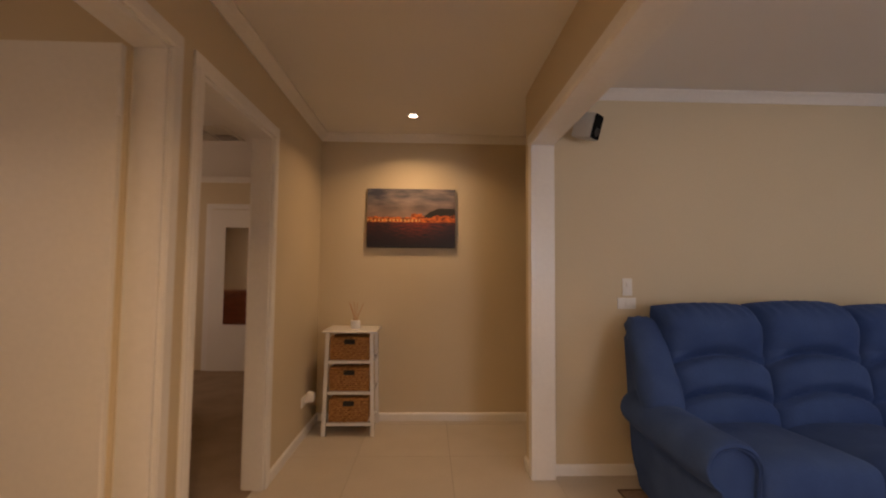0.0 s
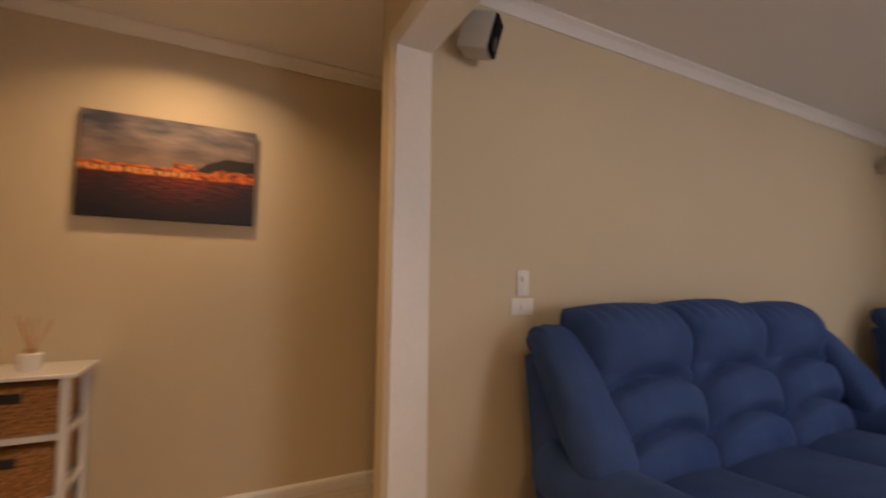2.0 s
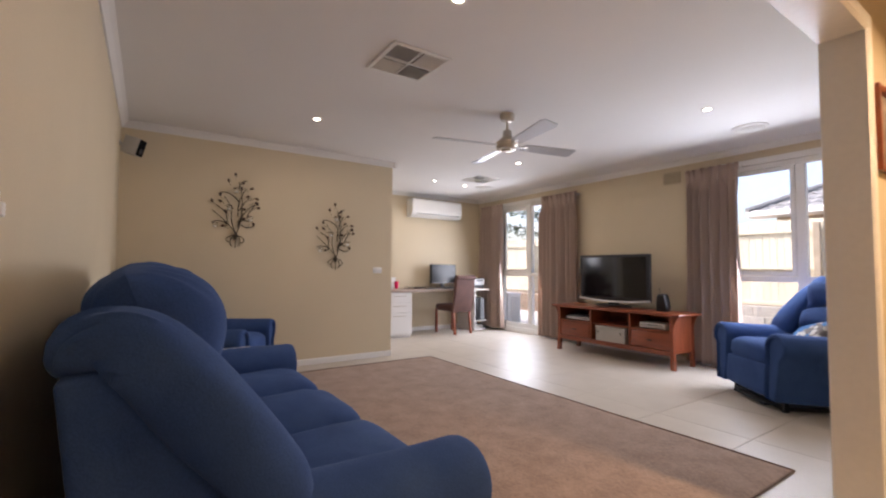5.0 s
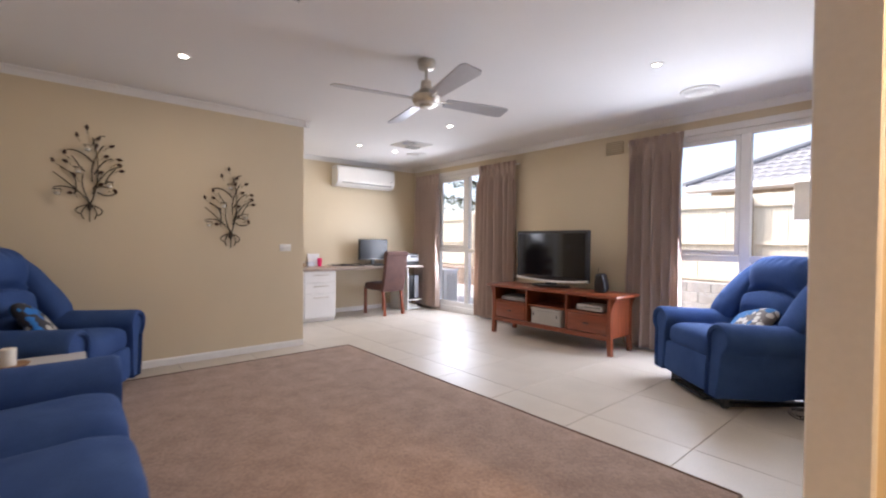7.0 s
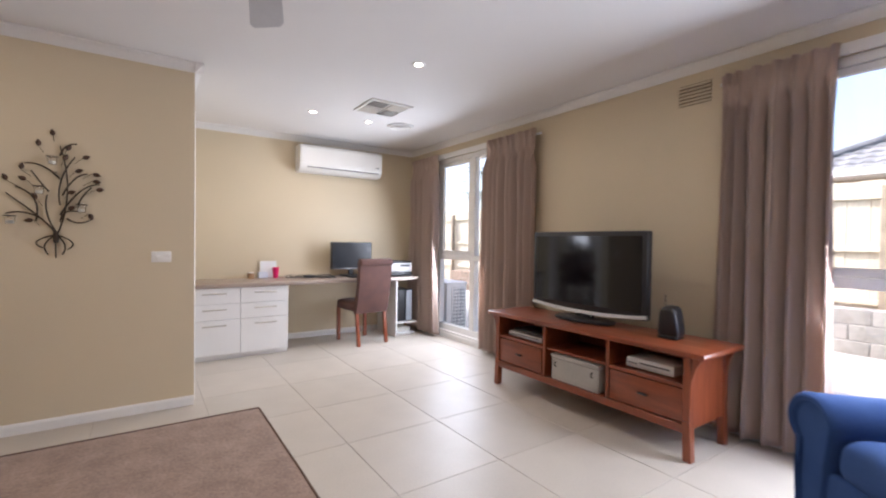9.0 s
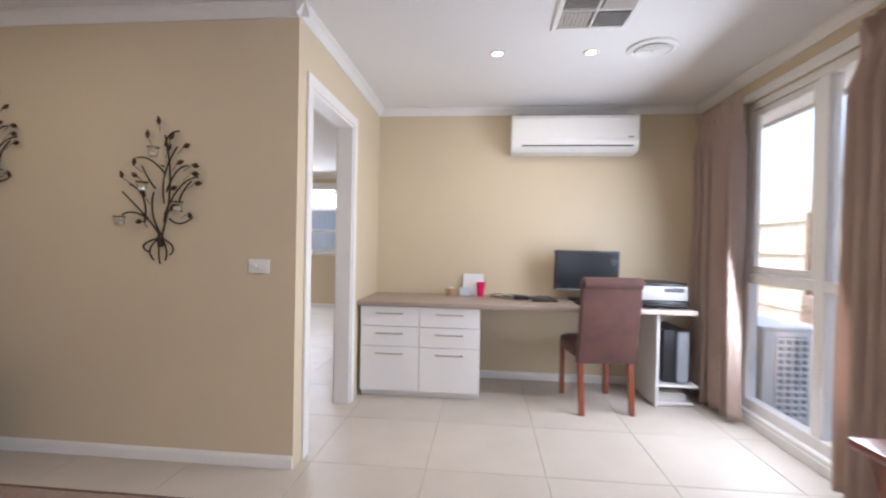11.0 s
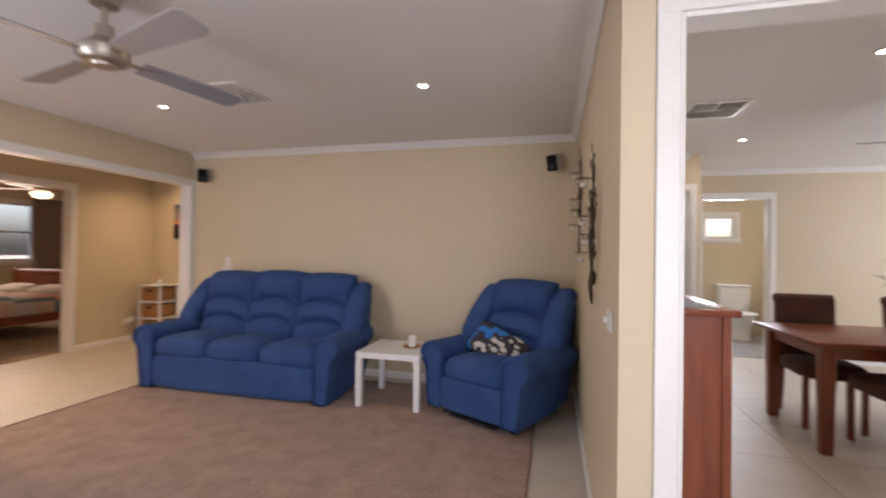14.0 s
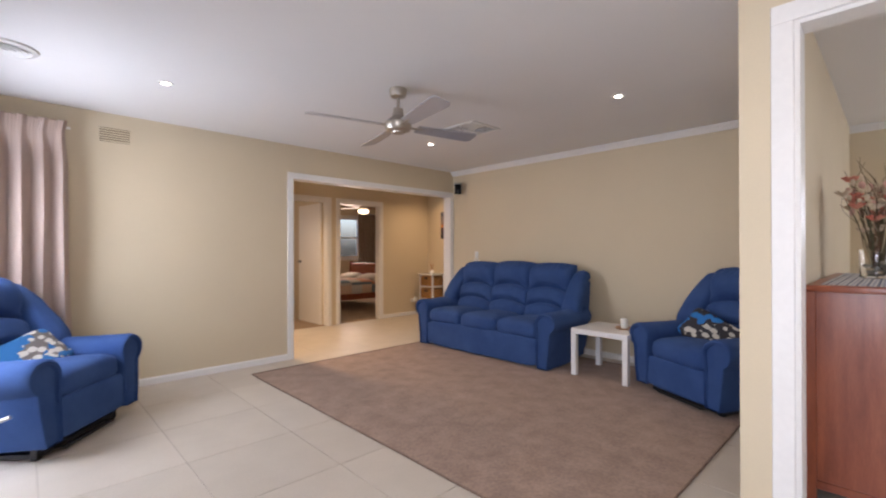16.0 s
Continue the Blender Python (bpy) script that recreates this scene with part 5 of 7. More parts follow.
def dining_chair(m, label, group="brown suede dining chairs"):
    """High rolled-back chair; local front towards -y."""
    t = thing("dining_chair", m, label, "chair", group)
    part("seat", cushion((0.43, 0.46, 0.13), pose(0, -0.02, 0.43), power=(6, 4)), SUEDE, t)
    bm = bmesh.new()
    n, k = 26, 10
    rows = []
    prof = []
    for i in range(n + 1):
        v = i / n
        y = 0.205 + 0.085 * v + 0.02 * math.sin(v * math.pi)
        z = 0.36 + 0.58 * v
        prof.append((y, z, 0.032))
    rows = []
    for y, z, d in prof:
        rows.append([(y - d, z), (y + d, z)])
    w = 0.205
    def strip(x):
        return [[bm.verts.new((x, a[0], a[1])), bm.verts.new((x, b[0], b[1]))] for a, b in rows]
    cols = [strip(-w + 2 * w * i / k) for i in range(k + 1)]
    for c0, c1 in zip(cols, cols[1:]):
        for r0, r1, s0, s1 in zip(c0, c0[1:], c1, c1[1:]):
            bm.faces.new((r0[0], r1[0], s1[0], s0[0])), bm.faces.new((r0[1], s0[1], s1[1], r1[1]))
        bm.faces.new((c0[0][0], c1[0][0], c1[0][1], c0[0][1])), bm.faces.new((c0[-1][0], c0[-1][1], c1[-1][1], c1[-1][0]))
    for c in (cols[0], cols[-1]):
        for r0, r1 in zip(c, c[1:]):
            bm.faces.new((r0[0], r0[1], r1[1], r1[0]))
    bmesh.ops.bevel(bm, geom=[e for e in bm.edges if len(e.link_faces) == 2 and e.calc_face_angle(0) > 1.0], offset=0.008, segments=2, affect="EDGES")
    part("backrest", bm, SUEDE, t)
    part("rolled_top", lathe([(0, -0.21), (0.03, -0.21), (0.042, -0.202), (0.042, 0.202), (0.03, 0.21), (0, 0.21)], 20, m=pose(0, 0.305, 0.935, 0, 90)), SUEDE, t, "rolled suede top")
    for x in (-0.18, 0.18):
        for y, kick in ((-0.215, 0.0), (0.205, 0.05)):
            part("leg", prism([(-0.017, -0.017), (0.017, -0.017), (0.017, 0.017), (-0.017, 0.017)], (x, y + kick, 0), (x, y, 0.40), up=(0, 1, 0)), CHERRY_Z, t, "turned-out cherry wood leg")
    return t

dining_chair(pose(6.60, -1.76, 0, 0, 0, 97), "brown suede high-back chair pushed up to the desk")


# ---------------------------------------------------------------- wall things in the lounge
def leaf_mesh(bm, p, ang, size):
    n = 7
    c, s = math.cos(ang), math.sin(ang)
    top, bot, mid = [], [], []
    for i in range(n + 1):
        u = i / n
        w = size * 0.30 * math.sin(math.pi * u ** 0.8)
        q = lambda a, b, d: bm.verts.new(Vector(p) + Vector((d, a * c - b * s, a * s + b * c)))
        mid.append(q(u * size, 0, -0.006))
        top.append(q(u * size, w, 0.0)), bot.append(q(u * size, -w, 0.0))
    for i in range(n):
        bm.faces.new((mid[i], mid[i + 1], top[i + 1], top[i])), bm.faces.new((mid[i], bot[i], bot[i + 1], mid[i + 1]))


def tree_holder(y, z0, label, flip=1):
    """Iron tree on the wall facing -x. Local y to the viewer's left, z up from the roots."""
    t = thing("tree_candle_holder", pose(5.36, y, z0), label, "wall candle holder", "iron tree candle holders")
    X = -0.022
    P = lambda a, b, d=0.0: (X + d, -flip * a, b)
    twigs = [((0, 0.10), (0.02, 0.66), (0.045, 0.0)), ((0.02, 0.30), (0.09, 0.60), (-0.03, 0.0)), ((0.02, 0.24), (0.21, 0.44), (0.0, 0.05)), ((0.03, 0.36), (0.15, 0.50), (0.0, 0.035)),
             ((0.02, 0.20), (0.12, 0.26), (-0.02, 0.03)), ((0.0, 0.12), (-0.22, 0.36), (0.05, -0.03)), ((-0.07, 0.22), (-0.22, 0.24), (0, 0.02)), ((0.0, 0.14), (-0.04, 0.36), (-0.02, 0)),
             ((0.02, 0.46), (-0.14, 0.54), (0.0, 0.03)), ((-0.03, 0.38), (-0.11, 0.50), (0.01, -0.02)), ((0.05, 0.22), (0.18, 0.23), (0, -0.03)), ((0.10, 0.29), (0.17, 0.42), (-0.01, 0)),
             ((-0.09, 0.20), (-0.18, 0.40), (0.04, 0.03)), ((0.02, 0.60), (0.10, 0.68), (-0.01, 0.02))]
    for a, b, bend in twigs:
        part("branch", tube(arc(P(*a), P(*b), (-0.006, -flip * bend[0], bend[1]), 10), 0.0052, seg=6, taper=0.75), IRON, t)
    for k, (a, b) in enumerate(((-0.06, 0.04), (-0.035, 0.0), (0.0, -0.02), (0.03, 0.0), (0.055, 0.03))):
        part("root", tube(arc(P(0, 0.12), P(a, b), (-0.01, -flip * (a * 0.9), -0.0), 8), 0.0045, seg=6), IRON, t)
    part("stem_bundle", lathe([(0.012, 0.07), (0.016, 0.10), (0.012, 0.14)], 10, m=Matrix.Translation((X, 0, 0))), IRON, t)
    leaves = [(-0.01, 0.715, 100), (-0.075, 0.645, 95), (0.05, 0.635, 60), (0.035, 0.575, 60), (0.125, 0.595, 25), (0.09, 0.51, 20), (0.175, 0.505, -15), (0.175, 0.46, -10), (-0.155, 0.50, 80), (-0.215, 0.43, 110),
              (-0.13, 0.44, 150), (-0.085, 0.33, 120), (0.055, 0.375, 20), (0.055, 0.275, 30), (0.16, 0.255, -70), (-0.10, 0.205, 185), (0.19, 0.405, 5)]
    for a, b, ang in leaves:
        bm = bmesh.new()
        leaf_mesh(bm, P(a, b, -0.004), radians(ang if flip < 0 else 180 - ang), 0.045)
        part("leaf", bm, LEAFM, t)
        part("leaf_stalk", tube([P(a, b, -0.003), P(a * 0.72, b - 0.035, 0.0)], 0.0016, seg=4), IRON, t)
    for a, b in ((-0.01, 0.58), (-0.07, 0.40), (0.125, 0.30), (-0.195, 0.22)):
        c = P(a, b - 0.02, -0.045)
        part("holder_ring", tube([(c[0] + 0.028 * math.cos(k * math.pi / 8), c[1] + 0.028 * math.sin(k * math.pi / 8), c[2] + 0.026) for k in range(17)], 0.0022, seg=5), IRON, t)
        part("holder_arm", tube([(X, c[1] + 0.02, c[2] + 0.024), (c[0] + 0.028, c[1], c[2] + 0.026)], 0.003), IRON, t)
        cupg = part("glass_cup", lathe([(0, -0.022), (0.019, -0.022), (0.025, 0.03), (0.0235, 0.03), (0.0178, -0.019), (0, -0.019)], 18, m=Matrix.Translation(c)), GLASS, t, "clear glass tealight cup")
        part("tealight", lathe([(0, -0.0185), (0.0165, -0.0185), (0.0165, 0.0), (0, 0.002)], 16, m=Matrix.Translation(c)), WAX, cupg, "white tealight")
    for z in (0.12, 0.50):
        part("wall_fixing", tube([(0, 0, z), (X, 0.0, z)], 0.004), IRON, t)
    return t

tree_holder(1.85, 1.285, "bronzed iron tree holder with glass tealight cups, hung higher")
tree_holder(0.795, 1.07, "bronzed iron tree holder with glass tealight cups, hung lower")

def plate(m, w, h, label, category, knobs, name="wall_plate"):
    """A switch or socket plate. Local x right, z up, front towards -y."""
    t = thing(name, m, label, category)
    part("plate", box(-w / 2, w / 2, -0.009, 0, -h / 2, h / 2, 0.003, seg=2), WHITEPL, t)
    for x, z, kw, kh, d in knobs:
        part("rocker", box(x - kw / 2, x + kw / 2, -0.009 - d, -0.009, z - kh / 2, z + kh / 2, 0.002), WHITEPL, t)
    return t

plate(pose(1.56, NY, 1.146), 0.062, 0.108, "white fan speed control on the wall", "wall control", [(0, 0.018, 0.026, 0.026, 0.012), (0, -0.028, 0.02, 0.028, 0.004)], "fan_control")
plate(pose(1.555, NY, 1.045), 0.116, 0.070, "white wall light switch above the sofa", "light switch", [(-0.002, 0, 0.02, 0.028, 0.006)], "light_switch")
plate(pose(5.36, 0.255, 1.05, 0, 0, -90), 0.116, 0.074, "white wall dimmer switch near the doorway", "light switch", [(-0.02, 0, 0.022, 0.022, 0.016), (0.025, 0, 0.04, 0.02, 0.001)], "light_switch")
pl = plate(pose(-0.60, 3.42, 0.27, 0, 0, 90), 0.116, 0.072, "white double socket low on the hall wall", "socket", [(-0.03, 0.016, 0.012, 0.014, 0.003), (0.03, 0.016, 0.012, 0.014, 0.003)], "power_socket")
pg = thing("plug_in_freshener", pose(-0.60, 3.45, 0.27), "white plug-in air freshener in the socket", "air freshener")
part("body", cushion((0.06, 0.05, 0.08), pose(0.048, 0, 0.025), power=(3, 3)), WHITEPL, pg)
part("plug", box(0.0095, 0.03, -0.018, 0.018, -0.02, 0.02, 0.004), WHITEPL, pg)


def wall_speaker(x, yaw, label):
    t = thing("wall_speaker", pose(x, NY, 2.17), label, "speaker", "wall speakers")
    part("wall_mount", lathe([(0, 0), (0.025, 0), (0.022, 0.01), (0.008, 0.014), (0.008, 0.07), (0, 0.07)], 14, m=pose(-0.03 if yaw > 0 else 0.03, 0, -0.02, 90)), SILVER, t)
    m = pose(0, -0.115, -0.045, 16, 0, yaw)
    b = part("body", box(-0.055, 0.055, -0.045, 0.082, -0.076, 0.076, 0.012, seg=2, m=m), material("pale_grey_speaker_shell", (0.50, 0.48, 0.45), 0.45, var=0.03), t)
    part("grille", box(-0.05, 0.05, -0.056, -0.0445, -0.072, 0.072, 0.008, m=m), material("black_grille_cloth", (0.010, 0.010, 0.011), 0.95, var=0.1, scale=60, bump=0.2, bump_scale=400, spec=0.1), t, "black cloth grille")
    part("driver_ring", lathe([(0.02, 0), (0.028, 0), (0.026, 0.005), (0.02, 0.004)], 18, m=m @ pose(0, -0.054, -0.03, 90)), DARKMETAL, t)
    part("cable", tube(arc((-0.05 if yaw > 0 else 0.05, -0.005, -0.02), (-0.02, -0.08, -0.06), (0, -0.02, -0.05)), 0.0025), BLACK, t)
    return t

wall_speaker(1.29, 44, "small silver and black speaker bracketed near the ceiling")
wall_speaker(5.15, -25, "small silver and black speaker in the ceiling corner")

# ---------------------------------------------------------------- hall
def basket_drawers():
    t = thing("basket_drawer_tower", pose(-0.275, 3.625, 0), "white narrow stand with three woven basket drawers", "drawer tower")
    part("top", box(-0.205, 0.205, -0.18, 0.175, 0.765, 0.782, 0.004), LACQ, t)
    for x in (-0.165, 0.165):
        for y in (-0.145, 0.145):
            s = 1 if x > 0 else -1
            part("leg", prism([(-0.014, -0.014), (0.014, -0.014), (0.014, 0.014), (-0.014, 0.014)], (x + s * 0.018, y * 1.04, 0), (x, y, 0.765), up=(0, 1, 0)), LACQ, t)
    for z in (0.075, 0.305, 0.535):
        part("front_rail", box(-0.165, 0.165, -0.158, -0.135, z, z + 0.024, 0.002), LACQ, t)
        part("back_rail", box(-0.165, 0.165, 0.135, 0.158, z, z + 0.024, 0.002), LACQ, t)
        for x in (-0.168, 0.168):
            part("side_rail", box(x - 0.010, x + 0.010, -0.14, 0.14, z, z + 0.024, 0.002), LACQ, t)
        b = part("basket", box(-0.148, 0.148, -0.148, 0.135, z + 0.026, z + 0.20, 0.012, seg=2), WICKER, t, "woven seagrass basket drawer")
        rnd = random.Random(int(z * 1000))
        bm = bmesh.new()
        for r in range(11):
            zz = z + 0.034 + 0.0155 * r
            pts = [(-0.146 + 0.292 * i / 32, -0.150 - 0.004 * math.sin(i * math.pi / 2 + r * math.pi) - rnd.uniform(0, 0.0015), zz + rnd.uniform(-0.001, 0.001)) for i in range(33)]
            tube(pts, 0.0068, bm, 5)
        part("weave", bm, WICKER, b)
        # no hole is cut: black colour gives the shade inside the opening
        part("hand_slot", box(-0.042, 0.042, -0.163, -0.147, z + 0.145, z + 0.182, 0.006), BLACK, b, "hand opening drawn as a black block for its inner shade")
    return t

basket_drawers()
rd = thing("reed_diffuser", pose(-0.255, 3.60, 0.782), "white ceramic reed diffuser on the basket stand", "diffuser")
part("pot", lathe([(0, 0), (0.034, 0), (0.038, 0.006), (0.038, 0.062), (0.034, 0.066), (0, 0.066)], 26), LACQ, rd)
part("stopper", lathe([(0, 0.066), (0.02, 0.066), (0.018, 0.088), (0, 0.088)], 18), material("pale_cork", (0.5, 0.33, 0.18), 0.7, var=0.1), rd)
REED = material("orange_reed", (0.50, 0.20, 0.06), 0.6, var=0.1)
for k, (a, b) in enumerate(((-0.055, 0.01), (-0.012, -0.012), (0.01, 0.015), (0.058, 0.0), (-0.035, -0.01))):
    part("reed", tube([(a * 0.1, b * 0.1, 0.07), (a, b, 0.215 - 0.006 * k)], 0.0022, seg=5), REED, rd)


def sunset_print():
    m = bpy.data.materials.new("sunset_lake_print")
    m.use_nodes = True
    n, l = m.node_tree.nodes, m.node_tree.links
    b = n["Principled BSDF"]
    b.inputs["Roughness"].default_value = 0.5
    co = n.new("ShaderNodeTexCoord")
    sp = n.new("ShaderNodeSeparateXYZ")
    l.new(co.outputs["Generated"], sp.inputs[0])
    def nz(scale, stretch, det=6):
        mp = n.new("ShaderNodeMapping")
        mp.inputs["Scale"].default_value = stretch
        t = n.new("ShaderNodeTexNoise")
        t.inputs["Scale"].default_value, t.inputs["Detail"].default_value = scale, det
        l.new(co.outputs["Generated"], mp.inputs[0]), l.new(mp.outputs[0], t.inputs["Vector"])
        return t.outputs["Fac"]
    def mth(op, a, c, d=None):
        k = n.new("ShaderNodeMath")
        k.operation = op
        for i, v in enumerate((a, c, d)):
            if v is None:
                continue
            if isinstance(v, (int, float)):
                k.inputs[i].default_value = v
            else:
                l.new(v, k.inputs[i])
        return k.outputs[0]
    def mixc(f, a, c):
        k = n.new("ShaderNodeMix")
        k.data_type = "RGBA"
        l.new(f, k.inputs["Factor"])
        for s, v in (("A", a), ("B", c)):
            if isinstance(v, tuple):
                k.inputs[s].default_value = (*v, 1)
            else:
                l.new(v, k.inputs[s])
        return k.outputs["Result"]
    x, z = sp.outputs["X"], sp.outputs["Z"]
    clouds = nz(2.2, (1.3, 1, 3.2), 4)
    skyc = mixc(mth("MINIMUM", mth("MAXIMUM", mth("MULTIPLY_ADD", clouds, 4.0, -1.6), 0.0), 1.0), (0.055, 0.060, 0.085), (0.30, 0.24, 0.22))
    glow = mth("SUBTRACT", 1.0, mth("MULTIPLY", mth("ABSOLUTE", mth("SUBTRACT", z, 0.56), 0), 3.4))
    skyc = mixc(mth("MULTIPLY", mth("MAXIMUM", glow, 0.0), 0.5), skyc, (0.36, 0.22, 0.14))
    # far shore: a pier on the one side, a pale building, then a wooded hill
    hill = mth("MULTIPLY", mth("MINIMUM", mth("MAXIMUM", mth("SUBTRACT", x, 0.60), 0.0), 0.20), 0.75)
    house = mth("MULTIPLY", mth("MULTIPLY", mth("GREATER_THAN", x, 0.50), mth("LESS_THAN", x, 0.62)), 0.055)
    ridge = mth("ADD", mth("ADD", mth("MULTIPLY_ADD", nz(16, (1, 0, 0)), 0.085, 0.475), hill), house)
    cliff = mixc(mth("MINIMUM", mth("MAXIMUM", mth("MULTIPLY_ADD", nz(15, (1.2, 1, 2.4)), 4.2, -1.6), 0.0), 1.0), (0.10, 0.016, 0.006), (0.85, 0.20, 0.03))
    land = mth("LESS_THAN", z, ridge)
    pic = mixc(land, skyc, cliff)
    trees = mth("MULTIPLY", mth("GREATER_THAN", z, mth("SUBTRACT", mth("MULTIPLY_ADD", nz(11, (1, 1, 1.5)), 0.13, 0.43), mth("MULTIPLY", hill, -0.35))), mth("MULTIPLY", land, mth("GREATER_THAN", x, 0.645)))
    pic = mixc(trees, pic, (0.018, 0.016, 0.012))
    arches = mth("MULTIPLY", mth("GREATER_THAN", mth("SINE", mth("MULTIPLY", x, 150.0), 0), 0.1), mth("MULTIPLY", mth("LESS_THAN", mth("ABSOLUTE", mth("SUBTRACT", z, 0.462), 0), 0.022), mth("LESS_THAN", x, 0.60)))
    pic = mixc(arches, pic, (0.75, 0.42, 0.14))
    ripple = mth("MULTIPLY_ADD", nz(8, (1.4, 1, 10)), 3.4, -1.35)
    lane = mth("MAXIMUM", mth("SUBTRACT", 1.0, mth("MULTIPLY", mth("ABSOLUTE", mth("SUBTRACT", x, 0.57), 0), 2.1)), 0.25)
    fade = mth("MULTIPLY", mth("MULTIPLY", ripple, lane), mth("MULTIPLY", mth("MULTIPLY", z, z), 6.0))
    water = mixc(mth("MAXIMUM", mth("MINIMUM", fade, 1.0), 0.0), (0.012, 0.010, 0.018), (0.52, 0.055, 0.012))
    pic = mixc(mth("LESS_THAN", z, 0.43), pic, water)
    l.new(pic, b.inputs["Base Color"])
    return m


pic = thing("canvas_picture", pose(0.165, 3.815, 1.683), "unframed canvas print of a red sunset over water", "picture")
part("canvas", box(-0.372, 0.372, -0.036, -0.002, -0.249, 0.249, 0.003), sunset_print(), pic, smooth=False)
pf = thing("picture_frame", pose(0.95, 0.02, 1.655, 0, 0, -90), "narrow red-brown framed picture on the hall wall", "picture")
bm = bmesh.new()
for q in ((-0.13, -0.10, -0.18, 0.18), (0.10, 0.13, -0.18, 0.18), (-0.10, 0.10, -0.18, -0.15), (-0.10, 0.10, 0.15, 0.18)):
    box(q[0], q[1], -0.022, -0.002, q[2], q[3], 0.003, bm)
part("frame", bm, CHERRY, pf)
part("print", box(-0.10, 0.10, -0.010, -0.004, -0.15, 0.15), material("faded_print", (0.35, 0.3, 0.25), 0.6, var=0.3, scale=14), pf)

# ---------------------------------------------------------------- dining room
def dining_table():
    t = thing("dining_table", pose(7.76, 2.36, 0), "red-brown cherry wood dining table", "dining table")
    part("tabletop", box(-0.97, 0.97, -0.46, 0.46, 0.715, 0.745, 0.008, seg=2), CHERRY, t)
    for y in (-0.37, 0.37):
        part("apron", box(-0.86, 0.86, y - 0.012, y + 0.012, 0.625, 0.715, 0.002), CHERRY, t)
    for x in (-0.86, 0.86):
        part("apron", box(x - 0.012, x + 0.012, -0.37, 0.37, 0.625, 0.715, 0.002), CHERRY, t)
        for y in (-0.36, 0.36):
            bm = box(x - 0.042, x + 0.042, y - 0.042, y + 0.042, 0.0, 0.715, 0.004)
            for v in bm.verts:
                if v.co.z < 0.1:
                    v.co.x, v.co.y = x + (v.co.x - x) * 0.78, y + (v.co.y - y) * 0.78
            part("leg", bm, CHERRY_Z, t)
    return t

dining_table()
for _x, _y, _a in ((7.39, 2.10, 180), (8.165, 2.10, 177), (7.2, 2.66, -4), (8.0, 2.66, 2)):
    dining_chair(pose(_x, _y, 0, 0, 0, _a), "dark brown suede high-back chair at the dining table")


def bouquet():
    t = thing("flower_vase", pose(7.75, 2.38, 0.745) @ Matrix.Diagonal((1.22, 1.22, 1.22, 1)), "vase of broad green leaves and yellow lilies", "flowers")
    part("vase", lathe([(0, 0), (0.045, 0), (0.055, 0.03), (0.05, 0.12), (0.06, 0.18), (0.055, 0.18), (0.045, 0.12), (0.045, 0.02), (0, 0.02)], 24), GLASS, t)
    rnd = random.Random(8)
    LEAFG = material("broad_green_leaf", (0.06, 0.10, 0.025), 0.5, var=0.2, scale=20)
    PETAL = material("pale_yellow_petal", (0.62, 0.50, 0.16), 0.6, var=0.15, scale=20)
    CREAMP = material("cream_petal", (0.70, 0.62, 0.46), 0.6, var=0.1, scale=20)
    def blade(p, yaw, pitch, size, wid):
        bm = bmesh.new()
        n = 6
        m = pose(*p, 0, -pitch, yaw)
        mid, a, b = [], [], []
        for i in range(n + 1):
            u = i / n
            w = wid * math.sin(math.pi * (0.08 + 0.92 * u) ** 0.8)
            z = -0.25 * size * u * u
            mid.append(bm.verts.new(m @ Vector((u * size, 0, z - 0.004)))), a.append(bm.verts.new(m @ Vector((u * size, w, z)))), b.append(bm.verts.new(m @ Vector((u * size, -w, z))))
        for i in range(n):
            bm.faces.new((mid[i], mid[i + 1], a[i + 1], a[i])), bm.faces.new((mid[i], b[i], b[i + 1], mid[i + 1]))
        return bm
    for k in range(46):
        yaw, pitch = rnd.uniform(0, 360), rnd.uniform(5, 80)
        r = rnd.uniform(0.02, 0.1)
        p = (r * math.cos(radians(yaw)), r * math.sin(radians(yaw)), rnd.uniform(0.17, 0.32))
        part("leaf", blade(p, yaw, pitch, rnd.uniform(0.11, 0.19), rnd.uniform(0.018, 0.032)), LEAFG if k % 4 else PETAL, t)
    for k in range(9):
        yaw = rnd.uniform(0, 360)
        c = (0.12 * math.cos(radians(yaw)), 0.12 * math.sin(radians(yaw)), rnd.uniform(0.28, 0.40))
        part("stem", tube([(0, 0, 0.05), (c[0] * 0.5, c[1] * 0.5, 0.2), c], 0.003, seg=5), LEAFG, t)
        fl = bmesh.new()
        for j in range(6):
            b2 = blade(c, yaw + 60 * j, 40, 0.06, 0.016)
            me = bpy.data.meshes.new("petal_tmp")
            b2.to_mesh(me)
            b2.free()
            fl.from_mesh(me)
            bpy.data.meshes.remove(me)
        part("flower", fl, CREAMP if k % 2 else PETAL, t, "open lily flower")
    return t

bouquet()

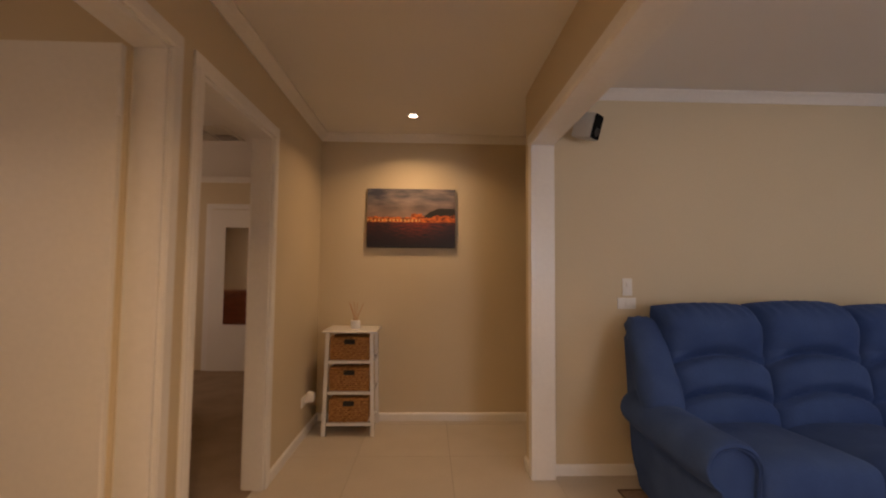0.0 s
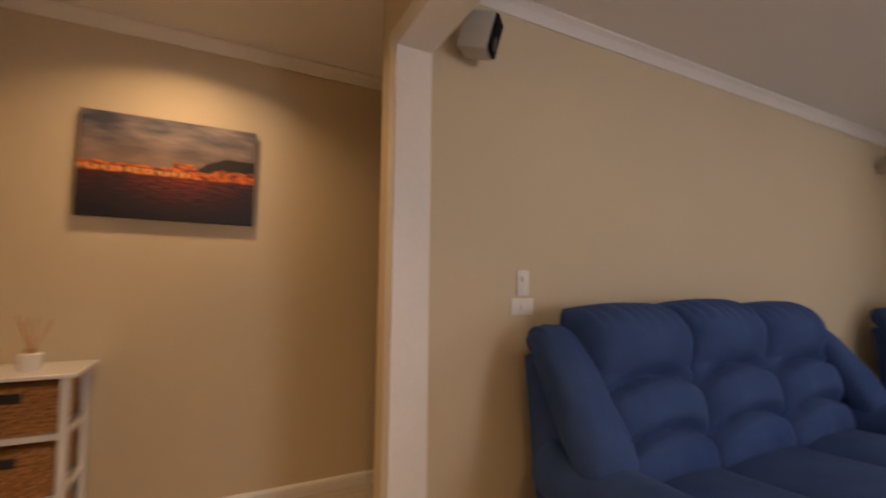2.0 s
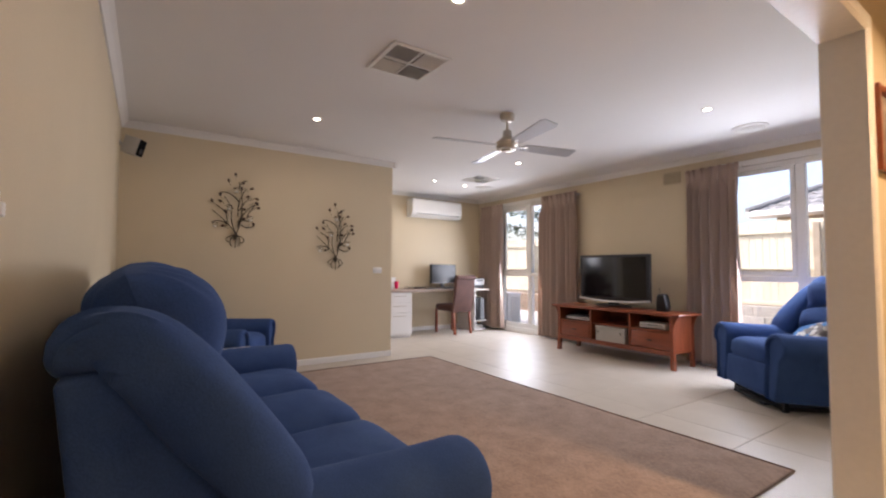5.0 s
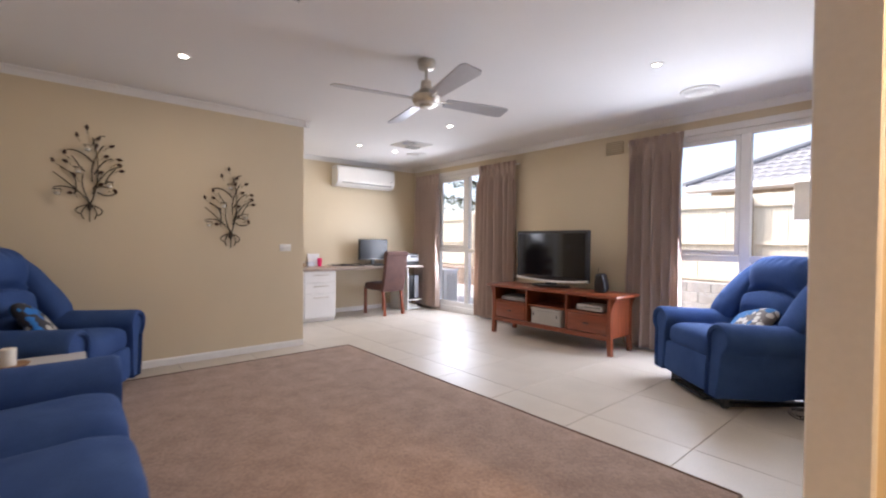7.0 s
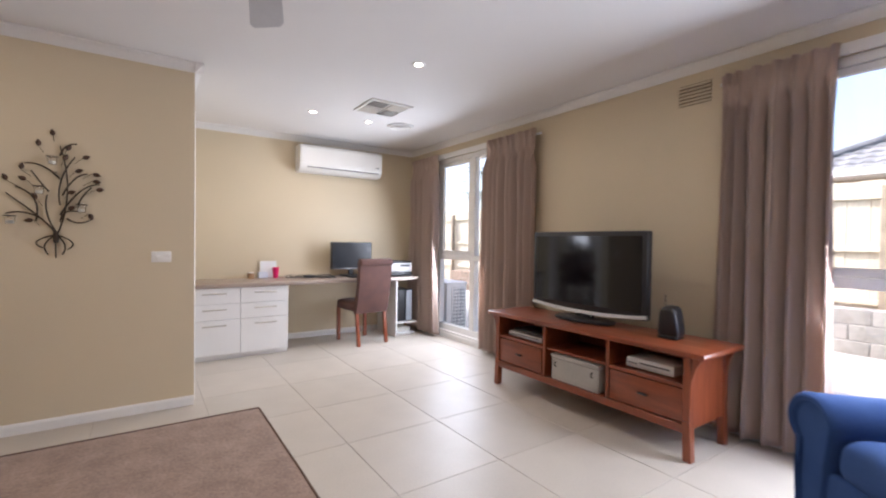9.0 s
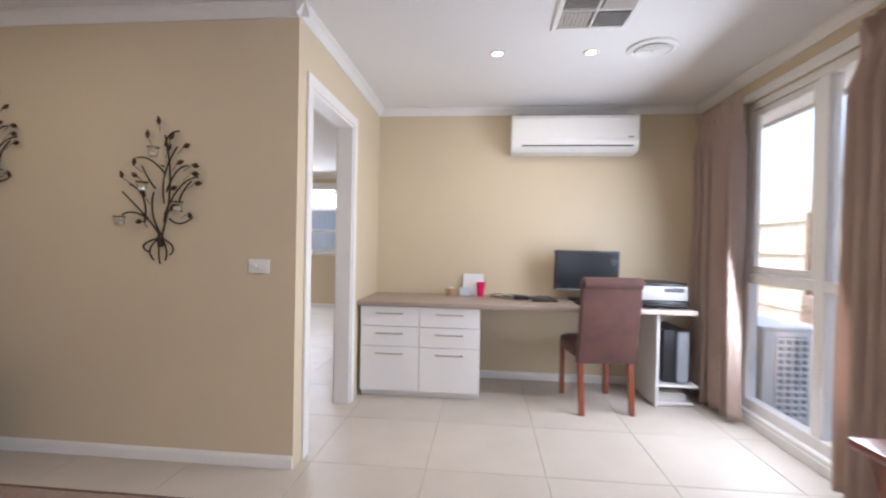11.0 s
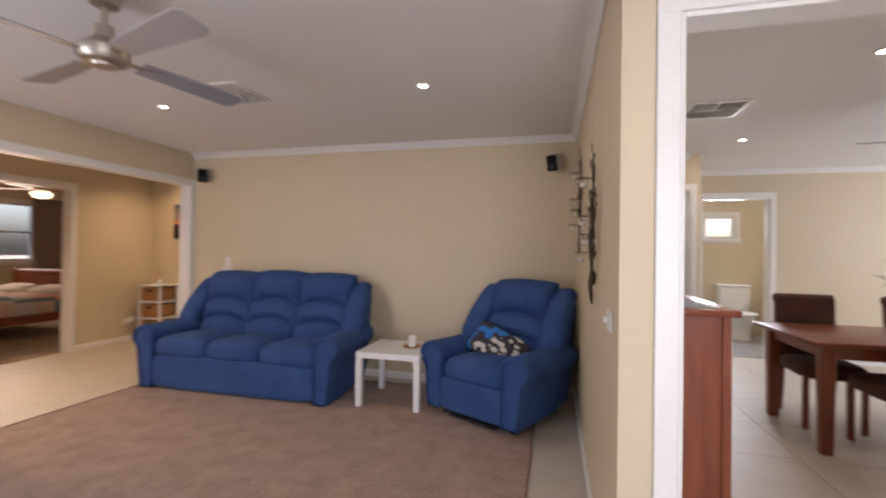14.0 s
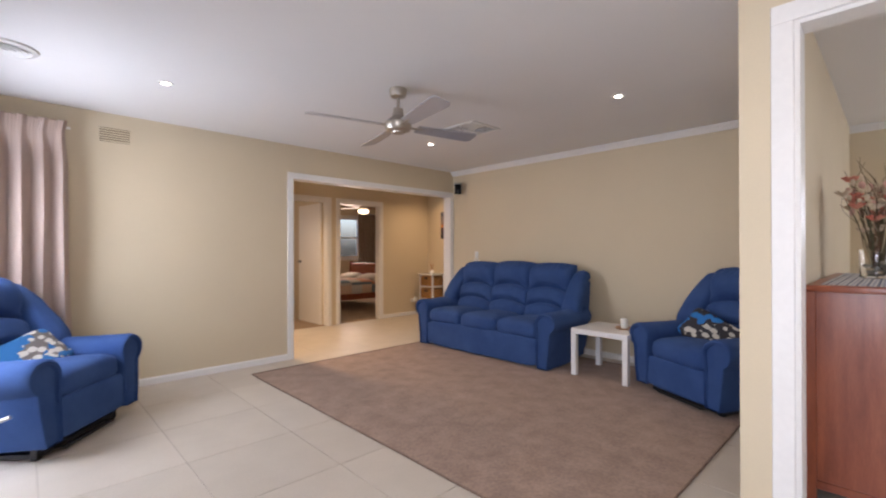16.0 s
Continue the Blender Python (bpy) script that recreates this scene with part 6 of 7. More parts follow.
def sideboard():
    t = thing("sideboard", pose(5.475, 0.80, 0), "tall red-brown mahogany sideboard in the dining room", "sideboard")
    w, d, h = 0.46, 1.50, 1.02
    part("top", box(-0.002, w + 0.03, -0.03, d + 0.03, h - 0.004, h + 0.026, 0.006, seg=2), MAHOG, t)
    part("side_panel", box(0.03, w - 0.03, 0.012, 0.03, 0.07, h - 0.004, 0.002), MAHOG, t)
    part("side_panel", box(0.03, w - 0.03, d - 0.03, d - 0.012, 0.07, h - 0.004, 0.002), MAHOG, t)
    part("back_panel", box(0.0, 0.012, 0.03, d - 0.03, 0.07, h - 0.004), MAHOG, t)
    part("bottom_panel", box(0.012, w - 0.02, 0.03, d - 0.03, 0.07, 0.09), MAHOG, t)
    for x in (0.018, w - 0.018):
        for y in (0.018, d - 0.018):
            part("post", box(x - 0.02, x + 0.02, y - 0.02, y + 0.02, 0, h - 0.004, 0.004), MAHOG, t)
    part("bottom_rail", box(0.036, w - 0.036, 0.004, 0.02, 0.07, 0.11, 0.003), MAHOG, t)
    for k in range(3):
        y0 = 0.04 + (d - 0.08) * k / 3
        y1 = 0.04 + (d - 0.08) * (k + 1) / 3
        dr = part("drawer_front", box(w - 0.022, w, y0 + 0.004, y1 - 0.004, 0.78, 1.0, 0.004), MAHOG, t)
        part("knob", lathe([(0, 0), (0.008, 0), (0.014, 0.014), (0, 0.02)], 12, m=pose(w, (y0 + y1) / 2, 0.89, 0, 90)), NICKEL, dr)
        dd = part("door", box(w - 0.022, w, y0 + 0.004, y1 - 0.004, 0.11, 0.77, 0.004), MAHOG, t)
        part("knob", lathe([(0, 0), (0.008, 0), (0.014, 0.014), (0, 0.02)], 12, m=pose(w, y0 + 0.05, 0.5, 0, 90)), NICKEL, dd)
    return t

sideboard()

def runner():
    m = bpy.data.materials.new("striped_runner_cloth")
    m.use_nodes = True
    n, l = m.node_tree.nodes, m.node_tree.links
    b = n["Principled BSDF"]
    b.inputs["Roughness"].default_value = 0.9
    co = n.new("ShaderNodeTexCoord")
    w = n.new("ShaderNodeTexWave")
    w.bands_direction, w.inputs["Scale"].default_value, w.inputs["Distortion"].default_value = "X", 9.0, 0.0
    l.new(co.outputs["Object"], w.inputs["Vector"])
    r = n.new("ShaderNodeValToRGB")
    r.color_ramp.interpolation = "CONSTANT"
    r.color_ramp.elements[0].color = (0.16, 0.18, 0.25, 1)
    r.color_ramp.elements[1].position, r.color_ramp.elements[1].color = 0.25, (0.66, 0.65, 0.64, 1)
    r.color_ramp.elements.new(0.75).color = (0.36, 0.38, 0.45, 1)
    l.new(w.outputs["Fac"], r.inputs[0]), l.new(r.outputs[0], b.inputs["Base Color"])
    ob = finish(box(5.53, 5.88, 0.83, 2.25, 1.0465, 1.0495), "table_runner", m)
    return tagged(ob, "grey and blue striped runner on the sideboard", "table runner")

runner()

def dry_flowers():
    t = thing("vase_of_flowers", pose(5.70, 1.60, 1.0495), "glass vase of pebbles, twigs and coral silk flowers", "flowers")
    part("vase", lathe([(0, 0), (0.062, 0), (0.070, 0.01), (0.072, 0.09), (0.076, 0.165), (0.073, 0.165), (0.068, 0.09), (0.064, 0.014), (0, 0.012)], 28), GLASS, t, "clear glass vase")
    rnd = random.Random(21)
    PEB = material("grey_pebble", (0.34, 0.32, 0.28), 0.6, var=0.2, scale=9, rand=0.3)
    for k in range(26):
        a, r = rnd.uniform(0, 6.28), 0.052 * math.sqrt(rnd.random())
        part("pebble", cushion((0.03, 0.026, 0.022), pose(r * math.cos(a), r * math.sin(a), 0.024 + 0.016 * (k // 6), 0, 0, rnd.uniform(0, 180)), power=(2, 2), nu=8, nv=5), PEB, t)
    TWIG = material("brown_twig", (0.13, 0.07, 0.04), 0.8, var=0.2)
    CORAL = material("coral_petal", (0.62, 0.13, 0.09), 0.6, var=0.25, scale=30, second=(0.55, 0.28, 0.20))
    CREAM = material("cream_bud", (0.68, 0.55, 0.40), 0.6, var=0.15, scale=30)
    GREEN = material("dull_green_stem", (0.09, 0.085, 0.04), 0.7, var=0.2)
    for k in range(22):
        a, lean = rnd.uniform(0, 360), rnd.uniform(0.05, 0.24)
        top = Vector((lean * math.cos(radians(a)), lean * math.sin(radians(a)), rnd.uniform(0.48, 0.74)))
        side = Vector((rnd.uniform(-0.05, 0.05), rnd.uniform(-0.05, 0.05), 0))
        pts = arc((top.x * 0.12, top.y * 0.12, 0.06), top, side, 10)
        pts = [p + Vector((0.022 * math.sin(i * 1.1 + k), 0.022 * math.cos(i * 0.9 + k), 0.01 * math.sin(i + k))) * (i / 10) for i, p in enumerate(pts)]
        part("twig", tube(pts, 0.0026, seg=5, taper=0.5), TWIG, t)
        if k % 2:
            part("twig", tube(arc(pts[6], pts[6] + Vector((rnd.uniform(-0.1, 0.1), rnd.uniform(-0.1, 0.1), 0.12)), (0.02, 0, 0), 6), 0.0018, seg=4), TWIG, t)
    for k in range(34):
        a, lean = rnd.uniform(0, 360), rnd.uniform(0.02, 0.19)
        c = Vector((lean * math.cos(radians(a)), lean * math.sin(radians(a)), rnd.uniform(0.25, 0.56)))
        part("stem", tube(arc((c.x * 0.1, c.y * 0.1, 0.07), c, (0.01, 0.01, 0), 6), 0.0018, seg=5), GREEN, t)
        bm = bmesh.new()
        for j in range(6):
            cushion((0.062, 0.034, 0.014), Matrix.Translation(c) @ pose(0, 0, 0, rnd.uniform(-25, 25), -35, 60 * j) @ Matrix.Translation((0.022, 0, 0)), bm, power=(2, 2), nu=8, nv=5)
        part("flower", bm, CORAL if k % 2 else CREAM, t)
    for k in range(6):
        a = rnd.uniform(0, 6.28)
        c = Vector((0.07 * math.cos(a), 0.07 * math.sin(a), rnd.uniform(0.34, 0.44)))
        part("leaf", tube(arc((c.x * 0.3, c.y * 0.3, 0.16), c, (0.01, 0, 0), 5), 0.008, seg=4, taper=0.2), GREEN, t)
    PINKBUD = material("pale_pink_bud", (0.70, 0.42, 0.36), 0.6, var=0.15, scale=30)
    for k in range(34):
        a = rnd.uniform(0, 6.28)
        c = (rnd.uniform(0.04, 0.15) * math.cos(a), rnd.uniform(0.04, 0.15) * math.sin(a), rnd.uniform(0.36, 0.58))
        part("bud", cushion((0.026, 0.026, 0.042), pose(*c), power=(2, 2), nu=10, nv=6), CREAM if k % 2 else PINKBUD, t, "pale tulip bud")
    return t

dry_flowers()

# bathroom seen through the dining room
def toilet():
    t = thing("toilet", pose(7.98, 6.42, 0), "white ceramic toilet with a cistern", "toilet")
    part("cistern", box(-0.22, 0.22, 0.12, 0.32, 0.42, 0.80, 0.02, seg=2), WHITEPL, t)
    part("lid", box(-0.23, 0.23, 0.11, 0.325, 0.80, 0.83, 0.01, seg=2), WHITEPL, t)
    part("bowl", lathe([(0, 0), (0.12, 0), (0.11, 0.12), (0.13, 0.25), (0.19, 0.38), (0.20, 0.40), (0, 0.40)], 28, m=pose(0, -0.12, 0) @ Matrix.Diagonal((1, 1.25, 1, 1))), WHITEPL, t)
    part("seat", lathe([(0.11, 0.40), (0.205, 0.40), (0.205, 0.42), (0.11, 0.42)], 28, m=pose(0, -0.12, 0) @ Matrix.Diagonal((1, 1.25, 1, 1))), WHITEPL, t)
    part("trap", box(-0.10, 0.10, 0.0, 0.30, 0.0, 0.36, 0.03, seg=2), WHITEPL, t)
    return t

toilet()
va = thing("vanity_unit", pose(6.95, 6.35, 0), "small white bathroom vanity cupboard", "vanity")
part("cabinet", box(-0.25, 0.25, -0.3, 0.38, 0.06, 0.76, 0.004), LACQ, va)
part("basin_top", box(-0.26, 0.27, -0.32, 0.38, 0.76, 0.82, 0.02, seg=2), WHITEPL, va)
part("kickboard", box(-0.25, 0.22, -0.28, 0.38, 0.0, 0.06), LACQ, va)
part("tap", tube([(-0.15, 0, 0.82), (-0.15, 0, 0.92), (-0.08, 0, 0.95), (-0.03, 0, 0.91)], 0.012, seg=10), NICKEL, va)
structure("floor_bathroom", box(6.69, 8.64, 5.0, 6.75, -0.01, 0.006), material("grey_bathroom_tile", (0.34, 0.33, 0.33), 0.4, var=0.06), "grey tiled bathroom floor", "floor")
tvb = thing("screen_on_wall", pose(9.9, 6.6, 0.75), "dark screen standing in the back room", "television")
part("panel", box(-0.3, 0.3, -0.03, 0.03, 0.30, 0.75, 0.008), BLACK, tvb)
part("stand", box(-0.3, 0.3, -0.2, 0.2, -0.75, 0.02, 0.01), MAHOG, tvb)
part("neck", box(-0.05, 0.05, -0.02, 0.02, 0.02, 0.31), BLACK, tvb)

# ---------------------------------------------------------------- bedroom
def quilt_cloth():
    m = bpy.data.materials.new("patchwork_quilt")
    m.use_nodes = True
    n, l = m.node_tree.nodes, m.node_tree.links
    b = n["Principled BSDF"]
    b.inputs["Roughness"].default_value = 0.9
    co = n.new("ShaderNodeTexCoord")
    sc = n.new("ShaderNodeVectorMath")
    sc.operation = "SCALE"
    sc.inputs["Scale"].default_value = 4.0
    fl = n.new("ShaderNodeVectorMath")
    fl.operation = "FLOOR"
    wn = n.new("ShaderNodeTexWhiteNoise")
    l.new(co.outputs["Object"], sc.inputs[0]), l.new(sc.outputs[0], fl.inputs[0]), l.new(fl.outputs[0], wn.inputs["Vector"])
    r = n.new("ShaderNodeValToRGB")
    r.color_ramp.interpolation = "CONSTANT"
    r.color_ramp.elements[0].color = (0.55, 0.24, 0.13, 1)
    r.color_ramp.elements[1].position, r.color_ramp.elements[1].color = 0.3, (0.16, 0.22, 0.27, 1)
    for p, c in ((0.5, (0.62, 0.45, 0.33)), (0.7, (0.60, 0.32, 0.22)), (0.88, (0.55, 0.52, 0.46))):
        r.color_ramp.elements.new(p).color = (*c, 1)
    l.new(wn.outputs["Value"], r.inputs[0]), l.new(r.outputs[0], b.inputs["Base Color"])
    return m


def bed():
    t = thing("bed", pose(-2.75, 2.95, 0.006), "wooden double bed with an orange and blue patchwork quilt", "bed")
    part("mattress", box(-0.72, 0.72, -0.95, 0.92, 0.30, 0.52, 0.05, seg=3), material("white_sheet", (0.7, 0.68, 0.64), 0.9), t)
    part("quilt", cushion((1.56, 1.70, 0.34), pose(0, -0.16, 0.43), power=(9, 5)), quilt_cloth(), t)
    for s in (-1, 1):
        part("side_rail", box(s * 0.76 - 0.015, s * 0.76 + 0.015, -0.96, 0.95, 0.20, 0.32, 0.004), CHERRY, t)
        for y, h in ((-0.98, 0.5), (0.95, 0.95)):
            part("post", box(s * 0.76 - 0.035, s * 0.76 + 0.035, y - 0.035, y + 0.035, 0, h, 0.008), CHERRY_Z, t)
        part("pillow", cushion((0.62, 0.40, 0.17), pose(s * 0.36, 0.68, 0.60, 12), power=(3, 3)), material("white_pillow", (0.72, 0.66, 0.58), 0.9), t)
    part("headboard", box(-0.73, 0.73, 0.935, 0.965, 0.35, 0.85, 0.006), CHERRY, t)
    part("headboard_rail", cushion((1.6, 0.07, 0.08), pose(0, 0.95, 0.88), power=(4, 4)), CHERRY, t)
    part("footboard", box(-0.73, 0.73, -0.995, -0.965, 0.2, 0.42, 0.006), CHERRY, t)
    return t

bed()
bl = thing("bedroom_fan_light", pose(-2.45, 3.55, H), "bedroom ceiling fan with a glowing glass bowl light", "ceiling fan")
part("canopy", lathe([(0, 0), (0.06, 0), (0.05, -0.05), (0.012, -0.06), (0.012, -0.16), (0.09, -0.19), (0.10, -0.26), (0.05, -0.29), (0, -0.29)], 28), NICKEL, bl)
for k in range(4):
    part("blade", box(0.12, 0.62, -0.06, 0.06, -0.235, -0.227, 0.003, m=pose(0, 0, 0, 0, 0, 20 + 90 * k)), MAHOG, bl)
part("glass_bowl", lathe([(0, -0.375), (0.05, -0.37), (0.10, -0.345), (0.125, -0.30), (0.12, -0.285), (0, -0.285)], 28), material("lit_opal_glass", (0.85, 0.75, 0.6), 0.4, emit=(1.0, 0.72, 0.40, BOWL_GLOW)), bl, "glowing opal bowl")

def bedroom_curtain(y0, y1):
    t = thing("bedroom_curtain", pose(-4.13, (y0 + y1) / 2, 0), "grey-brown bedroom curtain beside the window", "curtain")
    bm = bmesh.new()
    g = []
    for j in range(21):
        row = []
        for i in range(61):
            u = i / 60
            row.append(bm.verts.new((0.03 * math.sin(u * 2 * math.pi * 6 + 0.3 * j / 20), (u - 0.5) * (y1 - y0), 0.05 + 2.15 * j / 20)))
        g.append(row)
    for j in range(20):
        for i in range(60):
            bm.faces.new((g[j][i], g[j][i + 1], g[j + 1][i + 1], g[j + 1][i]))
    c = part("cloth", bm, material("dark_taupe_cloth", (0.26, 0.20, 0.15), 0.9, var=0.06), t, angle=80)
    c.modifiers.new("thickness", "SOLIDIFY").thickness = 0.003
    part("track", box(-0.012, 0.012, -(y1 - y0) / 2, (y1 - y0) / 2, 2.19, 2.21), WHITEPL, t)
    return t

bedroom_curtain(4.50, 5.15)

# shower room beyond the bedroom
sh = thing("shower_screen", pose(-2.85, 6.7, 0.004), "framed glass shower screen with a chrome head", "shower")
part("base", box(-0.95, 0.45, -0.1, 0.88, 0, 0.08, 0.01), WHITEPL, sh)
for x in (-0.9, -0.1, 0.4):
    part("frame_post", box(x - 0.015, x + 0.015, -0.09, -0.06, 0.08, 1.85, 0.002), NICKEL, sh)
part("frame_rail", box(-0.9, 0.4, -0.09, -0.06, 1.85, 1.88, 0.002), NICKEL, sh)
part("glass_panel", box(-0.885, -0.115, -0.078, -0.072, 0.08, 1.85), GLASS, sh)
part("glass_panel", box(-0.085, 0.385, -0.078, -0.072, 0.08, 1.85), GLASS, sh)
part("shower_head", tube([(-0.2, 0.88, 1.75), (-0.2, 0.7, 1.80), (-0.2, 0.62, 1.74)], 0.012, seg=8), NICKEL, sh)

# ---------------------------------------------------------------- floor lamp by the window
fl = thing("floor_lamp", pose(LAMP_X, LAMP_Y, 0), "slim floor lamp with a pale leaf-print square shade", "floor lamp")
part("base", lathe([(0, 0), (0.13, 0), (0.13, 0.012), (0.02, 0.022), (0, 0.022)], 28), NICKEL, fl)
part("pole", tube([(0.0, 0, 0.02), (-0.02, 0, 1.32)], 0.009, seg=10), NICKEL, fl)
shd = part("shade", box(-0.125, 0.125, -0.09, 0.09, 1.325, 1.635, 0.008), material("cream_shade_cloth", (0.80, 0.76, 0.65), 0.9, var=0.03), fl, "pale cloth shade")
LEAFP = material("brown_leaf_print", (0.34, 0.26, 0.16), 0.8, var=0.1)
for _k in range(7):
    for _s in (-1, 1):
        bm = cushion((0.012, 0.004, 0.034), pose(-0.02 + _s * 0.022, 0.091, 1.37 + 0.032 * _k, 0, _s * 38), power=(2, 2), nu=8, nv=6)
        part("printed_leaf", bm, LEAFP, shd)
part("printed_stem", box(-0.022, -0.018, 0.0895, 0.0925, 1.33, 1.60), LEAFP, shd)

cb = thing("floor_cable", pose(1.40, -1.72, 0), "loose black cable loops on the floor tiles", "cable")
for _k, (_r, _o) in enumerate(((0.07, 0.0), (0.05, 0.05), (0.09, 0.02))):
    part("cable", tube([(_o + _r * math.cos(a * 0.42), _r * 1.4 * math.sin(a * 0.42), 0.004 + 0.003 * (a % 3)) for a in range(15)], 0.003, seg=5), BLACK, cb)

# ---------------------------------------------------------------- outside
structure("ground", box(-80, 80, -90, 90, -0.6, -0.13), material("garden_earth", (0.30, 0.25, 0.19), 0.95, var=0.15, scale=1.0, bump=0.4), "flat garden ground round the house", "ground")
structure("pavement", box(-4, 14, -6.55, SY - 0.11, -0.13, -0.09), CONCRETE, "pale concrete patio outside the windows", "pavement")
structure("eave_soffit", box(-5, 13, -3.45, SY - 0.11, 2.34, 2.38), TRIM, "white eave soffit above the windows", "eave")
structure("roof_house", box(4.99, 13.2, 4.9, 8.6, 2.55, 2.65, bm=box(-5.2, 11.3, -3.55, 4.898, 2.55, 2.65, bm=box(-5.2, 4.988, 4.9, 8.6, 2.55, 2.65))), ROOFM, "plain roof of the house", "roof")
structure("fascia", box(-5, 13, -3.5, -3.46, 2.32, 2.55), TRIM, "white fascia board and gutter", "fascia")

def retaining_wall():
    t = thing("retaining_wall", pose(0, -6.75, -0.13), "low wall of pale rough concrete blocks", "retaining wall")
    rnd = random.Random(2)
    me = None
    BLK = material("pale_split_block", (0.36, 0.335, 0.30), 0.9, var=0.15, scale=10, bump=0.5, bump_scale=40, rand=0.1)
    for r in range(3):
        for k in range(22):
            if me is None:
                ob = part("block", box(-0.197, 0.197, -0.1, 0.1, 0.0, 0.187, 0.008), BLK, t)
                me = ob.data
            else:
                ob = new("block", me)
                ob.parent = t
            ob.matrix_basis = pose(-3 + 0.4 * k + (0.2 if r % 2 else 0), rnd.uniform(-0.012, 0.012) - 0.02 * r, 0.19 * r)
    return t

retaining_wall()
structure("garden_bed", box(-4, 12, -7.55, -6.86, -0.13, 0.36), material("bark_mulch", (0.30, 0.22, 0.16), 0.95, var=0.3, scale=12, bump=1.0, bump_scale=30), "bark mulch bed along the fence", "garden bed")

def fence(place, label, x0, x1, posts):
    t = thing("paling_fence", place, label, "fence", "timber fences")
    me = None
    for k in range(int((x1 - x0) / 0.12)):
        if me is None:
            ob = part("paling", box(-0.058, 0.058, -0.009, 0.009, -0.1, 2.06, 0.003), FENCE, t)
            me = ob.data
        else:
            ob = new("paling", me)
            ob.parent = t
        ob.matrix_basis = pose(x0 + 0.12 * k, 0.004 * (k % 2), 0.008 * math.sin(k * 1.7))
    for z in (0.45, 1.15, 1.85):
        part("rail", box(x0, x1, 0.013, 0.055, z - 0.035, z + 0.035, 0.004), FENCE, t)
    PST = material("brown_timber_post", (0.36, 0.29, 0.21), 0.85, var=0.15, bump=0.2)
    for x in posts:
        part("post", box(x - 0.05, x + 0.05, 0.056, 0.15, -0.12, 1.98, 0.005), PST, t, "brown timber post")
    return t

fence(pose(0, -7.6, 0), "pale timber paling fence with brown posts", -6, 20.0, (-3.9, -1.6, 0.8, 3.25, 5.6, 8.0, 10.4, 12.8, 15.2, 17.6))
fence(pose(20.1, 0, 0, 0, 0, 90), "pale timber side fence beside the house", -7.5, 1.0, (-5, -2.6, -0.2))

def neighbour_house():
    t = thing("neighbour_house", pose(0, -11.5, -0.13), "neighbour's brick house with a grey tiled roof", "house")
    part("wall", box(-6, 5.2, -8, 0, 0, 2.75), BRICKM, t)
    part("gutter", box(-6.5, 5.7, 0.45, 0.58, 2.68, 2.82, 0.01), TRIM, t, "white gutter")
    part("eave", box(-6.5, 5.7, 0.0, 0.46, 2.66, 2.70), TRIM, t)
    # hipped roof of overlapping tile courses
    rows = 16
    courses = bmesh.new()
    ridge = bmesh.new()
    for r in range(rows):
        a, b = r / rows, (r + 1) / rows
        y0, y1 = 0.55 - 4.55 * a, 0.55 - 4.55 * b
        z0, z1 = 2.80 + 2.25 * a, 2.80 + 2.25 * b
        xa, xb = 5.7 - 4.5 * a, 5.7 - 4.5 * b
        n = 46
        for k in range(n):
            u0, u1 = -6.5 + (xa + 6.5) * k / n, -6.5 + (xa + 6.5) * (k + 1) / n
            um = (u0 + u1) / 2
            lift = 0.035
            v = [courses.verts.new(c) for c in ((u0, y0, z0 + 0.01), (um, y0, z0 + lift + 0.02), (u1, y0, z0 + 0.01), (min(u1, xb), y1 - 0.05, z1 + 0.012), (min(um, xb), y1 - 0.05, z1 + lift * 0.6), (min(u0, xb), y1 - 0.05, z1 + 0.012), (u0, y0, z0 - 0.02), (u1, y0, z0 - 0.02))]
            courses.faces.new((v[0], v[1], v[4], v[5])), courses.faces.new((v[1], v[2], v[3], v[4])), courses.faces.new((v[6], v[7], v[2], v[1], v[0]))
    roof = part("roof", courses, ROOFM, t, "grey concrete roof tiles in courses", smooth=False)
    bm = bmesh.new()
    p = [bm.verts.new(c) for c in ((5.7, 0.55, 2.80), (1.2, -4.0, 5.05), (5.7, -8.5, 2.80), (-6.5, -4.0, 5.05), (-6.5, -8.5, 2.80), (-6.5, 0.55, 2.78), (5.7, 0.55, 2.78))]
    bm.faces.new((p[0], p[2], p[1])), bm.faces.new((p[1], p[2], p[4], p[3]))
    part("roof_rear", bm, ROOFM, roof, smooth=False)
    part("ridge_cap", tube([(5.7, 0.55, 2.85), (1.2, -4.0, 5.10)], 0.09, seg=8), ROOFM, roof)
    part("ridge_cap", tube([(1.2, -4.0, 5.10), (-6.5, -4.0, 5.10)], 0.09, seg=8), ROOFM, roof)
    part("window", box(0.6, 2.2, -0.02, 0.03, 0.9, 2.2, 0.01), SCREEN, t, "dark window pane")
    return t

neighbour_house()

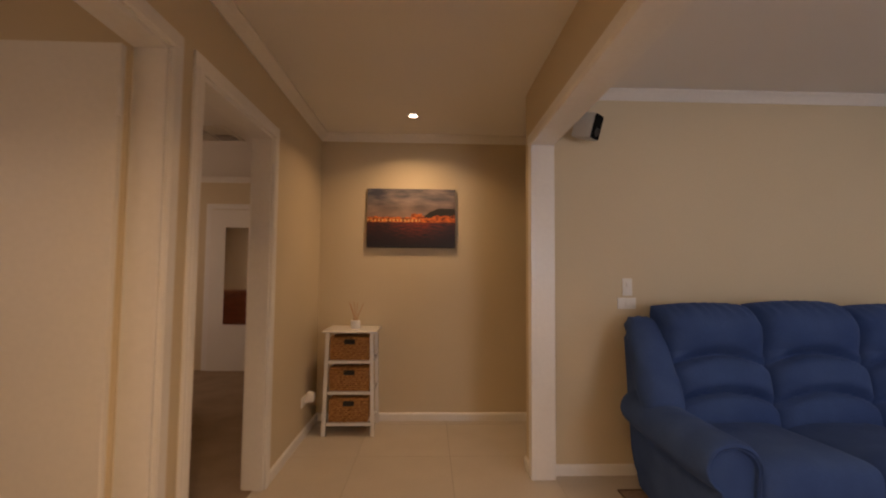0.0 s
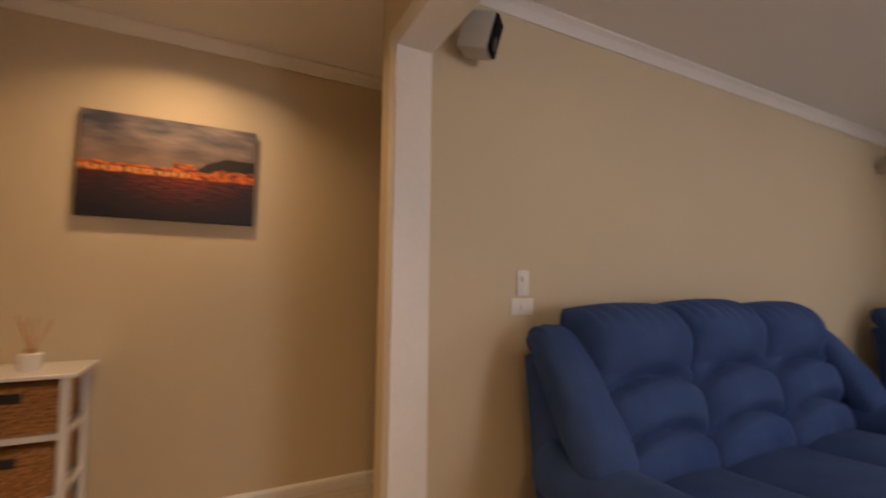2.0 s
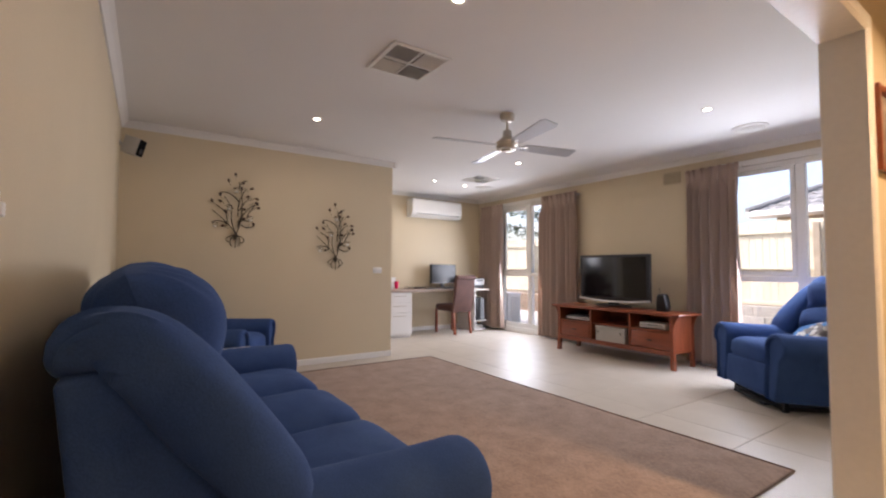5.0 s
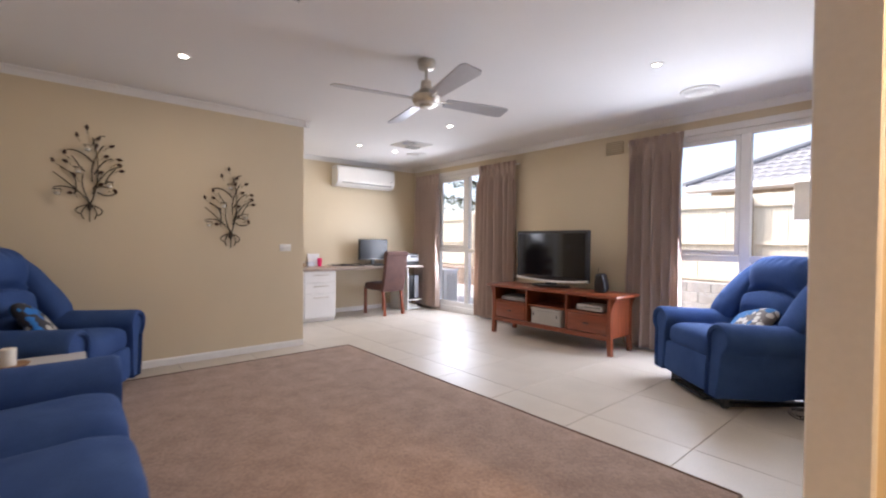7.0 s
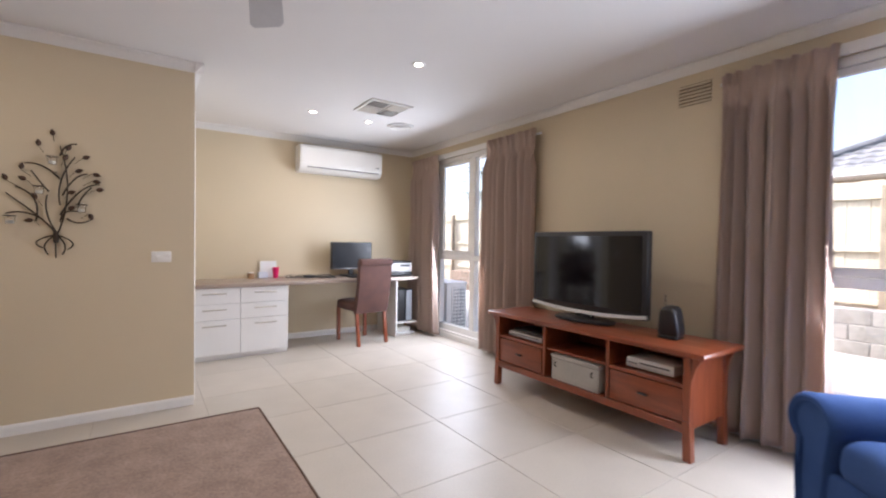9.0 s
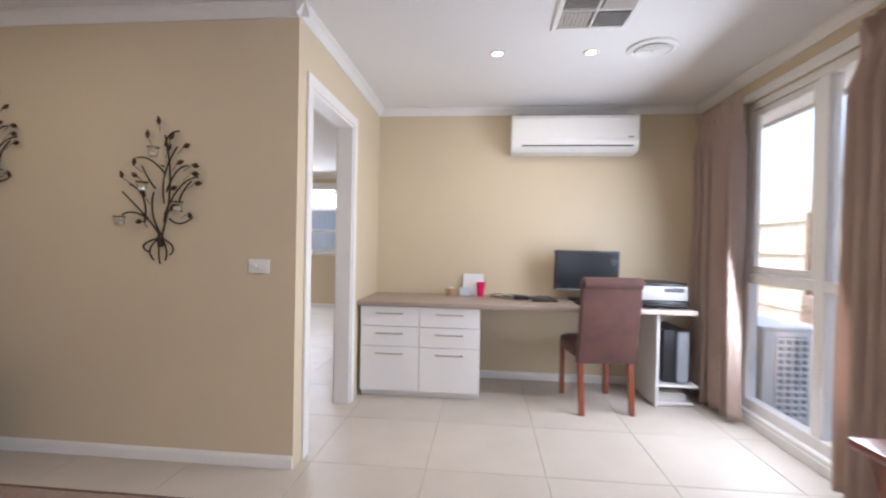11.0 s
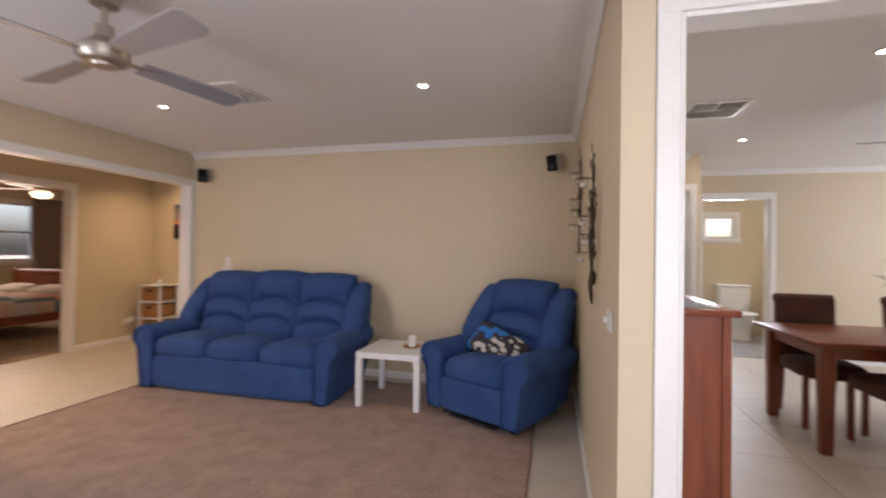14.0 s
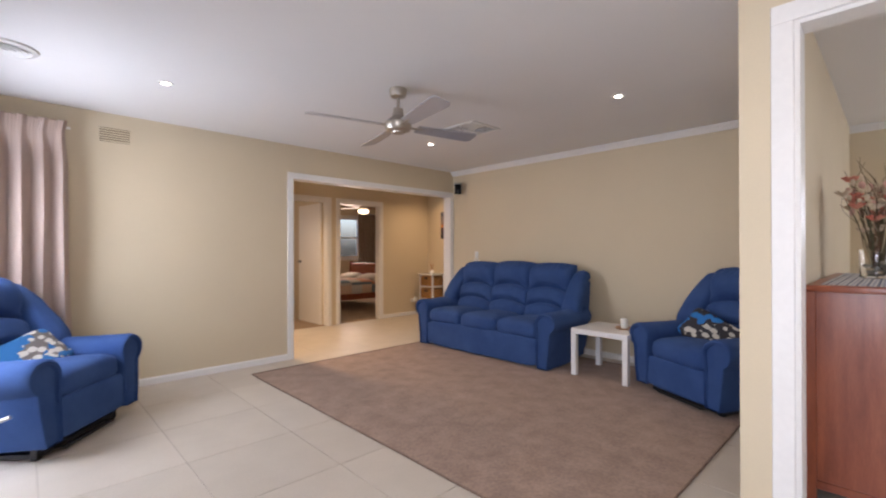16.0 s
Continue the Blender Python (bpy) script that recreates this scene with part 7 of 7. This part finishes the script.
def outdoor_unit():
    t = thing("outdoor_aircon_unit", pose(6.88, -3.05, -0.09), "white outdoor air conditioner unit on the patio", "air conditioner")
    part("casing", box(-0.42, 0.42, -0.16, 0.16, 0.06, 0.71, 0.015, seg=2), WHITEPL, t)
    part("top_plate", box(-0.43, 0.43, -0.17, 0.17, 0.71, 0.735, 0.006), WHITEPL, t)
    for x in (-0.3, 0.3):
        part("foot", box(x - 0.05, x + 0.05, -0.18, 0.18, 0, 0.06, 0.004), DARKMETAL, t)
    part("coil", box(-0.4225, -0.4205, -0.13, 0.08, 0.10, 0.67), material("grey_coil_fins", (0.33, 0.34, 0.35), 0.6, var=0.1, scale=40), t, "grey coil fins behind the grille")
    for k in range(13):
        z = 0.095 + 0.046 * k
        part("grille_bar", box(-0.434, -0.423, -0.135, 0.085, z, z + 0.017, 0.003), WHITEPL, t)
    for k in range(5):
        y = -0.138 + 0.0525 * k
        part("grille_post", box(-0.437, -0.4205, y, y + 0.013, 0.09, 0.67, 0.003), WHITEPL, t)
    return t

outdoor_unit()

def tree(x, y, h, seed, label):
    t = thing("tree", pose(x, y, -0.13), label, "tree")
    rnd = random.Random(seed)
    BARK = material("grey_bark", (0.12, 0.09, 0.07), 0.9, var=0.2, bump=0.4)
    part("trunk", tube([(0, 0, 0), (0.05, 0.03, h * 0.3), (-0.05, 0, h * 0.6), (0.02, 0.02, h * 0.9)], 0.14, seg=10, taper=0.3), BARK, t)
    LV = material("dark_green_foliage", (0.08, 0.11, 0.06), 0.7, var=0.3, scale=6)
    bm = bmesh.new()
    for k in range(16):
        a = rnd.uniform(0, 6.28)
        z = h * rnd.uniform(0.35, 0.95)
        L = h * 0.38 * (1.15 - z / h) + 0.5
        tip = Vector((L * math.cos(a), L * math.sin(a), z + rnd.uniform(-0.1, 0.35)))
        part("limb", tube(arc((0, 0, z - 0.2), tip, (0, 0, 0.15), 6), 0.045, seg=6, taper=0.25), BARK, t)
        for i in range(150):
            u = rnd.uniform(0.25, 1.05)
            c = Vector((0, 0, z - 0.2)).lerp(tip, u) + Vector((rnd.gauss(0, 0.22), rnd.gauss(0, 0.22), rnd.gauss(0, 0.10)))
            d1 = Vector((rnd.gauss(0, 1), rnd.gauss(0, 1), rnd.gauss(0, 0.4))).normalized()
            d2 = d1.cross(Vector((rnd.gauss(0, 1), rnd.gauss(0, 1), rnd.gauss(0, 1)))).normalized()
            q = [bm.verts.new(c + v) for v in (-d1 * 0.10, d2 * 0.035, d1 * 0.10, -d2 * 0.035)]
            bm.faces.new(q)
    part("crown", bm, LV, t, "ragged dark green foliage", smooth=False)
    return t

tree(11.3, -9.2, 5.2, 5, "dark spreading conifer behind the fence")
def garden_shed():
    t = thing("garden_shed", pose(15.55, 3.6, -0.13), "small blue-grey ribbed steel garden shed", "shed")
    STEEL = material("blue_grey_sheet_steel", (0.30, 0.37, 0.44), 0.5, var=0.05, scale=3, bump=0.05)
    part("wall", box(-1.0, 1.0, -1.12, 1.12, 0, 2.15, 0.01), STEEL, t)
    for k in range(16):
        part("rib", box(-1.018, -1.0, -1.08 + 0.14 * k, -1.05 + 0.14 * k, 0.03, 2.13, 0.003), STEEL, t)
    bm = box(-1.1, 0.02, -1.2, 1.2, -0.02, 0.02, 0.004)
    bmesh.ops.transform(bm, matrix=pose(0, 0, 2.46, 0, -16), verts=bm.verts)
    part("roof", bm, STEEL, t)
    bm = box(-0.02, 1.1, -1.2, 1.2, -0.02, 0.02, 0.004)
    bmesh.ops.transform(bm, matrix=pose(0, 0, 2.46, 0, 16), verts=bm.verts)
    part("roof", bm, STEEL, t)
    return t

garden_shed()
tree(19.6, 3.2, 4.9, 9, "leafy green tree outside the dining room")
tree(-19.0, 10.5, 4.5, 12, "pale green tree outside the bedroom window")

# ---------------------------------------------------------------- floor tiles
def tiles():
    host = bpy.data.objects["floor"]
    P, X0, Y0 = 0.622, 0.472, -0.628
    me = None
    for i in range(-3, 17):
        for j in range(-4, 9):
            x, y = X0 + P * (i + 0.5), Y0 + P * (j + 0.5)
            lounge = -0.75 < x < 7.4 and -3.1 < y < 3.0
            hall = -0.75 < x < 2.9 and 2.9 < y < 4.1
            dine = 5.2 < x < 9.6 and 0.1 < y < 5.1
            if not (lounge or hall or dine):
                continue
            if me is None:
                ob = finish(box(-P / 2 + 0.0018, P / 2 - 0.0018, -P / 2 + 0.0018, P / 2 - 0.0018, -0.012, 0.0, 0.0012), "tile", TILE, False, host)
                me = ob.data
            else:
                ob = new("tile", me)
                ob.parent = host
            ob.matrix_basis = pose(x, y, 0)
    rest = bmesh.new()
    for i in range(14, 20):
        for j in range(1, 10):
            x, y = X0 + P * (i + 0.5), Y0 + P * (j + 0.5)
            if x >= 9.6:
                box(x - P / 2 + 0.0018, x + P / 2 - 0.0018, y - P / 2 + 0.0018, y + P / 2 - 0.0018, -0.012, 0.0, 0.0, rest)
    far = finish(rest, "far_tiles", TILE, False, host)
    far["kind"] = "stuff"

tiles()
